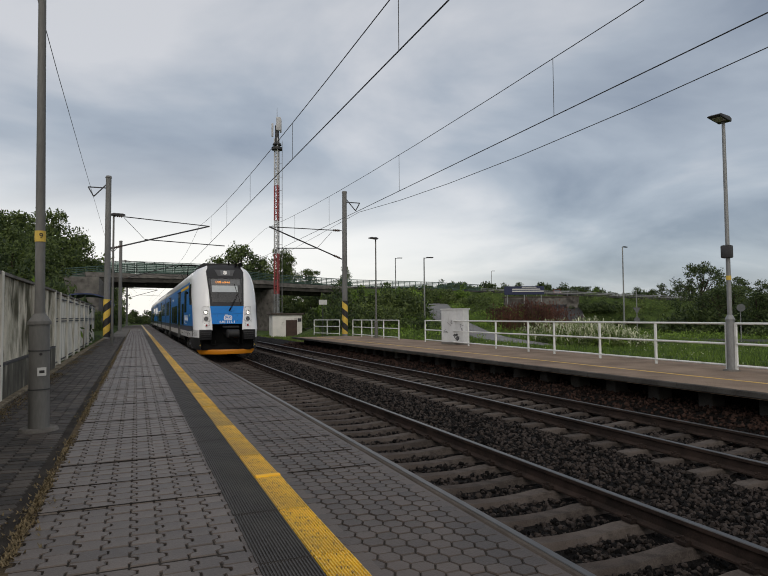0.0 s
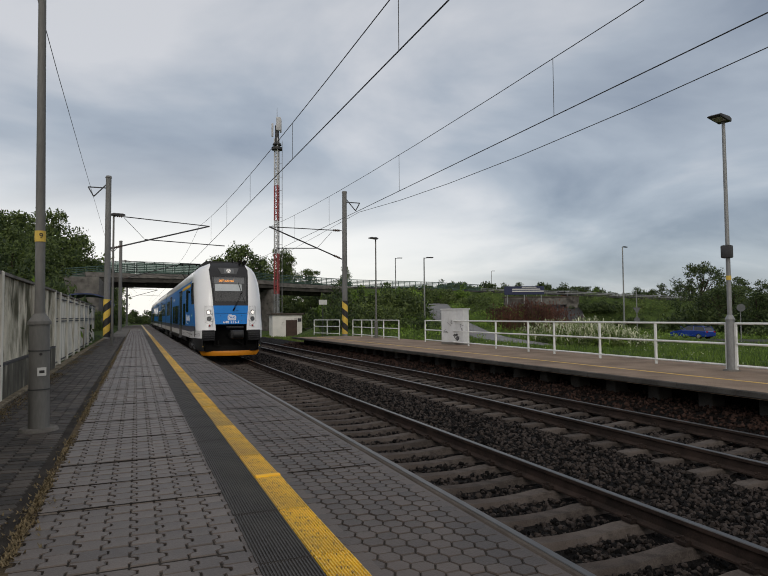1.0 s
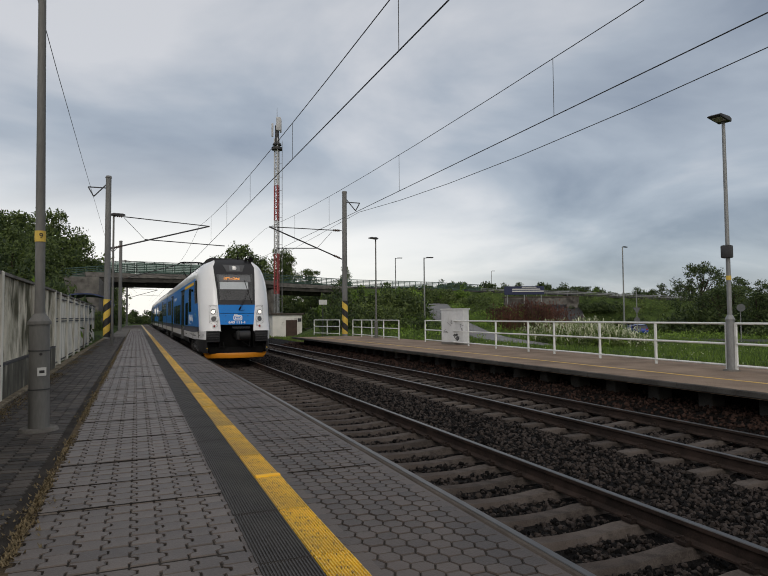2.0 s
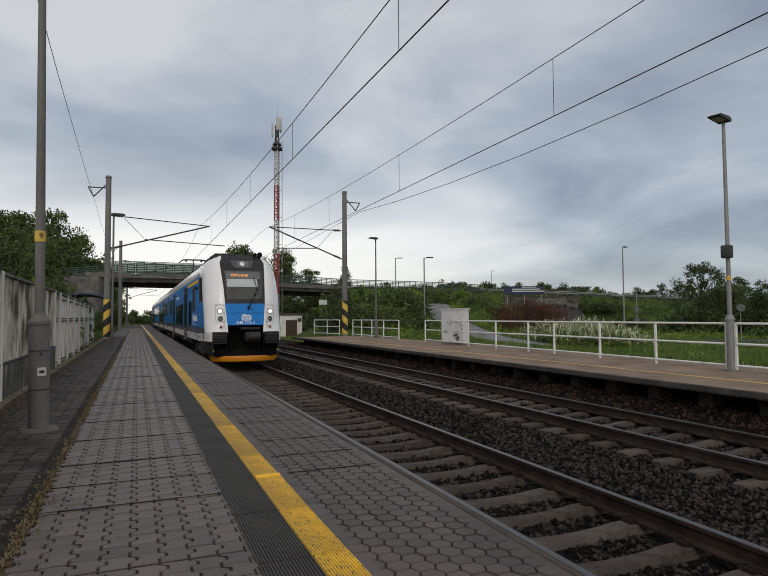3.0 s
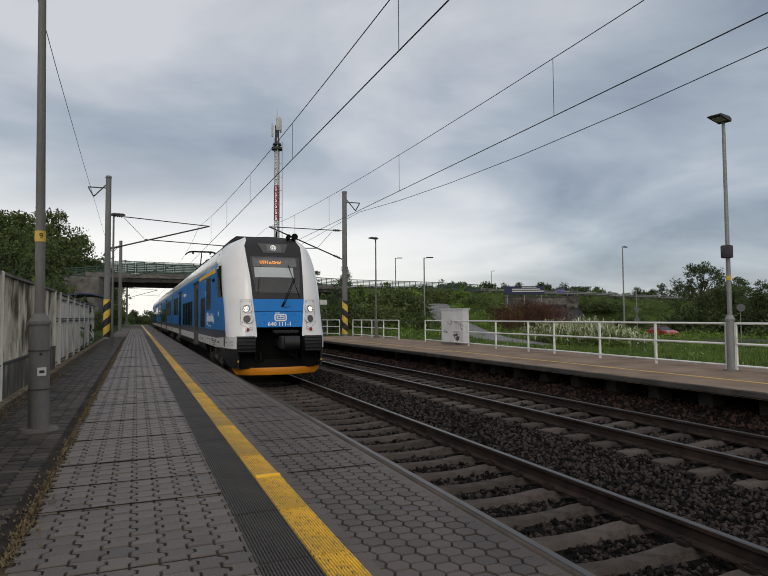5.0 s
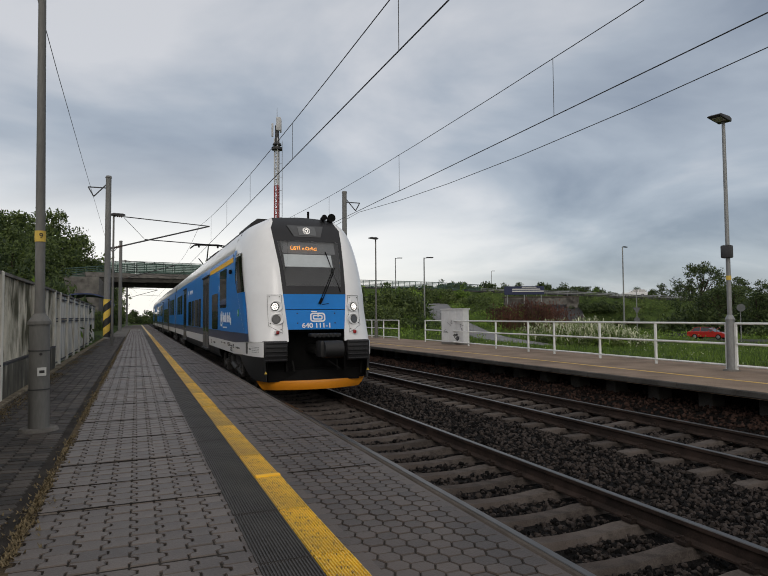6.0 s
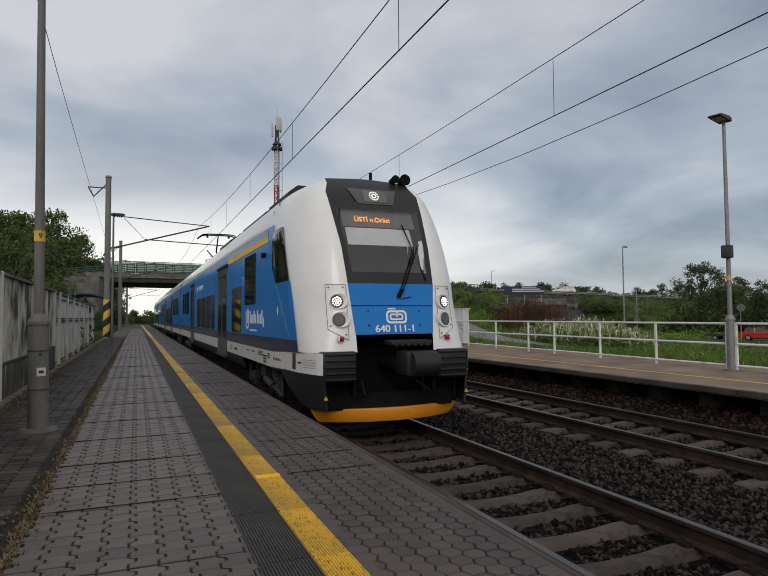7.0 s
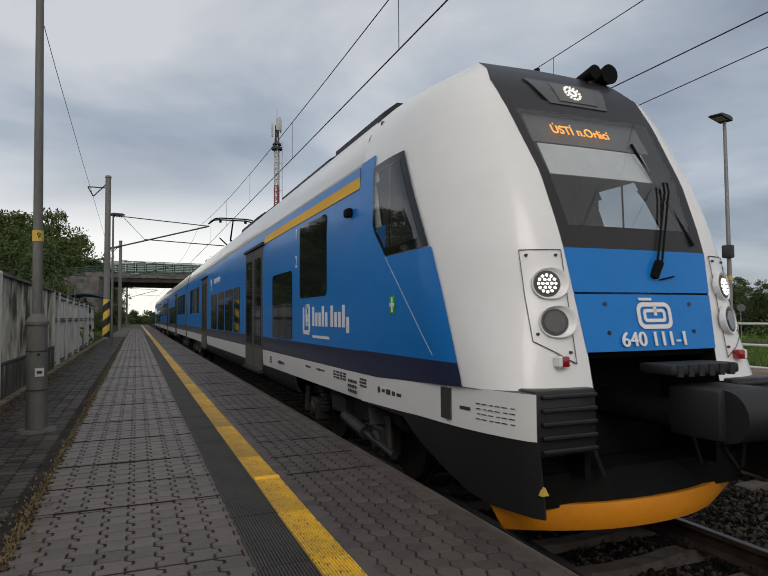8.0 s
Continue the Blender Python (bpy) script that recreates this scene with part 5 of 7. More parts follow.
            for ya, wd, z, hh in [(1.65, 0.5, 1.05, 0.05), (2.4, 0.22, 1.07, 0.1), (2.75, 0.3, 1.0, 0.16), (3.2, 0.5, 1.08, 0.1), (4.0, 0.4, 1.08, 0.03), (4.6, 0.3, 1.08, 0.03), (6.3, 0.5, 1.02, 0.06), (7.1, 0.15, 1.02, 0.12), (1.95, 0.07, 1.05, 0.07)]:
                for k in range(4):
                    for row in range(3 if hh > 0.08 else 1):
                        bm = bmesh.new()
                        h3 = hh / 5 if hh > 0.08 else hh * (0.6 + 0.4 * ((k * 7) % 3) / 2)
                        box(bm, s * 1.402, ya + wd * (k - 1.5) / 4, z + (row - 1) * hh / 3 if hh > 0.08 else z, 0.004, wd / 5 * (1 - 0.3 * ((k + row) % 2)), h3)
                        part("side_marking", bm, M["t_mark"], tr, "small black technical marking")
            for name, n, z in (("class_figure", "1", 2.98), ("class_figure", "2", 2.58)):
                lettering(name, n, 0.26, M["t_logo"], tr, pose(s * 1.402, 5.26, z, 90, 0, s * 90), "white class figure")
            bm = bmesh.new()
            box(bm, s * (nose_x(1.56, 1.87) + 0.018), 1.56, 1.87, 0.008, 0.12, 0.165)
            lab = part("first_aid_label", bm, M["t_green"], tr, "green label with a white cross")
            bm = bmesh.new()
            box(bm, s * (nose_x(1.56, 1.87) + 0.023), 1.56, 1.87, 0.006, 0.1, 0.03)
            box(bm, s * (nose_x(1.56, 1.87) + 0.023), 1.56, 1.87, 0.006, 0.03, 0.14)
            part("cross", bm, M["t_logo"], lab)
            bm = bmesh.new()
            box(bm, s * 1.372, 0.62, 1.09, 0.02, 0.17, 0.24)
            part("socket_hatch", bm, M["t_mark"], tr, "dark socket hatch")
            bm = bmesh.new()
            flank = [(-0.26, 1.16), (-0.2, 1.20), (-0.05, 1.25), (0.15, 1.30), (0.4, 1.345), (0.7, 1.375)]
            for j in range(4):
                for k in range(6):
                    ya = -0.12 + 0.062 * k
                    yb_ = ya + (0.05 if (k + j) % 3 else 0.035)
                    z = 1.02 + 0.036 * j
                    bm = bmesh.new()
                    grid_faces(bm, [[(s * (interp(flank, y) + 0.0155), y, z + dz) for y in (ya, yb_)] for dz in (0, 0.007)])
                    part("data_line", bm, M["t_mark"], tr)
            bm = bmesh.new()
            grid_faces(bm, [[(s * (interp(flank, y) + 0.0155), y, 1.07 + dz) for y in (0.3, 0.42)] for dz in (0, 0.025)])
            part("data_line", bm, M["t_mark"], tr)
            bm = bmesh.new()
            box(bm, s * 1.4, 2.45, 2.35, 0.006, 0.014, 2.0)
            part("body_seam", bm, M["t_navy"], tr)
            bm = bmesh.new()
            y = 15.6
            for k in range(9):
                bm = bmesh.new()
                box(bm, s * 1.39, y, 2.86, 0.02, 0.10, 0.16 if k % 3 else 0.2)
                part("lettering_bar", bm, M["t_logo"], tr, "pale bar of the upper lettering")
                y -= 0.17
            bm = bmesh.new()
            box(bm, s * 1.39, 16.4, 2.8, 0.02, 0.3, 0.36)
            part("lettering_bar", bm, M["t_logo"], tr, "pale bar of the upper lettering")
    if c == 0:
        bm = bmesh.new()
        base = 21.6
        for x in (-0.45, 0.45):
            rod(bm, (x * 0.5, base - 1.6, 4.35), (x, base + 0.4, 5.05), 0.03, 0.025, 8)
        rod(bm, (0, base - 1.6, 4.3), (0, base + 0.5, 5.0), 0.05, 0.04, 8)
        rod(bm, (0, base + 0.5, 5.0), (0, base - 0.2, 5.68), 0.035, 0.03, 8)
        for k in (-0.22, 0.22):
            pts = [(-0.95, 5.55), (-0.72, 5.72), (-0.5, 5.75), (0.5, 5.75), (0.72, 5.72), (0.95, 5.55)]
            for a, b in zip(pts, pts[1:]):
                rod(bm, (a[0], base - 0.2 + k, a[1]), (b[0], base - 0.2 + k, b[1]), 0.028, None, 6)
        for x in (-0.5, 0.5):
            rod(bm, (x, base - 0.45, 5.68), (x, base + 0.05, 5.68), 0.025, None, 6)
            rod(bm, (x, base - 0.2, 5.60), (x, base - 0.2, 5.74), 0.05, None, 8)
        part("pantograph", bm, M["t_black"], tr, "raised black pantograph")
        bm = bmesh.new()
        box(bm, 0, base - 1.2, 4.15, 1.2, 1.5, 0.12)
        for x in (-0.5, 0.5):
            for y in (base - 1.8, base - 0.6):
                rod(bm, (x, y, 4.0), (x, y, 4.3), 0.07, 0.05, 10)
        part("insulator_base", bm, M["t_roof"], tr)


def build_bogie(tr, yc, near):
    bm = bmesh.new()
    for s in (-1, 1):
        prism(bm, [(yc - 1.7, 0.60), (yc - 1.0, 0.72), (yc - 0.5, 0.52), (yc + 0.5, 0.52), (yc + 1.0, 0.72), (yc + 1.7, 0.60), (yc + 1.65, 0.72), (yc + 0.9, 0.84), (yc - 0.9, 0.84), (yc - 1.65, 0.72)], "x", s * 1.02 - 0.07, s * 1.02 + 0.07)
    box(bm, 0, yc, 0.66, 2.0, 0.5, 0.24)
    bg = part("bogie", bm, M["t_gear"], tr, "dark bogie frame")
    for s in (-1, 1):
        for k in (-1, 1):
            bm = bmesh.new()
            box(bm, s * 1.10, yc + k * 1.25, 0.44, 0.22, 0.34, 0.30)
            rod(bm, (s * 1.20, yc + k * 1.25, 0.44), (s * 1.25, yc + k * 1.25, 0.44), 0.12, 0.10, 14)
            bevel(bm, 0.02, 1)
            part("axle_box", bm, M["t_gear"], bg)
            bm = bmesh.new()
            for n in range(5):
                rod(bm, (s * 1.12, yc + k * 0.92, 0.50 + 0.055 * n), (s * 1.12, yc + k * 0.92, 0.53 + 0.055 * n), 0.095, None, 12)
            rod(bm, (s * 1.12, yc + k * 0.92, 0.45), (s * 1.12, yc + k * 0.92, 0.80), 0.06, None, 10)
            part("spring", bm, M["t_gear"], bg)
            bm = bmesh.new()
            rod(bm, (s * 1.2, yc + k * 1.6, 0.38), (s * 1.2, yc + k * 1.55, 0.74), 0.045, None, 8)
            part("damper", bm, M["t_gear"], bg)
        bm = bmesh.new()
        rod(bm, (s * 1.22, yc - 0.25, 0.55), (s * 1.22, yc - 0.95, 0.47), 0.075, None, 12)
        rod(bm, (s * 1.22, yc - 0.9, 0.475), (s * 1.22, yc - 1.75, 0.38), 0.04, None, 10)
        part("yaw_damper", bm, M["t_gear"], bg, "long tubular damper")
        bm = bmesh.new()
        box(bm, s * 1.12, yc + 0.1, 0.66, 0.2, 0.5, 0.22)
        bevel(bm, 0.03, 1)
        part("brake_box", bm, M["t_gear"], bg)
    for k in (-1, 1):
        bm = bmesh.new()
        wheel_mesh(bm)
        w = part("wheel", bm, M["t_gear"], bg, "steel wheelset")
        w.matrix_basis = pose(0, yc + k * 1.25, 0.42)
        TRAIN_WHEELS.append((w, yc + k * 1.25))


def wheel_mesh(bm):
    for s in (-1, 1):
        rod(bm, (s * 0.70, 0, 0), (s * 0.83, 0, 0), 0.42, None, 28)
        rod(bm, (s * 0.685, 0, 0), (s * 0.715, 0, 0), 0.445, None, 28)
        for k in range(3):
            an = k * 2.094
            rod(bm, (s * 0.82, 0.22 * math.cos(an), 0.22 * math.sin(an)), (s * 0.845, 0.22 * math.cos(an), 0.22 * math.sin(an)), 0.05, None, 8)
    rod(bm, (-0.9, 0, 0), (0.9, 0, 0), 0.09, None, 12)


TRAIN_WHEELS = []
M["t_gear"] = mat("oily_bogie_steel", (0.035, 0.032, 0.03), (0.014, 0.013, 0.012), 0.6, 6, 40, 0.2)
M["cab_glass"] = pane_glass("cab_side_glass", (0.66, 0.68, 0.67), 1.5)
M["cab_display"] = mat("display_dark", (0.14, 0.145, 0.15), (0.11, 0.112, 0.115), 0.6, 3, 20, 0.0)
train = build_train()
TRAIN_Y = [(0.0, 26.76), (0.5, 26.22), (1.0, 25.61), (1.5, 24.93), (3.0, 22.0), (3.5, 20.90), (4.0, 19.60), (4.5, 18.09), (6.0, 12.88), (6.5, 10.78), (7.0, 8.55), (7.5, 6.165), (8.0, 3.634)]


# ---- overbridge, tower, hut and distant structures ----
def along(pts, step):
    """Even points on a broken line, with the heading in degrees."""
    out, left = [], 0.0
    for a, b in zip(pts, pts[1:]):
        a, b = Vector(a), Vector(b)
        l = (b - a).length
        s = left
        while s < l:
            q = a.lerp(b, s / l)
            out.append((q, math.degrees(math.atan2(b.y - a.y, b.x - a.x))))
            s += step
        left = s - l
    return out


def bridge():
    br = thing("overbridge", pose(0, 0, 0), "concrete road overbridge with dark girders and green railings", "bridge")
    span = [(-7.5, 93.6, 7.5), (0, 96, 7.6), (9, 97.5, 7.6), (20, 103.5, 7.0), (36.8, 112.6, 6.95)]
    for off, name, m, z0, z1, w in ((-3.9, "fascia_girder", "girder", -1.3, -0.62, 0.5), (3.9, "fascia_girder", "girder", -1.25, -0.05, 0.5), (-1.5, "girder", "girder", -1.8, -0.3, 0.6), (1.5, "girder", "girder", -1.8, -0.3, 0.6), (-4.15, "edge_beam", "concrete", -0.7, -0.48, 0.35), (0, "deck", "concrete", -0.5, -0.06, 8.0)):
        bm = bmesh.new()
        for a, b in zip(span, span[1:]):
            a, b = Vector(a), Vector(b)
            d = (b - a).normalized()
            n = Vector((-d.y, d.x, 0))
            c = (a + b) / 2 + n * off
            box(bm, c.x, c.y, c.z + (z0 + z1) / 2, (b - a).length + 0.05, w, z1 - z0, Matrix.Rotation(math.atan2(d.y, d.x), 4, "Z"))
        part(name, bm, M[m], br)
    for x, y, w, top, rz in ((-6.7, 93.4, 4.0, 6.3, 16), (19.5, 102.5, 1.6, 5.9, 28), (37.5, 112.2, 3.0, 6.0, 25)):
        bm = bmesh.new()
        box(bm, x, y, top / 2 - 0.6, w, 7.5, top + 1.0, Matrix.Rotation(radians(rz), 4, "Z"))
        bevel(bm, 0.08, 1)
        part("abutment", bm, M["concrete"], br, "stained concrete abutment")
    bm = bmesh.new()
    box(bm, -6.75, 85.0, 2.2, 5.2, 10.4, 8.0)
    bevel(bm, 0.04, 1)
    part("wing_wall", bm, M["concrete"], br, "stained concrete wing wall")
    # railing on the camera's side
    line = [(-34, 79.5, 5.3), (-9, 89.6, 6.5), (0, 92.1, 7.6), (9, 93.6, 7.6), (21, 99.6, 6.95), (37, 108.6, 6.95), (55, 110.5, 6.85), (64, 105, 6.1)]
    bm = bmesh.new()
    rod(bm, (0, 0, 0), (0, 0, 1.3), 0.07, None, 6)
    me = mesh_of("railing_post", bm, M["green_rail"])
    for q, a in along(line, 1.3):
        ob = new("railing_post", me)
        ob.parent = br
        ob.matrix_basis = Matrix.Translation(q)
    for z, r in ((1.3, 0.075), (1.05, 0.05), (0.8, 0.06), (0.55, 0.06), (0.3, 0.06), (0.12, 0.09)):
        bm = bmesh.new()
        for a, b in zip(line, line[1:]):
            rod(bm, Vector(a) + Vector((0, 0, z)), Vector(b) + Vector((0, 0, z)), r, None, 6)
        part("rail_bar", bm, M["green_rail"], br)
    screen = [(-4, 91.0, 7.45), (0, 92.1, 7.6), (9, 93.6, 7.6), (13, 95.6, 7.4)]
    bm = bmesh.new()
    for a, b in zip(screen, screen[1:]):
        rod(bm, Vector(a) + Vector((0, 0, 1.62)), Vector(b) + Vector((0, 0, 1.62)), 0.05, None, 6)
    part("screen_rail", bm, M["green_rail"], br)
    bm = bmesh.new()
    rod(bm, (0, 0, -0.6), (0, 0, 1.64), 0.06, None, 6)
    tall = mesh_of("screen_post", bm, M["green_rail"])
    for q, a in along(screen, 1.3):
        ob = new("screen_post", tall)
        ob.parent = br
        ob.matrix_basis = Matrix.Translation(q)
        bm = bmesh.new()
        box(bm, q.x + 0.65, q.y + 0.12, q.z + 0.50, 1.18, 0.02, 2.05, Matrix.Rotation(radians(a), 4, "Z"))
        part("screen_panel", bm, M["bridge_screen"], br, "greenish screen panel").visible_shadow = False


def guard_rails():
    gl = [(64, 105, 6.05), (80.5, 94.4, 5.05), (88, 88.2, 4.35), (97, 80, 3.7), (118, 60, 2.1)]
    gr = thing("guard_rail", pose(0, 0, 0), "grey steel guard rail beside the upper road", "guard rail")
    bm = bmesh.new()
    box(bm, 0, 0, 0.2, 0.1, 0.1, 0.85)
    me = mesh_of("guard_post", bm, M["galv"])
    for q, a in along(gl, 2.5):
        ob = new("guard_post", me)
        ob.parent = gr
        ob.matrix_basis = Matrix.Translation(q)
    for z in (0.60, 0.34):
        bm = bmesh.new()
        for a, b in zip(gl, gl[1:]):
            rod(bm, Vector(a) + Vector((0, 0, z)), Vector(b) + Vector((0, 0, z)), 0.075, None, 6)
        part("guard_beam", bm, M["galv"], gr)
    # underpass below the road
    up = thing("underpass", pose(70.5, 92.0, 0, 0, 0, -22), "weathered concrete underpass below the upper road", "underpass", kind="")
    bm = bmesh.new()
    for x0, x1, z0, z1 in ((-8, -3.2, -1.4, 4.3), (3.2, 5.2, -1.4, 4.3), (-8.2, 5.4, 3.2, 4.5)):
        box(bm, (x0 + x1) / 2, 0, (z0 + z1) / 2, x1 - x0, 0.9, z1 - z0)
    part("portal_wall", bm, M["concrete"], up)
    # near-black slab added behind the portal as the shade inside
    bm = bmesh.new()
    box(bm, 0, 3, 1.0, 6.5, 0.3, 4.8)
    part("dark_interior", bm, M["t_black"], up)
    bm = bmesh.new()
    box(bm, -1.5, 0, 4.62, 14, 1.1, 0.22)
    part("parapet_cap", bm, M["kerb"], up, "pale parapet cap")
    bm = bmesh.new()
    for k in range(8):
        rod(bm, (-8 + 1.9 * k, -0.3, 4.7), (-8 + 1.9 * k, -0.3, 5.7), 0.035, None, 6)
    for z in (5.2, 5.7):
        rod(bm, (-8, -0.3, z), (5.3, -0.3, z), 0.03, None, 6)
    part("parapet_rail", bm, M["galv"], up)
    # banner board
    bn = thing("banner_board", pose(59.2, 83.6, 4.6, 0, 0, -22), "blue roadside banner board with pale unreadable lines", "sign board")
    bm = bmesh.new()
    box(bm, 0, 0, 0.75, 6.6, 0.12, 1.4)
    bevel(bm, 0.03, 1)
    part("board", bm, M["banner"], bn)
    bm = bmesh.new()
    box(bm, 0.3, -0.07, 0.95, 4.6, 0.02, 0.17)
    box(bm, 0.6, -0.07, 0.62, 5.2, 0.02, 0.17)
    box(bm, 0.8, -0.07, 1.27, 2.4, 0.02, 0.12)
    part("line_bar", bm, M["sign_white"], bn, "pale line of lettering")
    bm = bmesh.new()
    for x in (-2.8, 0, 2.8):
        rod(bm, (x, 0.1, -4.5), (x, 0.1, 0.2), 0.08, None, 8)
    part("leg", bm, M["galv"], bn)


def radio_tower():
    tw = thing("radio_mast", pose(20.9, 96.6, -1), "tall slender red and white lattice radio mast with antennas", "tower")
    bands = [(0, 6, "galv"), (6, 12.5, "red_paint"), (12.5, 17.9, "tower_white"), (17.9, 23.6, "red_paint"), (23.6, 31.3, "tower_white")]
    for z0, z1, m in bands:
        bm = bmesh.new()
        r = 0.42
        for k in range(3):
            a = 0.5 + 2.094 * k
            rod(bm, (r * math.cos(a), r * math.sin(a), z0), (r * math.cos(a), r * math.sin(a), z1), 0.105, None, 8)
        z = z0
        while z < z1 - 0.2:
            for k in range(3):
                a, b = 0.5 + 2.094 * k, 0.5 + 2.094 * (k + 1)
                rod(bm, (r * math.cos(a), r * math.sin(a), z), (r * math.cos(b), r * math.sin(b), z), 0.06, None, 6)
                rod(bm, (r * math.cos(a), r * math.sin(a), z), (r * math.cos(b), r * math.sin(b), min(z + 0.95, z1)), 0.045, None, 6)
            z += 0.95
        part("lattice_section", bm, M[m], tw)
    bm = bmesh.new()
    rod(bm, (0.85, 0, 2), (0.85, 0, 31), 0.05, None, 6)
    z = 3.0
    while z < 31:
        rod(bm, (0.3, 0, z), (0.9, 0, z), 0.03, None, 5)
        z += 2.2
    part("cable_ladder", bm, M["galv"], tw)
    bm = bmesh.new()
    rod(bm, (0, 0, 29.4), (0, 0, 29.8), 0.9, 0.9, 12)
    rod(bm, (0, 0, 30.2), (0, 0, 30.5), 0.75, 0.6, 12)
    rod(bm, (0, 0, 30.5), (0, 0, 33.4), 0.33, None, 10)
    part("head_platform", bm, M["dark_steel"], tw)
    for x, y, z, w in ((-0.75, 0, 32.6, 0.3), (0.15, -0.45, 33.6, 0.75), (0.65, 0.3, 33.5, 0.3)):
        bm = bmesh.new()
        box(bm, x, y, z, w, 0.25, 2.2)
        bevel(bm, 0.05, 2)
        part("antenna", bm, M["tower_white"], tw)
    bm = bmesh.new()
    rod(bm, (0, 0, 33.4), (0, 0, 36.4), 0.06, 0.03, 6)
    part("spike", bm, M["galv"], tw)


def hut():
    h = thing("hut", pose(15.6, 66.6, -1.0, 0, 0, -4), "small pale rendered trackside hut with a brown door", "hut")
    bm = bmesh.new()
    box(bm, 0, 1.4, 1.25, 3.3, 2.8, 2.5)
    bevel(bm, 0.03, 1)
    part("wall", bm, M["hut"], h)
    bm = bmesh.new()
    box(bm, 0, 1.4, 2.57, 3.7, 3.2, 0.2)
    bevel(bm, 0.03, 1)
    part("roof", bm, M["kerb"], h, "flat roof slab")
    bm = bmesh.new()
    box(bm, 0.45, -0.02, 0.95, 1.25, 0.08, 1.9)
    part("door", bm, M["brown"], h, "brown double door")
    bm = bmesh.new()
    box(bm, 1.35, -0.02, 1.9, 0.4, 0.06, 0.4)
    part("vent", bm, M["dark_steel"], h)
    bm = bmesh.new()
    for k in range(9):
        box(bm, 2.3 + 0.35 * k, 0.2, 0.55, 0.08, 0.06, 0.8)
    box(bm, 3.6, 0.2, 0.95, 3.0, 0.06, 0.08)
    solo("low_fence", bm, M["dark_steel"], "low dark fence beside the trackside hut", "fence").matrix_basis = pose(15.6, 66.6, -1.0)


# ---- overhead line ----
def hazard(bm_y, bm_k, w, z0, z1, turn):
    """Slanted black and yellow bands round a square-cut round mast."""
    seg, n = 16, 5
    for i in range(seg):
        a0, a1 = 2 * math.pi * i / seg, 2 * math.pi * (i + 1) / seg
        for k in range(-3, n + 3):
            zz = [z0 + (z1 - z0) * (k + d + turn * a / (2 * math.pi) * 2) / n for a in (a0, a1) for d in (0, 1)]
            lo0, hi0, lo1, hi1 = [min(max(v, z0), z1) for v in zz]
            if hi0 - lo0 < 1e-4 and hi1 - lo1 < 1e-4:
                continue
            bm = bm_y if k % 2 else bm_k
            q = [(w * math.cos(a0), w * math.sin(a0), lo0), (w * math.cos(a1), w * math.sin(a1), lo1), (w * math.cos(a1), w * math.sin(a1), hi1), (w * math.cos(a0), w * math.sin(a0), hi0)]
            bm.faces.new([bm.verts.new(v) for v in q])


def ol_mast(x, y, base, height, side, track_x, arm, label, bracket=True, stripes=True):
    m = thing("catenary_mast", pose(x, y, base), label, "catenary mast", "masts of the overhead line")
    bm = bmesh.new()
    rod(bm, (0, 0, -0.6), (0, 0, height - base), 0.19, 0.155, 16)
    rod(bm, (0, 0, height - base), (0, 0, height - base + 0.12), 0.19, 0.15, 16)
    part("pole", bm, M["mast"], m, "grey tubular mast", smooth=40)
    if stripes:
        by, bk = bmesh.new(), bmesh.new()
        hazard(by, bk, 0.197, 0.12 - base * 0, 2.35, side)
        part("yellow_band", by, M["hazard_y"], m, "yellow warning bands", smooth=40)
        part("black_band", bk, M["hazard_k"], m, "black warning bands", smooth=40)
    tie, end, strut, mid, reg = [Vector((a - x, 0, b - base)) for a, b in arm]
    d = 1 if track_x > x else -1
    def bar(name, a, b, r, mm="dark_steel"):
        bm = bmesh.new()
        rod(bm, a, b, r, None, 8)
        return part(name, bm, M[mm], m)
    bar("top_tie", tie, end, 0.03)
    bar("strut", strut, end, 0.045)
    bar("steady_arm", mid, reg, 0.03)
    bar("support_rope", tie + Vector((d * 0.7, 0, -0.1)), mid, 0.014)
    for a, b in ((tie, end), (strut, end)):
        bm = bmesh.new()
        dv = (b - a).normalized()
        for k in range(4):
            rod(bm, a + dv * (0.18 + 0.12 * k), a + dv * (0.25 + 0.12 * k), 0.085, 0.06, 10)
        part("insulator", bm, M["brown"], m, "ribbed brown insulator")
    if bracket:
        s = -d
        z = height - base - 0.62
        bm = bmesh.new()
        tri = [Vector((0, 0, z)), Vector((s * 1.1, 0, z)), Vector((s * 0.8, 0, z - 0.55)), Vector((s * 0.35, 0, z - 0.05))]
        for a, b in ((tri[0], tri[1]), (tri[1], tri[2]), (tri[2], tri[3]), (Vector((0, 0, z + 0.35)), tri[3])):
            rod(bm, a, b, 0.035, None, 6)
        part("feeder_bracket", bm, M["dark_steel"], m)
    return m


def wire(name, pts, r, label):
    bm = bmesh.new()
    for a, b in zip(pts, pts[1:]):
        rod(bm, a, b, r, None, 6, caps=False)
    return solo(name, bm, M["wire"], label, "wire", "wires of the overhead line")


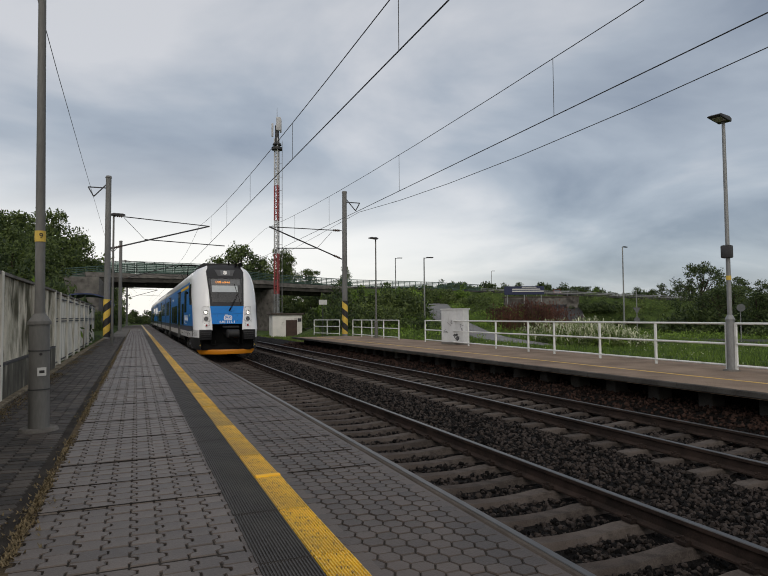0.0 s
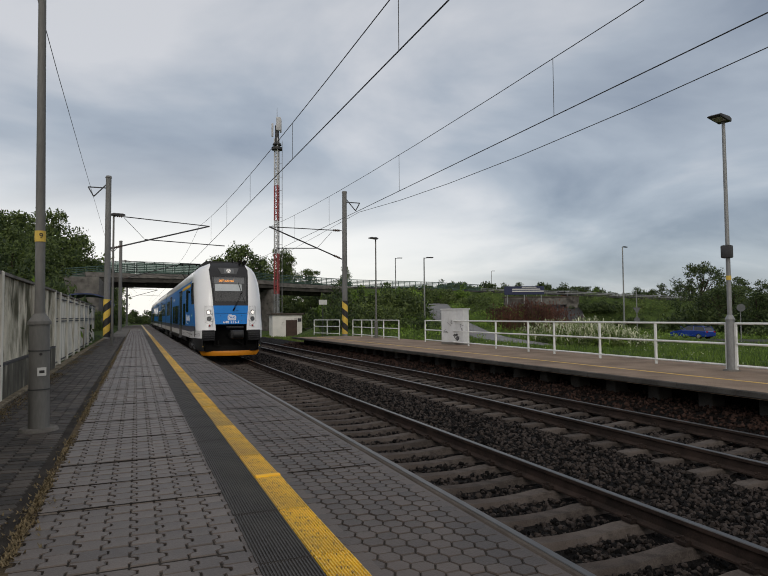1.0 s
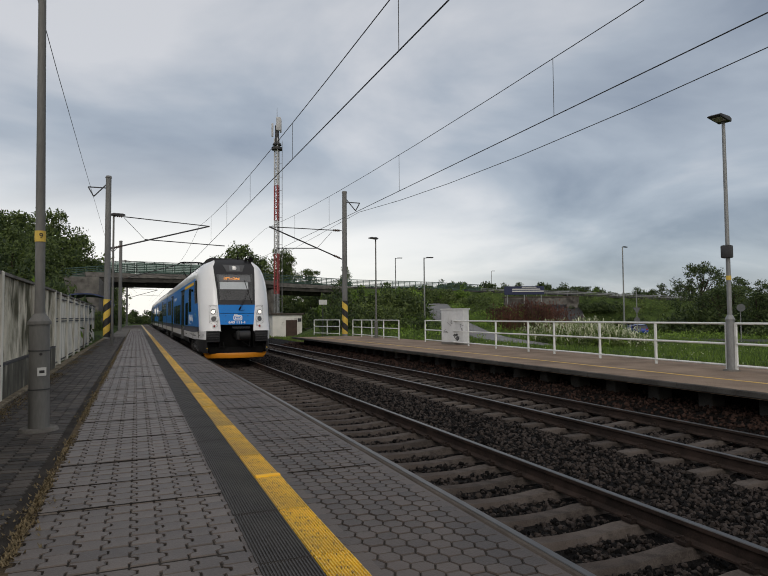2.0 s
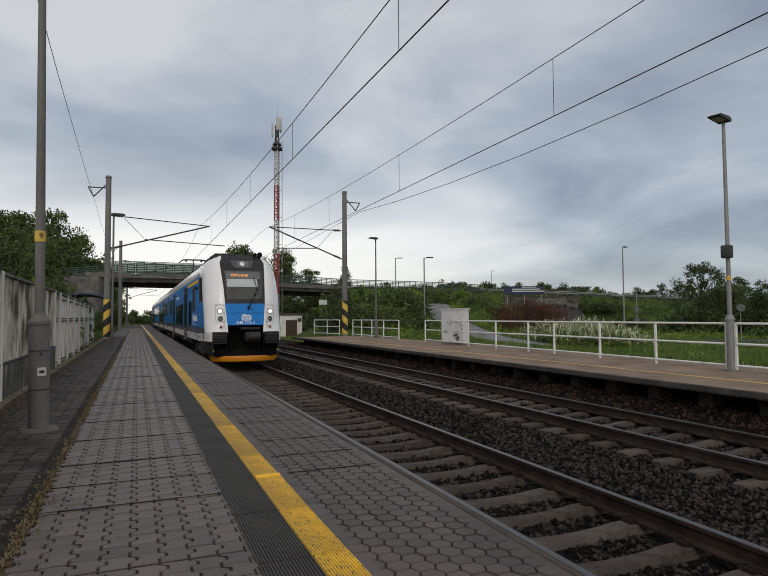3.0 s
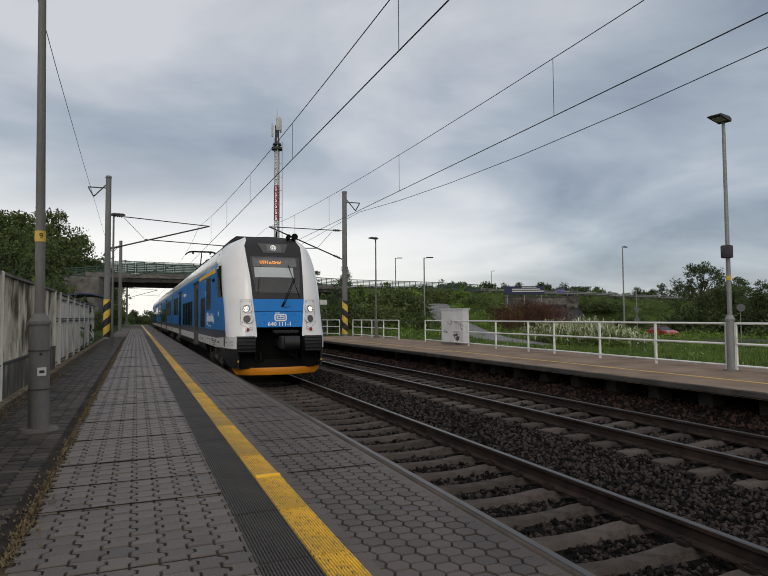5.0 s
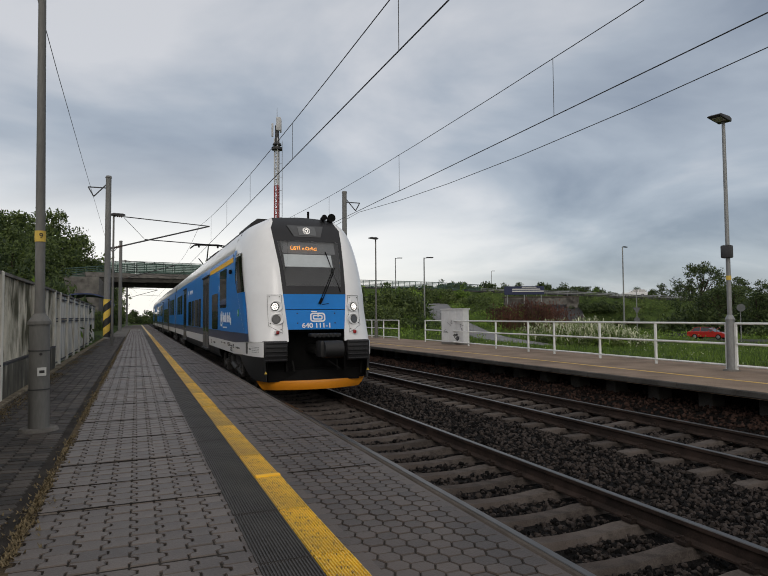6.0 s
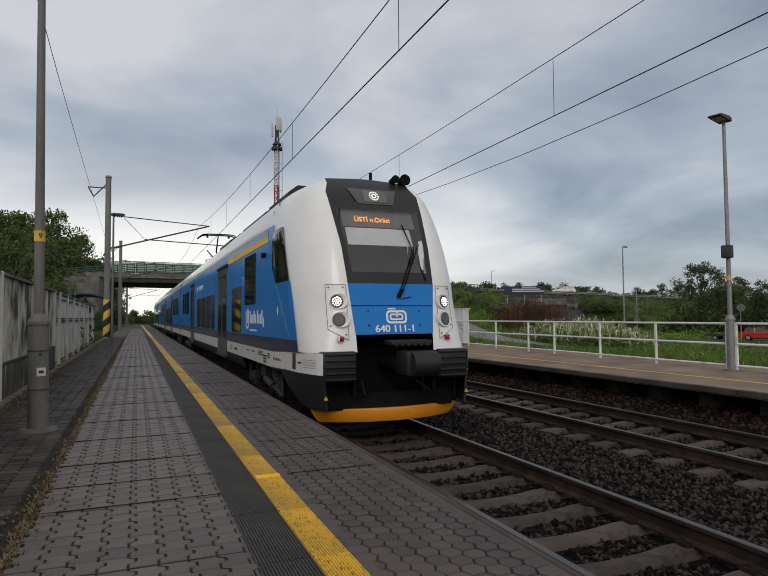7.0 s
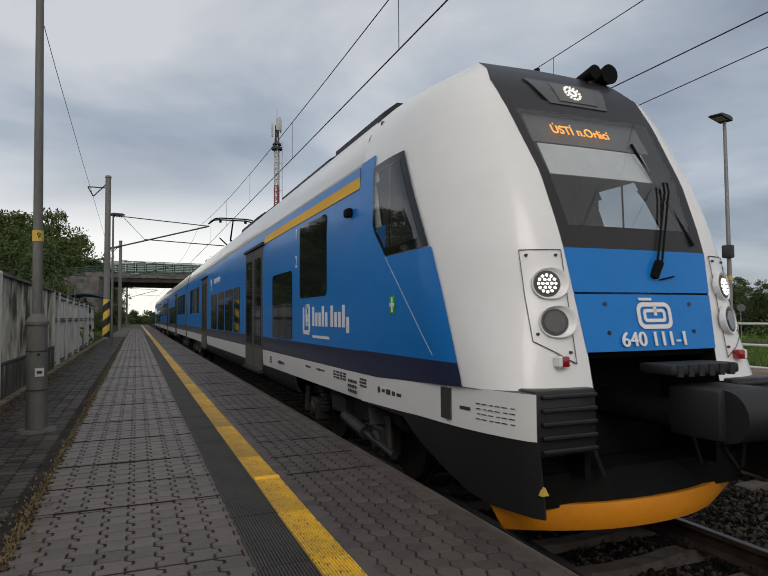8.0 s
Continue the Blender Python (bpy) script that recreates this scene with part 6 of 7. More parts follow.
def overhead_line():
    ol_mast(-1.62, 39.6, 0, 9.65, 1, TRACK_A, [(-1.45, 7.40), (4.25, 7.02), (-1.45, 5.40), (0.44, 6.02), (5.2, 5.80)], "grey catenary mast with striped foot on the platform")
    ol_mast(13.05, 38.9, -0.05, 9.64, -1, TRACK_B, [(12.85, 7.05), (7.9, 7.08), (12.85, 5.12), (11.1, 5.79), (8.4, 5.70)], "grey catenary mast with striped foot by the white fence")
    ol_mast(-1.60, 70.3, 0, 9.4, 1, TRACK_A, [(-1.45, 7.40), (3.9, 7.0), (-1.45, 5.40), (0.44, 6.02), (4.6, 5.75)], "distant catenary mast beyond the platform lamps", stripes=False)
    ol_mast(-1.70, 128, -0.5, 9.0, 1, TRACK_A, [(-1.45, 7.1), (3.9, 6.8), (-1.45, 5.2), (0.44, 5.8), (4.6, 5.6)], "distant catenary mast beyond the overbridge", bracket=False, stripes=False)
    ol_mast(12.6, 122, -0.9, 9.0, -1, TRACK_B, [(12.3, 6.80), (7.6, 6.95), (12.3, 4.95), (10.67, 5.61), (8.0, 5.50)], "distant catenary mast beyond the overbridge", bracket=False, stripes=False)
    ys = [-20, -10, -2, 4, 8, 12, 16, 20, 24, 28, 32, 36, 39.6]
    near_m = lambda y: 6.14 + 0.86 * (max(y - 14, 14 - y) / 25.6) ** 2.2
    far_m = lambda y: 6.31 + 0.62 * (abs(y - 15) / 24) ** 2.2
    wire("contact_wire", [(TRACK_A, y, 5.215) for y in (-20, 10, 39.6, 70, 128, 200)], 0.011, "dark contact wire above the near track")
    wire("messenger_wire", [(TRACK_A, y, near_m(y)) for y in ys] + [(TRACK_A, y, 6.3 + 0.7 * ((y - 55) / 15.2) ** 2) for y in (45, 50, 55, 60, 65, 70.3)] + [(TRACK_A, 100, 6.1), (TRACK_A, 128, 6.8), (TRACK_A, 200, 6.5)], 0.009, "dark messenger wire above the near track")
    wire("contact_wire", [(TRACK_B, y, 5.17) for y in (-20, 10, 37.4, 70, 122, 200)], 0.011, "dark contact wire above the far track")
    ys2 = [-20, -10, -2, 4, 8, 12, 16, 20, 24, 28, 32, 38.9]
    wire("messenger_wire", [(TRACK_B, y, far_m(y)) for y in ys2] + [(TRACK_B, y, 6.1 + 0.75 * ((y - 75) / 37) ** 2) for y in (50, 60, 75, 90, 105, 122)] + [(TRACK_B, 200, 6.4)], 0.009, "dark messenger wire above the far track")
    feeder = [(14.1, y, 7.56 + 0.83 * ((y - 17) / 21.9) ** 2) for y in (-20, -8, 2, 8, 14, 20, 26, 32, 38.9)]
    wire("feeder_wire", feeder + [(14.1, 80, 7.2), (13.6, 122, 7.9)], 0.0145, "thin feeder wire on mast brackets beside the far track")
    wire("feeder_wire", [(-1.6, -20, 9.2), (-1.9, 0, 8.5), (-2.13, 19, 8.15), (-2.3, 30, 8.3), (-2.46, 39.6, 8.55), (-2.5, 56, 8.1), (-2.4, 70.3, 8.3)], 0.009, "thin feeder wire on mast brackets above the wall")
    for y in (-1, 8.2, 14.92, 21.1, 26.97, 33):
        wire("dropper", [(TRACK_A, y, 5.215), (TRACK_A, y, near_m(y))], 0.006, "thin vertical dropper between contact and messenger wire")
    for y in (2, 9.7, 17.36, 24.88, 31):
        wire("dropper", [(TRACK_B, y, 5.17), (TRACK_B, y, far_m(y))], 0.006, "thin vertical dropper between contact and messenger wire")


# ---- platform furniture ----
def lamp_post(x, y, z, height, foot_r, foot_h, pole_r, turn, label, extras=""):
    grey = M["galv"] if "speaker" in extras else M["pole"]
    lp = thing("platform_lamp", pose(x, y, z, 0, 0, turn), label, "lamp post", "platform lamps")
    bm = bmesh.new()
    rod(bm, (0, 0, 0), (0, 0, foot_h), foot_r, foot_r * 0.97, 20)
    rod(bm, (0, 0, foot_h), (0, 0, foot_h + 0.035), foot_r * 1.12, foot_r * 1.12, 20)
    rod(bm, (0, 0, foot_h + 0.035), (0, 0, foot_h + 0.12), foot_r * 1.08, pole_r * 1.15, 20)
    part("foot", bm, grey, lp, "thick grey tubular foot", smooth=40)
    bm = bmesh.new()
    rod(bm, (0, 0, -0.02), (0, 0, 0.03), foot_r * 2.0, foot_r * 1.75, 24)
    part("base_plate", bm, M["concrete"], lp)
    bm = bmesh.new()
    rod(bm, (0, 0, foot_h + 0.08), (0, 0, height), pole_r, pole_r * 0.72, 16)
    part("pole", bm, grey, lp, "slim grey pole", smooth=40)
    bm = bmesh.new()
    prism(bm, [(0.10, -0.02), (-0.46, 0.02), (-0.50, 0.04), (-0.40, 0.085), (0.0, 0.10), (0.12, 0.06)], "y", -0.14, 0.14)
    bmesh.ops.transform(bm, matrix=pose(0, 0, height - 0.03), verts=bm.verts)
    bevel(bm, 0.015, 2)
    hd = part("lamp_head", bm, M["dark_steel"], lp, "flat dark lamp head")
    bm = bmesh.new()
    box(bm, -0.24, 0, height - 0.022, 0.3, 0.2, 0.02, Matrix.Rotation(radians(4), 4, "Y"))
    part("diffuser", bm, M["globe"], hd)
    if "door" in extras:
        for z0 in (0.44, 0.86):
            bm = bmesh.new()
            rod(bm, (0, 0, z0), (0, 0, z0 + 0.012), foot_r + 0.004, None, 20)
            part("hatch_seam", bm, M["dark_steel"], lp)
        bm = bmesh.new()
        box(bm, 0.01, -foot_r - 0.003, 0.64, 0.085, 0.01, 0.09)
        part("sticker", bm, M["sign_white"], lp, "small white sticker")
        bm = bmesh.new()
        rod(bm, (0.0, -foot_r - 0.008, 0.83), (0.0, -foot_r + 0.02, 0.83), 0.016, None, 10)
        part("lock", bm, M["hazard_k"], lp)
        bm = bmesh.new()
        box(bm, 0.01, -foot_r - 0.009, 0.64, 0.05, 0.006, 0.03)
        part("sticker_print", bm, M["hazard_k"], lp)
        bm = bmesh.new()
        rod(bm, (0, 0, 2.06), (0, 0, 2.18), pole_r + 0.004, None, 16)
        part("number_sleeve", bm, M["hazard_y"], lp, "yellow number sleeve")
        lettering("figure", "9", 0.085, M["hazard_k"], lp, pose(0, -pole_r - 0.006, 2.12, 90, 0, 0), "dark figure")
    if "speaker" in extras:
        bm = bmesh.new()
        box(bm, -0.04, 0.0, 2.66, 0.17, 0.22, 0.29)
        bevel(bm, 0.03, 2)
        sp = part("loudspeaker", bm, M["dark_steel"], lp, "dark box loudspeaker")
        bm = bmesh.new()
        rod(bm, (0, 0, 2.02), (0, 0, 2.12), pole_r + 0.004, None, 16)
        part("number_sleeve", bm, M["hazard_y"], lp)
    return lp


def street_lamp(x, y, base, top, turn, label):
    sl = thing("street_lamp", pose(x, y, base, 0, 0, turn), label, "street lamp", "street lamps by the road")
    bm = bmesh.new()
    rod(bm, (0, 0, -0.3), (0, 0, top - base), 0.09, 0.06, 10)
    part("pole", bm, M["galv"], sl, smooth=40)
    bm = bmesh.new()
    rod(bm, (0, 0, top - base - 0.05), (0.5, 0, top - base), 0.04, None, 8)
    box(bm, 0.62, 0, top - base + 0.02, 0.7, 0.24, 0.1)
    bevel(bm, 0.02, 1)
    part("lamp_head", bm, M["dark_steel"], sl)


FENCE_Y = [-6.0, -4.0, -2.0, 0.0, 1.9, 3.8, 5.8, 7.8, 9.76, 11.88, 14.04, 16.27, 17.79, 20.03, 22.31, 24.73, 26.88]


def fence_x(y):
    return 11.86 + 0.049 * y


def fence(name_label, ys, xs):
    fc = thing("railing", pose(0, 0, 0), name_label, "railing", "railings of the opposite platform")
    for x, y in zip(xs, ys):
        bm = bmesh.new()
        box(bm, x, y, 0.485, 0.05, 0.05, 1.07)
        part("post", bm, M["white_paint"], fc)
    for z in (1.0, 0.545, 0.065):
        for (x0, y0), (x1, y1) in zip(zip(xs, ys), zip(xs[1:], ys[1:])):
            bm = bmesh.new()
            rod(bm, (x0, y0, z), (x1, y1, z), 0.026, None, 8)
            part("rail", bm, M["white_paint"], fc)


def furniture():
    lamp_post(-0.97, 7.6, 0, 5.5, 0.105, 1.15, 0.052, 180, "grey platform lamp post with a thick foot and yellow number sleeve", "door").rotation_euler = (0, radians(-0.55), radians(15))
    lamp_post(12.30, 9.63, -0.05, 5.66, 0.092, 1.12, 0.05, 15, "grey platform lamp post with loudspeaker by the white railing", "speaker")
    lamp_post(13.15, 33.4, -0.05, 5.9, 0.10, 0.9, 0.05, 15, "grey platform lamp post behind the white railing")
    lamp_post(-1.0, 30.1, 0, 5.95, 0.06, 0.3, 0.055, 180, "slim grey platform lamp post near the striped mast")
    fence("white painted tubular railing along the opposite platform", FENCE_Y[8:], [fence_x(y) for y in FENCE_Y[8:]])
    fence("white painted tubular railing along the opposite platform", FENCE_Y[:8] + [9.52], [fence_x(y) for y in FENCE_Y[:8] + [9.52]])
    ys2 = [30.4, 32.6, 34.5, 36.3, 38.0]
    fence("pale tubular railing beside the mast", ys2, [13.3] * 5)
    ys3 = [39.6, 41.2, 42.8]
    fence("pale tubular railing at the platform end", ys3, [12.9, 12.5, 12.0])
    cb = thing("equipment_cabinet", pose(12.90, 23.75, -0.05, 0, 0, 20), "pale grey electrical cabinet with black scrawls", "cabinet")
    bm = bmesh.new()
    box(bm, 0.29, 0, 0.79, 0.38, 1.30, 1.54)
    bevel(bm, 0.02, 1)
    part("body", bm, M["cabinet"], cb)
    bm = bmesh.new()
    box(bm, 0.29, 0, 1.57, 0.46, 1.38, 0.05)
    part("lid", bm, M["cabinet"], cb)
    bm = bmesh.new()
    box(bm, 0.29, 0, 0.03, 0.40, 1.30, 0.14)
    part("plinth", bm, M["concrete"], cb)
    for y in (-0.43, 0.0, 0.43):
        bm = bmesh.new()
        box(bm, 0.094, y, 0.8, 0.012, 0.405, 1.36)
        part("door", bm, M["cabinet"], cb)
    r = random.Random(12)
    for cy, cz, n in ((-0.25, 0.33, 12), (0.3, 0.55, 5), (-0.55, 0.75, 4), (0.1, 1.0, 4)):
        bm = bmesh.new()
        y, z = cy, cz
        for k in range(n):
            a = r.uniform(0, 6.28)
            y2, z2 = cy + 0.14 * math.cos(a) * r.uniform(0.4, 1.6), cz + 0.16 * math.sin(a)
            rod(bm, (0.085, y, z), (0.085, y2, z2), 0.016 if cz < 0.5 else 0.007, None, 5)
            y, z = y2, z2
        part("scrawl", bm, M["scrawl"], cb, "black scrawl")
    # sign on a post beyond the platform end
    sg = thing("trackside_sign", pose(14.25, 48.2, -1), "small pale rectangular sign on a thin post", "sign")
    bm = bmesh.new()
    rod(bm, (0, 0, 0), (0, 0, 3.2), 0.04, None, 8)
    part("post", bm, M["dark_steel"], sg)
    bm = bmesh.new()
    box(bm, 0, -0.05, 3.43, 0.68, 0.03, 0.4)
    part("plate", bm, M["sign_white"], sg)
    # road sign seen from behind, traffic mirror
    rs = thing("road_sign", pose(51.0, 51.2, -1.45, 0, 0, -42), "grey back of a triangular road sign on a tall post", "road sign")
    bm = bmesh.new()
    rod(bm, (0, 0, 0), (0, 0, 5.4), 0.05, None, 8)
    part("post", bm, M["galv"], rs)
    bm = bmesh.new()
    prism(bm, [(-0.4, 3.45), (0.4, 3.45), (0, 2.75)], "y", -0.06, -0.03)
    part("triangle_plate", bm, M["sign_grey"], rs)
    bm = bmesh.new()
    rod(bm, (0, -0.06, 2.1), (0, -0.03, 2.1), 0.3, None, 20)
    part("round_plate", bm, M["sign_grey"], rs)
    tm = thing("traffic_mirror", pose(52.5, 40.0, -1.45, 0, 0, -50), "round grey back of a traffic mirror", "mirror")
    bm = bmesh.new()
    rod(bm, (0, 0, 0), (0, 0, 3.4), 0.045, None, 8)
    part("post", bm, M["galv"], tm)
    bm = bmesh.new()
    rod(bm, (0.05, -0.1, 3.25), (0.05, -0.03, 3.25), 0.36, 0.32, 24)
    part("mirror_dish", bm, M["sign_grey"], tm)
    # waiting shelter with a blue arched roof behind the wall
    sh = thing("waiting_shelter", pose(-3.2, 46.0, 0), "waiting shelter with a dark blue arched roof", "shelter")
    bm = bmesh.new()
    arc = [(1.7 * math.cos(a), 2.15 + 0.75 * math.sin(a)) for a in np.linspace(0, math.pi, 13)]
    arc2 = [(1.64 * math.cos(a), 2.10 + 0.71 * math.sin(a)) for a in np.linspace(math.pi, 0, 13)]
    prism(bm, arc + arc2, "y", -2, 4)
    part("roof", bm, M["blue_roof"], sh, "dark blue arched roof")
    for x in (-1.4, 1.4):
        for y in (-1.8, 1, 3.8):
            bm = bmesh.new()
            rod(bm, (x, y, 0), (x, y, 2.4), 0.05, None, 8)
            part("post", bm, M["dark_steel"], sh)
    bm = bmesh.new()
    box(bm, -1.45, 1, 1.2, 0.05, 5.6, 1.9)
    part("back_panel", bm, M["wall_pale"], sh)
    # path railing
    pr = thing("path_railing", pose(0, 0, 0), "thin grey railing beside the rising footpath", "railing")
    line = []
    for (x, y), (x1, y1) in zip(PATH, PATH[1:]):
        line.append(Vector((x - 1.7, y + 0.3, float(ground_z(x - 1.7, y + 0.3)))))
    line = [q for q in line if q.y > 43]
    for q, a in along(line, 2.2):
        bm = bmesh.new()
        rod(bm, (q.x, q.y, q.z - 0.2), (q.x, q.y, q.z + 1.1), 0.035, None, 6)
        part("post", bm, M["galv"], pr)
    for z in (1.1, 0.6):
        bm = bmesh.new()
        for a, b in zip(line, line[1:]):
            rod(bm, a + Vector((0, 0, z)), b + Vector((0, 0, z)), 0.03, None, 6)
        part("rail", bm, M["galv"], pr)
    for x, y, top, turn, lab in ((27.2, 55.6, 7.2, -10, "street lamp beside the rising footpath"), (33.6, 77.8, 9.4, -10, "street lamp on the road bank"), (48.8, 50.8, 8.6, 20, "tall street lamp in the meadow by the side road"), (81.3, 128.4, 12.3, 0, "distant street lamp beyond the upper road")):
        street_lamp(x, y, float(ground_z(x, y)), top, turn, lab)


# ---- plants ----
def leaves(name, rng, centres, radii, per, size, material, up=0.0, flat=0.75):
    """Many small leaf blades round clump centres, as one mesh."""
    n = len(centres) * per
    c = np.repeat(np.array(centres), per, 0)
    r = np.repeat(np.array(radii), per)
    d = rng.normal(0, 1, (n, 3))
    d /= np.linalg.norm(d, axis=1)[:, None]
    pos = c + d * (r * rng.random(n) ** 0.45)[:, None] * np.array([1, 1, flat])
    a = rng.normal(0, 1, (n, 3)) + d * 0.7
    a[:, 2] += up
    a /= np.linalg.norm(a, axis=1)[:, None]
    b = np.cross(a, rng.normal(0, 1, (n, 3)))
    b /= np.linalg.norm(b, axis=1)[:, None]
    s = size * rng.uniform(0.6, 1.4, n)[:, None]
    v = np.stack([pos - a * s, pos + b * s * 0.42, pos + a * s, pos - b * s * 0.42], 1)
    me = bpy.data.meshes.new(name)
    me.from_pydata(v.reshape(-1, 3).tolist(), [], (np.arange(n)[:, None] * 4 + np.arange(4)).tolist())
    me.materials.append(material)
    return me


def tree_kind(seed, spread, low, leaf, clumps=78, per=80):
    """A unit-high tree: trunk with limbs, and a crown of leaf clumps with gaps."""
    rng = np.random.default_rng(seed)
    bm = bmesh.new()
    rod(bm, (0, 0, -0.04), (0.01, 0, 0.38), 0.026, 0.018, 8)
    rod(bm, (0.01, 0, 0.38), (0, 0.015, 0.82), 0.018, 0.005, 7)
    cs, rs = [], []
    while len(cs) < clumps:
        a, u, z = rng.uniform(0, 6.28), rng.random() ** 0.5, rng.uniform(low, 0.95)
        t = (z - low) / (0.95 - low)
        env = spread * (math.sin(math.pi * (0.12 + 0.80 * t)) ** 0.7) * (0.72 + 0.28 * math.sin(2 * a + seed) + 0.2 * math.sin(5 * a + 9 * t + seed))
        cs.append((u * env * math.cos(a), u * env * math.sin(a), z))
        rs.append(rng.uniform(0.055, 0.125))
    for k in range(0, clumps, 5):
        x, y, z = cs[k]
        rod(bm, (0, 0, max(0.16, z * 0.62)), (x * 0.9, y * 0.9, z), 0.010, 0.003, 5)
    wood = mesh_of("trunk", bm, M["bark"])
    return wood, leaves("crown", rng, cs, rs, per, 0.017, leaf)


def bush_kind(seed, leaf, clumps=46, per=62, size=0.056):
    rng = np.random.default_rng(seed)
    cs, rs = [], []
    for k in range(clumps):
        a, u = rng.uniform(0, 6.28), rng.random() ** 0.5
        cs.append((u * math.cos(a), u * math.sin(a), rng.uniform(0.1, 0.9) * (1 - 0.55 * u * u) * (0.8 + 0.3 * math.sin(3 * a + seed))))
        rs.append(rng.uniform(0.16, 0.30))
    bm = bmesh.new()
    for k in range(0, clumps, 4):
        x, y, z = cs[k]
        rod(bm, (x * 0.15, y * 0.15, -0.1), (x * 0.8, y * 0.8, z), 0.025, 0.008, 5)
    wood = mesh_of("woody_base", bm, M["bark"])
    return wood, leaves("foliage", rng, cs, rs, per, size, leaf)


def plant(name, kinds, i, x, y, h, w, label, category, group, names):
    z = float(ground_z(x, y))
    t = thing(name, pose(x, y, z, 0, 0, (i * 67) % 360), label, category, group)
    for me, nm in zip(kinds[i % len(kinds)], names):
        ob = new(nm, me)
        ob.parent = t
        ob.matrix_basis = Matrix.Diagonal((w, w, h, 1))
    return t


def plants():
    deciduous = [tree_kind(1, 0.40, 0.16, M["leaf"]), tree_kind(2, 0.46, 0.12, M["leaf"]), tree_kind(3, 0.36, 0.2, M["leaf_dark"])]
    dark = [tree_kind(4, 0.5, 0.06, M["leaf_dark"], 90, 70), tree_kind(5, 0.55, 0.05, M["leaf_dark"], 90, 70), tree_kind(6, 0.46, 0.1, M["leaf"], 80, 85)]
    slim = [tree_kind(7, 0.22, 0.1, M["leaf_dark"], 50, 70), tree_kind(8, 0.3, 0.12, M["leaf_dark"], 50, 70)]
    bushes = [bush_kind(11, M["leaf"]), bush_kind(12, M["leaf_dark"]), bush_kind(13, M["leaf_light"]), bush_kind(14, M["leaf_dark"])]
    shade = [bush_kind(15, M["leaf_dark"], 46, 55, 0.065), bush_kind(16, M["leaf_dark"], 46, 55, 0.065)]
    tn, bn = ("trunk", "crown"), ("woody_base", "foliage")
    for i, (x, y, top, w) in enumerate([(-9.8, 57.5, 10.2, 11), (-13.5, 54, 11.2, 11), (-11.6, 56, 10.8, 12), (-17, 57, 13, 13), (-8.2, 63, 8.6, 8), (-19.5, 48, 11.5, 12), (-12.4, 109, 19, 15), (-8.8, 110, 15, 15), (-6.8, 113, 11.8, 12), (-10.8, 107, 14, 15), (-15.5, 112, 17.5, 16), (-21, 113, 19, 17), (-11, 66, 11.5, 10), (-15, 62, 13, 10), (-9.0, 60, 7.4, 6), (-8, 48, 7.6, 8), (-8.0, 113, 11, 10), (-9, 40, 7.0, 7), (-13, 46, 9.5, 9), (-17, 52, 11.5, 10)] + [(-8.5 - 4 * (k % 2), 118 + 14 * k, 11.5 + 1.4 * (k % 3), 14) for k in range(13)]):
        z = float(ground_z(x, y))
        plant("tree", deciduous, i, x, y, top - z, w, "broad green deciduous tree behind the boundary wall", "tree", "trees behind the wall", tn)
    for i, (x, y, h, w) in enumerate([(-3.5, 21, 2.3, 1.2), (-3.7, 27, 3.3, 1.6), (-4.2, 33, 3.9, 2.0), (-4.7, 40, 4.0, 1.5), (-5.5, 52, 4.6, 1.6), (-3.2, 15.5, 1.9, 0.9), (-6.0, 46, 5.0, 2.6)]):
        plant("bush", bushes, i + 1, x, y, h, w, "green bush growing behind the boundary wall", "bush", "bushes behind the wall", bn)
    for i, (x, y, top, w) in enumerate([(19.5, 150, 16.5, 19), (23.5, 148, 19.0, 18), (27.0, 147, 17.0, 17), (30.6, 138, 16.8, 13), (32.4, 139, 14.0, 10), (16, 158, 13, 14), (46.5, 138, 11.2, 6), (30, 152, 12, 14), (22, 128, 9, 11), (28, 124, 8, 11), (34, 126, 8.5, 11)]):
        plant("tree", deciduous, i, x, y, top + 1, w, "distant tree beyond the overbridge", "tree", "distant trees", tn)
    for i, (x, y, h, w) in enumerate([(-4.6, 60, 3.4, 1.5), (-4.8, 68, 3.6, 1.6), (-5.0, 103, 5.0, 2.0), (-5.2, 116, 5.6, 2.3), (-5.2, 130, 6.0, 2.4), (-5.4, 146, 6.4, 2.6), (-5.6, 165, 7.0, 2.8)]):
        plant("bush", shade, i, x, y, h, w, "dark bush beside the line by the overbridge", "bush", "bushes beside the line", bn)
    for i, (x, y, h, w) in enumerate([(16, 119, 5.5, 4.5), (21, 120, 6.0, 4.5), (25.5, 120, 6.2, 4.5), (30, 121, 6.2, 4.5), (34.5, 122, 6.0, 4.5), (19, 111.5, 2.4, 3.0), (26, 113, 2.6, 3.2)]):
        plant("bush", shade, i, x, y, h, w, "dark bush in the shade beyond the overbridge", "bush", "bushes beyond the overbridge", bn)
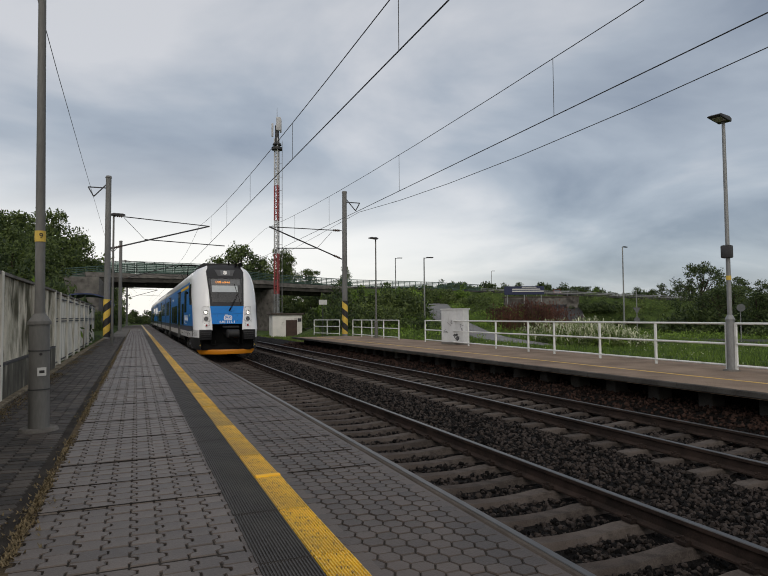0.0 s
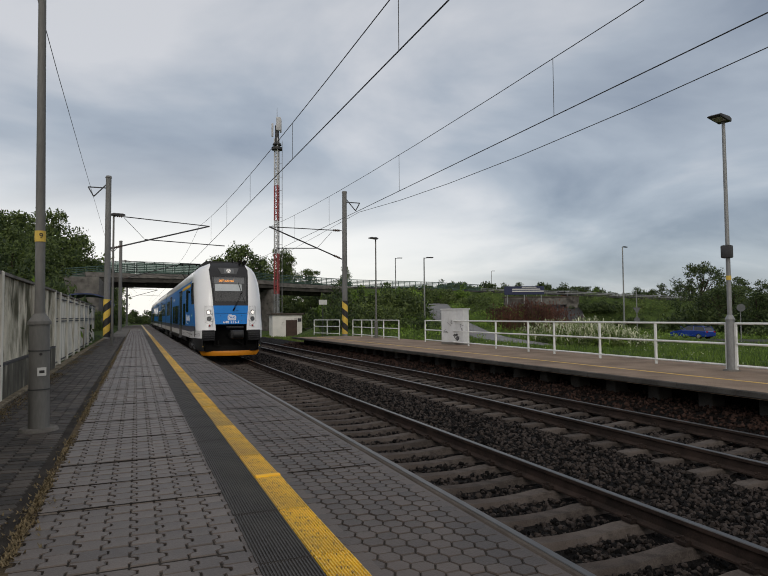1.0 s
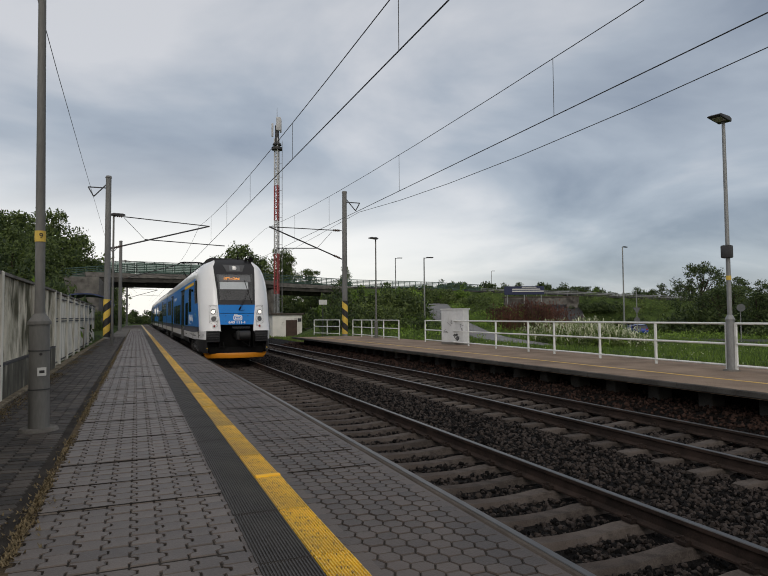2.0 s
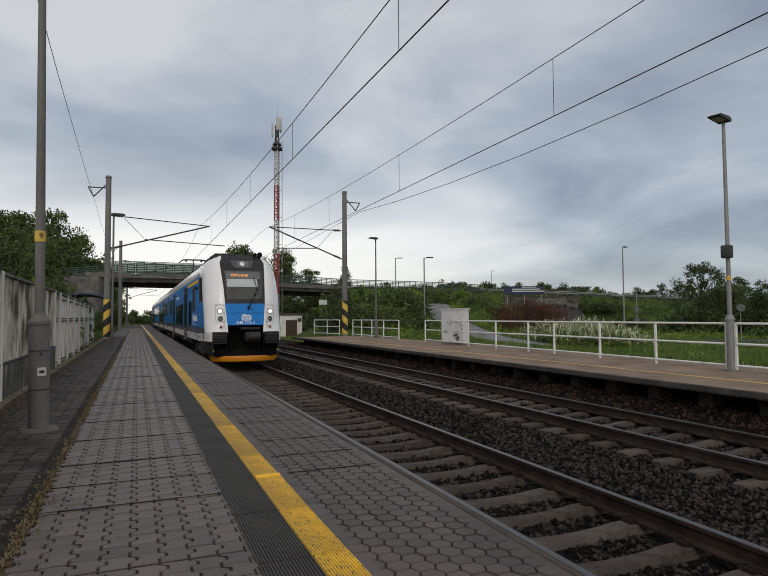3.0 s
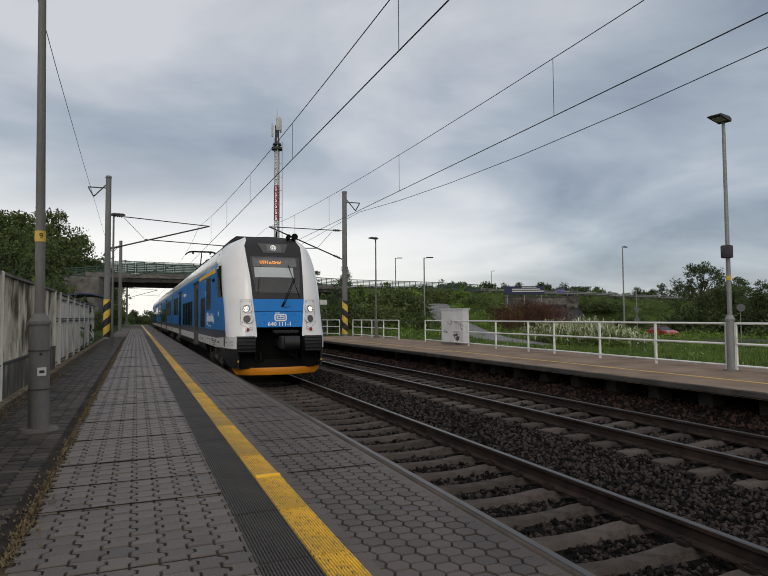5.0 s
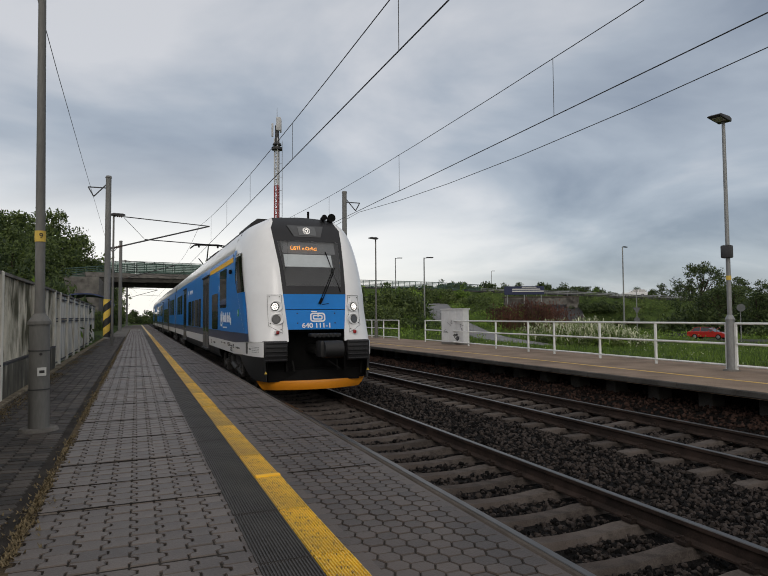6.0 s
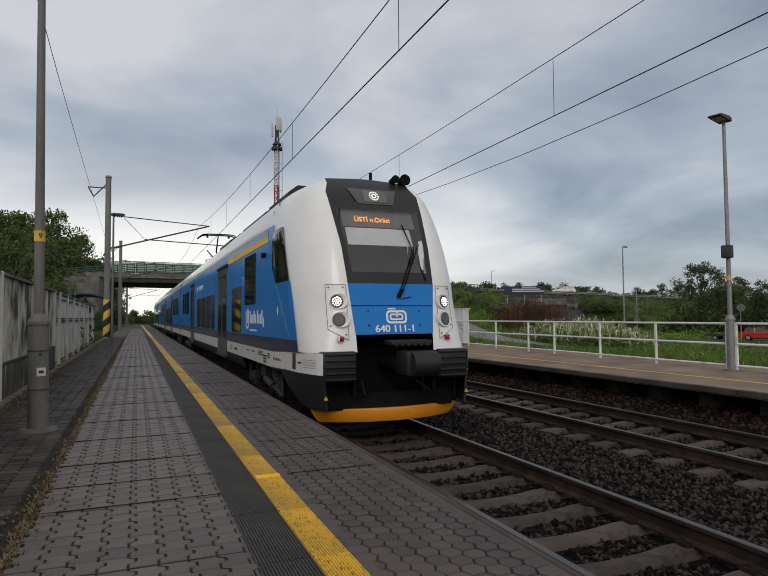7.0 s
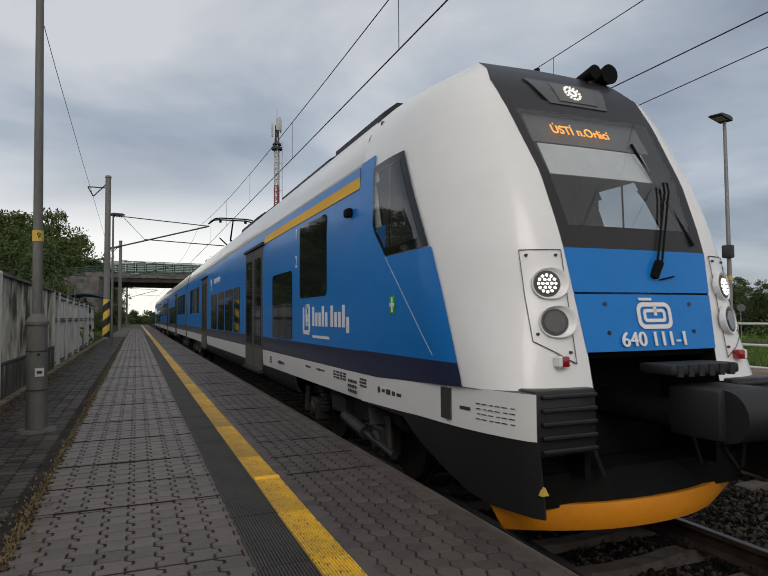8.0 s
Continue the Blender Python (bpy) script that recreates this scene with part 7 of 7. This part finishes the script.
    # bank between the mast and the footpath
    for i, (x, y, h, w) in enumerate([(18.6, 73, 3.4, 2.8), (21.0, 72.5, 4.3, 3.2), (23.8, 71, 4.4, 3.4), (21, 62, 3.6, 3.0), (24, 57.5, 3.8, 3.2), (26.0, 60, 4.2, 3.2), (28.5, 64.5, 3.6, 3.0), (19.0, 57, 2.9, 2.6), (21.8, 53.0, 2.6, 2.5), (23.8, 50.5, 1.9, 2.0), (27.5, 72, 3.8, 3.2), (31, 78, 4.0, 3.2), (26, 80, 4.3, 3.6), (23.5, 82, 4.6, 3.4), (33, 86, 3.6, 3.0), (28.5, 86, 4.2, 3.6)]):
        plant("bush", bushes, i, x, y, h, w, "dense green bush on the bank beside the footpath", "bush", "bushes on the bank", bn)
    for i, (x, y, h, w) in enumerate([(40.5, 76, 2.9, 2.8), (43, 78, 3.6, 2.8), (38.8, 83, 3.4, 2.6), (46, 80, 2.4, 2.6), (42, 70, 2.2, 2.6), (45, 67, 1.9, 2.4), (39.5, 63, 1.5, 2.0), (41, 58, 1.4, 2.0), (48, 74, 2.2, 2.6), (52, 80, 2.4, 2.8), (37.5, 56, 1.1, 1.6), (50, 88, 3.2, 3.0), (44.5, 86, 4.2, 3.0), (56, 90, 2.6, 3.0), (47, 92, 3.0, 3.0)]):
        plant("bush", bushes, 2 * i, x, y, h, w, "low light green shrub on the grassy bank", "bush", "shrubs on the bank", bn)
    # dark trees and hedge beyond the side road
    for i, (x, y, top, w) in enumerate([(63.8, 53.6, 7.6, 7.5), (67, 51, 5.8, 8), (62, 48, 4.8, 7), (58.5, 47.0, 4.2, 6.0), (60, 43, 4.4, 7), (63, 38, 4.5, 7.5), (58, 36.5, 3.9, 6), (66, 33, 4.8, 8), (62, 30, 4.3, 7), (70, 45, 5.6, 9), (69, 55, 5.0, 7), (66, 26, 5, 8), (57.5, 42, 3.6, 5.5)]):
        x, y, top, w = 1.2 * x, 1.2 * y, 1.21 + 1.2 * (top - 1.21), 1.2 * w
        plant("tree", dark, i, x, y, top + 1.4, w, "dense dark green tree beyond the side road", "tree", "trees by the side road", tn)
    for i, (x, y, h, w) in enumerate([(67, 58, 4.6, 4), (70.5, 54, 5.0, 4.5), (69, 49, 4.8, 4.2), (71, 44.5, 4.8, 4.5), (73, 40, 5, 4.6), (68.5, 36, 4.2, 4), (74, 34, 5, 4.6), (72, 29, 4.6, 4.4), (72, 58, 4.2, 4.0), (66.5, 45, 3.6, 3.8), (67.5, 41, 3.8, 3.8)]):
        plant("bush", shade, i, x, y, h, w, "dark green hedge bush beyond the side road", "bush", "hedge by the side road", bn)
    # skyline row on the far side of the upper road
    rr = random.Random(21)
    for i in range(15):
        t = i / 14
        x, y = 76 + 36 * t + rr.uniform(-1, 1), 112 - 26 * t + rr.uniform(-2, 3)
        top = 7.4 - 1.4 * t + rr.choice((-0.8, 0, 0, 0.5, 1.4))
        plant("tree", slim if i % 3 else dark, i, x, y, top - float(ground_z(x, y)), rr.uniform(6, 9), "small dark tree on the skyline beyond the upper road", "tree", "skyline trees", tn)
    for i in range(34):
        t = i / 33
        x, y = 58 + 54 * t, 121 - 36 * t
        plant("bush", shade if i % 3 else bushes, i, x, y, rr.uniform(3.4, 4.8), rr.uniform(3.4, 4.6), "dark bush on the skyline beyond the upper road", "bush", "skyline bushes", bn)
    for i in range(18):
        plant("bush", shade, i, -34 + 4.6 * i, 250 + 9 * (i % 3), rr.uniform(5.0, 7.5), rr.uniform(4.5, 7), "distant dark bush at the end of the line", "bush", "bushes at the end of the line", bn)
    # grey bushes on the embankment over the underpass
    for i, (x, y, h, w) in enumerate([(76.5, 88.5, 3.0, 3), (79.5, 87, 2.4, 3), (74, 84, 1.6, 3), (80, 82, 1.4, 3), (69, 80, 1.5, 3)]):
        plant("bush", bushes, 2 * i + 1, x, y, h, w, "greyish bush beside the underpass", "bush", "bushes at the underpass", bn)
    # pale flowering shrubs with long drooping leaves
    rng = np.random.default_rng(31)

    def drooping(seed, n):
        g = np.random.default_rng(seed)
        verts, faces = [], []
        for k in range(n):
            a, u = g.uniform(0, 6.28), g.random() ** 0.5
            x, y, z = u * math.cos(a), u * math.sin(a), g.uniform(0.25, 0.98) * (1 - 0.35 * u * u)
            b, l, w = g.uniform(0, 6.28), g.uniform(0.16, 0.34), g.uniform(0.016, 0.034)
            dx, dy = math.cos(b), math.sin(b)
            i = len(verts)
            for s, dz in ((0, 0), (0.35, 0.07), (0.7, 0.04), (1.0, -0.10)):
                ww = w * (1 - s * 0.8)
                for q in (-1, 1):
                    verts.append((x + dx * l * s - dy * ww * q, y + dy * l * s + dx * ww * q, z + dz * 1.4))
            faces += [(i + 2 * j, i + 2 * j + 1, i + 2 * j + 3, i + 2 * j + 2) for j in range(3)]
        me = bpy.data.meshes.new("flower_sprays")
        me.from_pydata(verts, [], faces)
        me.materials.append(M["leaf_pale"])
        return me

    sprays = [drooping(s, 120) for s in (1, 2, 3)]
    under = [bush_kind(41, M["leaf_light"], 30, 50, 0.06), bush_kind(42, M["leaf"], 30, 50, 0.06)]
    for i, (x, y, h, w) in enumerate([(31.4, 43.2, 1.2, 1.1), (31.8, 41.2, 1.5, 1.4), (32.0, 39.4, 1.75, 1.5), (32.6, 38.2, 1.95, 1.4), (33.4, 37.6, 1.7, 1.4), (34.2, 37.4, 1.6, 1.4), (35.1, 37.2, 1.5, 1.3), (36.1, 37.0, 1.25, 1.3), (37.1, 36.8, 1.0, 1.1), (33.8, 39.6, 1.8, 1.4)]):
        t = plant("flowering_shrub", under, i, x, y, h * 0.95, w * 0.95, "pale flowering shrub with long drooping leaves", "shrub", "flowering shrubs", ("woody_base", "foliage"))
        ob = new("flower_sprays", sprays[i % 3])
        ob.parent = t
        ob.matrix_basis = Matrix.Diagonal((w * 1.08, w * 1.08, h * 1.32, 1))
        tagged(ob, "cream drooping sprays")
    # red brown dry stalks
    verts, faces = [], []
    for k in range(520):
        t = rng.random()
        x, y = 33.4 + 5.6 * t + rng.normal(0, 0.3), 52.0 - 3.4 * t + rng.normal(0, 0.9)
        z0 = float(ground_z(x, y))
        top = 2.5 - abs(t - 0.5) * 1.4 + rng.normal(0, 0.2)
        for j in range(9):
            u = rng.uniform(0.35, 1.0)
            zc = z0 + (top - z0) * u
            a, l = rng.uniform(0, 6.28), rng.uniform(0.06, 0.16)
            i = len(verts)
            verts += [(x, y, zc), (x + l * math.cos(a), y + l * math.sin(a), zc + 0.10), (x + 0.5 * l * math.cos(a), y + 0.5 * l * math.sin(a), zc + 0.2)]
            faces.append((i, i + 1, i + 2))
        i = len(verts)
        verts += [(x - 0.015, y, z0), (x + 0.015, y, z0), (x + rng.normal(0, 0.1), y, top)]
        faces.append((i, i + 1, i + 2))
    me = bpy.data.meshes.new("dry_stalks")
    me.from_pydata(verts, [], faces)
    me.materials.append(M["dry"])
    tagged(new("dry_stalks", me), "patch of red brown dry seed stalks", "plants", kind="stuff")

    # grass blades over the meadow
    def blades(name, n, xr, yr, hr, material, label, keep=None, bias=1.0):
        x, y = rng.uniform(*xr, n), yr[0] + (yr[1] - yr[0]) * rng.random(n) ** bias
        if keep is not None:
            k = keep(x, y)
            x, y = x[k], y[k]
        n = len(x)
        patch = 0.65 + 0.35 * np.sin(x * 0.9 + 1.7 * np.sin(y * 0.6)) * np.sin(y * 0.7 + 1)
        z = ground_z(x, y)
        h = rng.uniform(*hr, n) * patch
        a = rng.uniform(0, 6.28, n)
        w = rng.uniform(0.012, 0.035, n)
        lean = rng.normal(0, 0.35, (n, 2)) * h[:, None]
        p0 = np.stack([x - w * np.cos(a), y - w * np.sin(a), z - 0.03], -1)
        p1 = np.stack([x + w * np.cos(a), y + w * np.sin(a), z - 0.03], -1)
        p2 = np.stack([x + lean[:, 0], y + lean[:, 1], z + h], -1)
        me = bpy.data.meshes.new(name)
        me.from_pydata(np.stack([p0, p1, p2], 1).reshape(-1, 3).tolist(), [], np.arange(3 * n).reshape(-1, 3).tolist())
        me.materials.append(material)
        tagged(new(name, me), label, "grass", kind="stuff")

    def off_roads(x, y):
        d = np.min(np.hypot(x[:, None] - PATH_FINE[:, 0], y[:, None] - PATH_FINE[:, 1]), 1)
        e = np.min(np.hypot(x[:, None] - ROAD2_FINE[:, 0], y[:, None] - ROAD2_FINE[:, 1]), 1)
        return (d > 2.1) & (e > 3.0)

    blades("meadow_grass", 70000, (13.5, 50), (7, 62), (0.12, 0.5), M["grass"], "long green meadow grass", off_roads, 1.2)
    blades("bank_grass", 26000, (40, 100), (28, 92), (0.2, 0.7), M["grass"], "long green grass on the road embankment", off_roads)
    blades("verge_grass", 9000, (11.2, 14.2), (38, 70), (0.1, 0.4), M["grass"], "green and yellow grass beside the tracks", None)
    blades("verge_weeds", 4000, (10.6, 14.2), (42, 68), (0.08, 0.35), M["weeds"], "dry yellow weeds beside the tracks", None)
    blades("fence_weeds", 3500, (12.0, 13.6), (4, 30), (0.03, 0.16), M["weeds"], "dry weeds at the foot of the white railing", lambda x, y: (x > fence_x(y) + 0.05) & (np.sin(y * 2.3) > -0.3))
    n = 2600
    x, y = rng.uniform(19, 66, n), rng.uniform(42, 96, n)
    k = off_roads(x, y) & (road_near(x, y)[0] > 5)
    x, y = x[k], y[k]
    tall = 0.25 + 0.35 * rng.random(len(x)) * (0.5 + 0.5 * np.sin(x * 0.8) * np.sin(y * 0.6))
    me = leaves("bank_weeds", rng, np.stack([x, y, ground_z(x, y) + tall * 0.5], -1), 0.35 + tall, 26, 0.11, M["leaf_light"], 0.8)
    tagged(new("bank_weeds", me), "rank green weeds covering the bank", "plants", kind="stuff")
    n = 5200
    x, y = rng.uniform(58, 104, n), rng.uniform(44, 104, n)
    far = road_near(x, y)[0]
    k = off_roads(x, y) & (far > 4.6) & (far < 17)
    x, y = x[k], y[k]
    tall = 0.2 + 0.45 * rng.random(len(x)) * (0.5 + 0.5 * np.sin(x * 0.6) * np.sin(y * 0.45))
    me = leaves("embankment_weeds", rng, np.stack([x, y, ground_z(x, y) + tall * 0.4], -1), 0.4 + tall, 20, 0.15, M["leaf"], 0.8)
    tagged(new("embankment_weeds", me), "rank green weeds covering the road embankment", "plants", kind="stuff")
    # yellow and white dots of meadow flowers
    n = 700
    x, y = rng.uniform(14, 40, n), rng.uniform(10, 50, n)
    k = off_roads(x, y) & (np.sin(x * 0.7) * np.sin(y * 0.5) > 0.1)
    x, y = x[k], y[k]
    z = ground_z(x, y) + rng.uniform(0.3, 0.55, len(x))
    s = 0.035
    v = np.stack([np.stack([x - s, y, z], -1), np.stack([x, y - s, z + s], -1), np.stack([x + s, y, z], -1), np.stack([x, y + s, z + s], -1)], 1)
    me = bpy.data.meshes.new("meadow_flowers")
    me.from_pydata(v.reshape(-1, 3).tolist(), [], np.arange(4 * len(x)).reshape(-1, 4).tolist())
    me.materials.append(M["leaf_pale"])
    tagged(new("meadow_flowers", me), "scattered pale meadow flowers", "flowers", kind="stuff")


# ---- cars ----
def car(name, paint, label, estate, trailer=False, size=1.0):
    c = thing(name, pose(0, 0, 0), label, "car" if not trailer else "trailer")
    if trailer:
        bm = bmesh.new()
        box(bm, 0, 0, 0.52, 2.6, 1.5, 0.1)
        for y in (-0.72, 0.72):
            box(bm, 0, y, 0.64, 2.6, 0.05, 0.2)
        rod(bm, (1.3, 0, 0.5), (2.3, 0, 0.48), 0.04, None, 8)
        part("bed", bm, M["dark_steel"], c)
        spots = [(0, 0.8), (0, -0.8)]
        rad = 0.28
    else:
        lower = [(-2.2, 0.32), (-2.28, 0.55), (-2.24, 0.82), (-2.1, 0.93), (-1.0, 0.97), (0.9, 0.95), (1.75, 0.86), (2.15, 0.72), (2.25, 0.5), (2.2, 0.3)]
        bm = bmesh.new()
        rows = []
        for y, k in ((-0.86, 0.94), (-0.84, 1.0), (-0.5, 1.015), (0.5, 1.015), (0.84, 1.0), (0.86, 0.94)):
            rows.append([(x * (0.985 if abs(y) > 0.85 else 1), y, 0.3 + (z - 0.3) * k) for x, z in lower])
        grid_faces(bm, [r + [r[0]] for r in rows])
        for row in (rows[0], rows[-1]):
            bm.faces.new([bm.verts.new(q) for q in row])
        part("body", bm, M[paint], c, smooth=35)
        back = -2.12 if estate else -1.75
        top = [(back, 0.93), (back + 0.32, 1.36), (-0.9, 1.46), (0.1, 1.44), (0.95, 0.96)]
        bm = bmesh.new()
        rows = [[(x, s * (0.80 if z < 1.0 else 0.66), z) for x, z in top] for s in (-1, 1)]
        grid_faces(bm, rows)
        for row in rows:
            bm.faces.new([bm.verts.new(q) for q in row])
        part("glasshouse", bm, M["car_glass"], c, "dark car windows", smooth=0)
        bm = bmesh.new()
        prism(bm, [(back + 0.30, 1.36), (-0.9, 1.455), (0.12, 1.44), (0.14, 1.47), (-0.9, 1.495), (back + 0.24, 1.40)], "y", -0.67, 0.67)
        for s in (-1, 1):
            for x0, x1 in ((back, back + 0.32), (-0.72, -0.72), (0.12, 0.97)):
                rod(bm, (x0, s * 0.81, 0.94), (x1 if x1 != x0 else x0, s * 0.67, 1.42), 0.035, None, 6)
            rod(bm, (-0.72, s * 0.81, 0.94), (-0.70, s * 0.67, 1.44), 0.04, None, 6)
        part("roof", bm, M[paint], c)
        for s in (-1, 1):
            bm = bmesh.new()
            box(bm, 2.15, s * 0.62, 0.70, 0.12, 0.34, 0.13)
            bevel(bm, 0.03, 1)
            part("headlight", bm, M["alloy"], c)
            bm = bmesh.new()
            box(bm, -2.22, s * 0.66, 0.82, 0.08, 0.26, 0.16)
            part("tail_light", bm, M["t_red"], c)
            bm = bmesh.new()
            box(bm, 0.75, s * 0.92, 1.0, 0.12, 0.14, 0.1)
            part("wing_mirror", bm, M[paint], c)
        bm = bmesh.new()
        box(bm, 2.24, 0, 0.45, 0.06, 1.3, 0.18)
        box(bm, 0, 0, 0.30, 3.9, 1.6, 0.12)
        part("lower_trim", bm, M["t_black"], c)
        spots = [(1.38, 0.78), (1.38, -0.78), (-1.35, 0.78), (-1.35, -0.78)]
        rad = 0.32
    for x, y in spots:
        bm = bmesh.new()
        rod(bm, (0, -0.1, 0), (0, 0.1, 0), rad, None, 20)
        w = part("wheel", bm, M["rubber"], c, "black tyre")
        w.matrix_basis = pose(x, y, rad)
        bm = bmesh.new()
        s = 1 if y > 0 else -1
        rod(bm, (0, s * 0.09, 0), (0, s * 0.115, 0), rad * 0.66, rad * 0.6, 12)
        for k in range(5):
            a = k * 1.2566
            rod(bm, (0, s * 0.118, 0), (rad * 0.55 * math.cos(a), s * 0.118, rad * 0.55 * math.sin(a)), 0.03, None, 5)
        part("rim", bm, M["alloy"], w, "grey wheel rim")
        CAR_WHEELS.append((w, c, x * size, y * size, rad * size))
    for ob in c.children_recursive:
        ob.data.transform(Matrix.Scale(size, 4))
        ob.matrix_basis.translation = ob.matrix_basis.translation * size
    return c


def lane_point(fine, s):
    d = np.concatenate([[0], np.cumsum(np.hypot(np.diff(fine[:, 0]), np.diff(fine[:, 1])))])
    s = min(max(s, 0.0), d[-1])
    x, y = np.interp(s, d, fine[:, 0]), np.interp(s, d, fine[:, 1])
    x2, y2 = np.interp(s + 0.8, d, fine[:, 0]), np.interp(s + 0.8, d, fine[:, 1])
    x1, y1 = np.interp(s - 0.8, d, fine[:, 0]), np.interp(s - 0.8, d, fine[:, 1])
    return float(x), float(y), math.degrees(math.atan2(y2 - y1, x2 - x1))


def drive(c, fine, table, back, lift, lane=0.0):
    """Rows along a lane: seconds to distance."""
    ts = np.arange(0, 8.01, 0.25)
    ss = np.interp(ts, [a for a, _ in table], [b for _, b in table])
    k = np.array([0.25, 0.5, 0.25])
    sm = np.convolve(np.concatenate([[2 * ss[0] - ss[1]], ss, [2 * ss[-1] - ss[-2]]]), k, "valid")
    rows = []
    for t, s in zip(ts, sm):
        x, y, a = lane_point(fine, s)
        d = math.hypot(x, y)
        x, y = x - lane * x / d, y - lane * y / d
        rows.append((float(t), pose(x, y, lift(x, y), 0, 0, a + (180 if back else 0))))
    walk(c, rows)
    for w, owner, wx, wy, rad in CAR_WHEELS:
        if owner is not c:
            continue
        rr, turn = [], 0.0
        for n in range(161):
            t = n / 20
            s = float(np.interp(t, ts, sm))
            rr.append((t, pose(wx, wy, rad, 0, math.degrees((s - sm[0]) / rad * (-1 if back else 1)), 0)))
        walk(w, rr)


def fine_line(pts, n=24):
    """A smooth line through points."""
    out = []
    p = [np.array(q[:2], float) for q in pts]
    p = [2 * p[0] - p[1]] + p + [2 * p[-1] - p[-2]]
    for i in range(1, len(p) - 2):
        for t in np.linspace(0, 1, n, endpoint=False):
            a, b, c, d = p[i - 1:i + 3]
            out.append(0.5 * (2 * b + (c - a) * t + (2 * a - 5 * b + 4 * c - d) * t * t + (3 * b - a - 3 * c + d) * t ** 3))
    out.append(p[-2])
    return np.array(out)


CAR_WHEELS = []
ROAD2_FINE = fine_line(ROAD2)
PATH_FINE = fine_line(PATH, 12)
ROAD_FINE = fine_line(ROAD)
bridge()
guard_rails()
radio_tower()
hut()
overhead_line()
furniture()
plants()
blue_car = car("estate_car", "car_blue", "blue estate car driving on the side road", True, size=0.92)
red_car = car("hatchback_car", "car_red", "red hatchback car driving on the side road", False, size=0.84)
trailer = car("car_trailer", "dark_steel", "low flat car trailer towed behind the red car", False, True, 0.84)
white_car = car("estate_car", "car_white", "white estate car driving on the upper road", True)


def near_s(fine, x, y):
    d = np.concatenate([[0], np.cumsum(np.hypot(np.diff(fine[:, 0]), np.diff(fine[:, 1])))])
    return float(d[np.argmin(np.hypot(fine[:, 0] - x, fine[:, 1] - y))])


def move_cars():
    low = lambda x, y: float(ground_z(x, y)) + 0.06
    s = lambda x, y: near_s(ROAD2_FINE, 1.2 * x, 1.2 * y)
    drive(blue_car, ROAD2_FINE, [(0, s(48.3, 30.8)), (0.5, s(45.4, 34.8)), (1.0, s(44.5, 38.4)), (1.5, s(45.2, 42.8)), (2.0, s(47.0, 47.0)), (3.0, s(52.5, 60)), (4.5, s(62, 77)), (5.5, s(68, 87)), (8.0, s(68, 87) + 0.01)], False, low)
    red = [(0, s(67, 85)), (1.5, s(60, 74)), (3.0, s(51, 57)), (4.0, s(47.4, 48.3)), (4.6, s(45.4, 44.0)), (5.8, s(44.7, 37.9)), (6.0, s(44.9, 37.0)), (6.5, s(45.4, 35.2)), (6.8, s(45.9, 34.3)), (7.0, s(46.3, 33.5)), (7.4, s(47.6, 31.6)), (8.0, s(50.4, 27.8))]
    drive(red_car, ROAD2_FINE, red, True, low)
    drive(trailer, ROAD2_FINE, [(t, v + 3.9) for t, v in red], True, low)
    u = lambda x, y: near_s(ROAD_FINE, x, y)
    high = lambda x, y: float(road_near(np.array(x), np.array(y))[1]) + 0.02
    s0, s1 = u(91.4, 88.6), u(84.4, 94.7)
    v = (s1 - s0) / 0.7
    drive(white_car, ROAD_FINE, [(0, s0 - 5.8 * v), (8.0, s0 + 2.2 * v)], True, high, 1.7)


paving()


def motions():
    """All that moves: the train with its wheels, and the cars on the two roads."""
    ts = [a for a, _ in TRAIN_Y]
    ys = [b for _, b in TRAIN_Y]
    coeff = np.polyfit(ts, ys, 5)
    rows = [(t, pose(TRACK_A, float(np.polyval(coeff, t)), RAIL)) for t in np.arange(0, 8.01, 0.5)]
    walk(train, rows)
    y0 = float(np.polyval(coeff, 0))
    for w, yw in TRAIN_WHEELS:
        rows = []
        for k in range(81):
            t = k / 10
            rows.append((t, pose(0, yw, 0.42, math.degrees((y0 - float(np.polyval(coeff, t))) / 0.42))))
        walk(w, rows)
    move_cars()


motions()
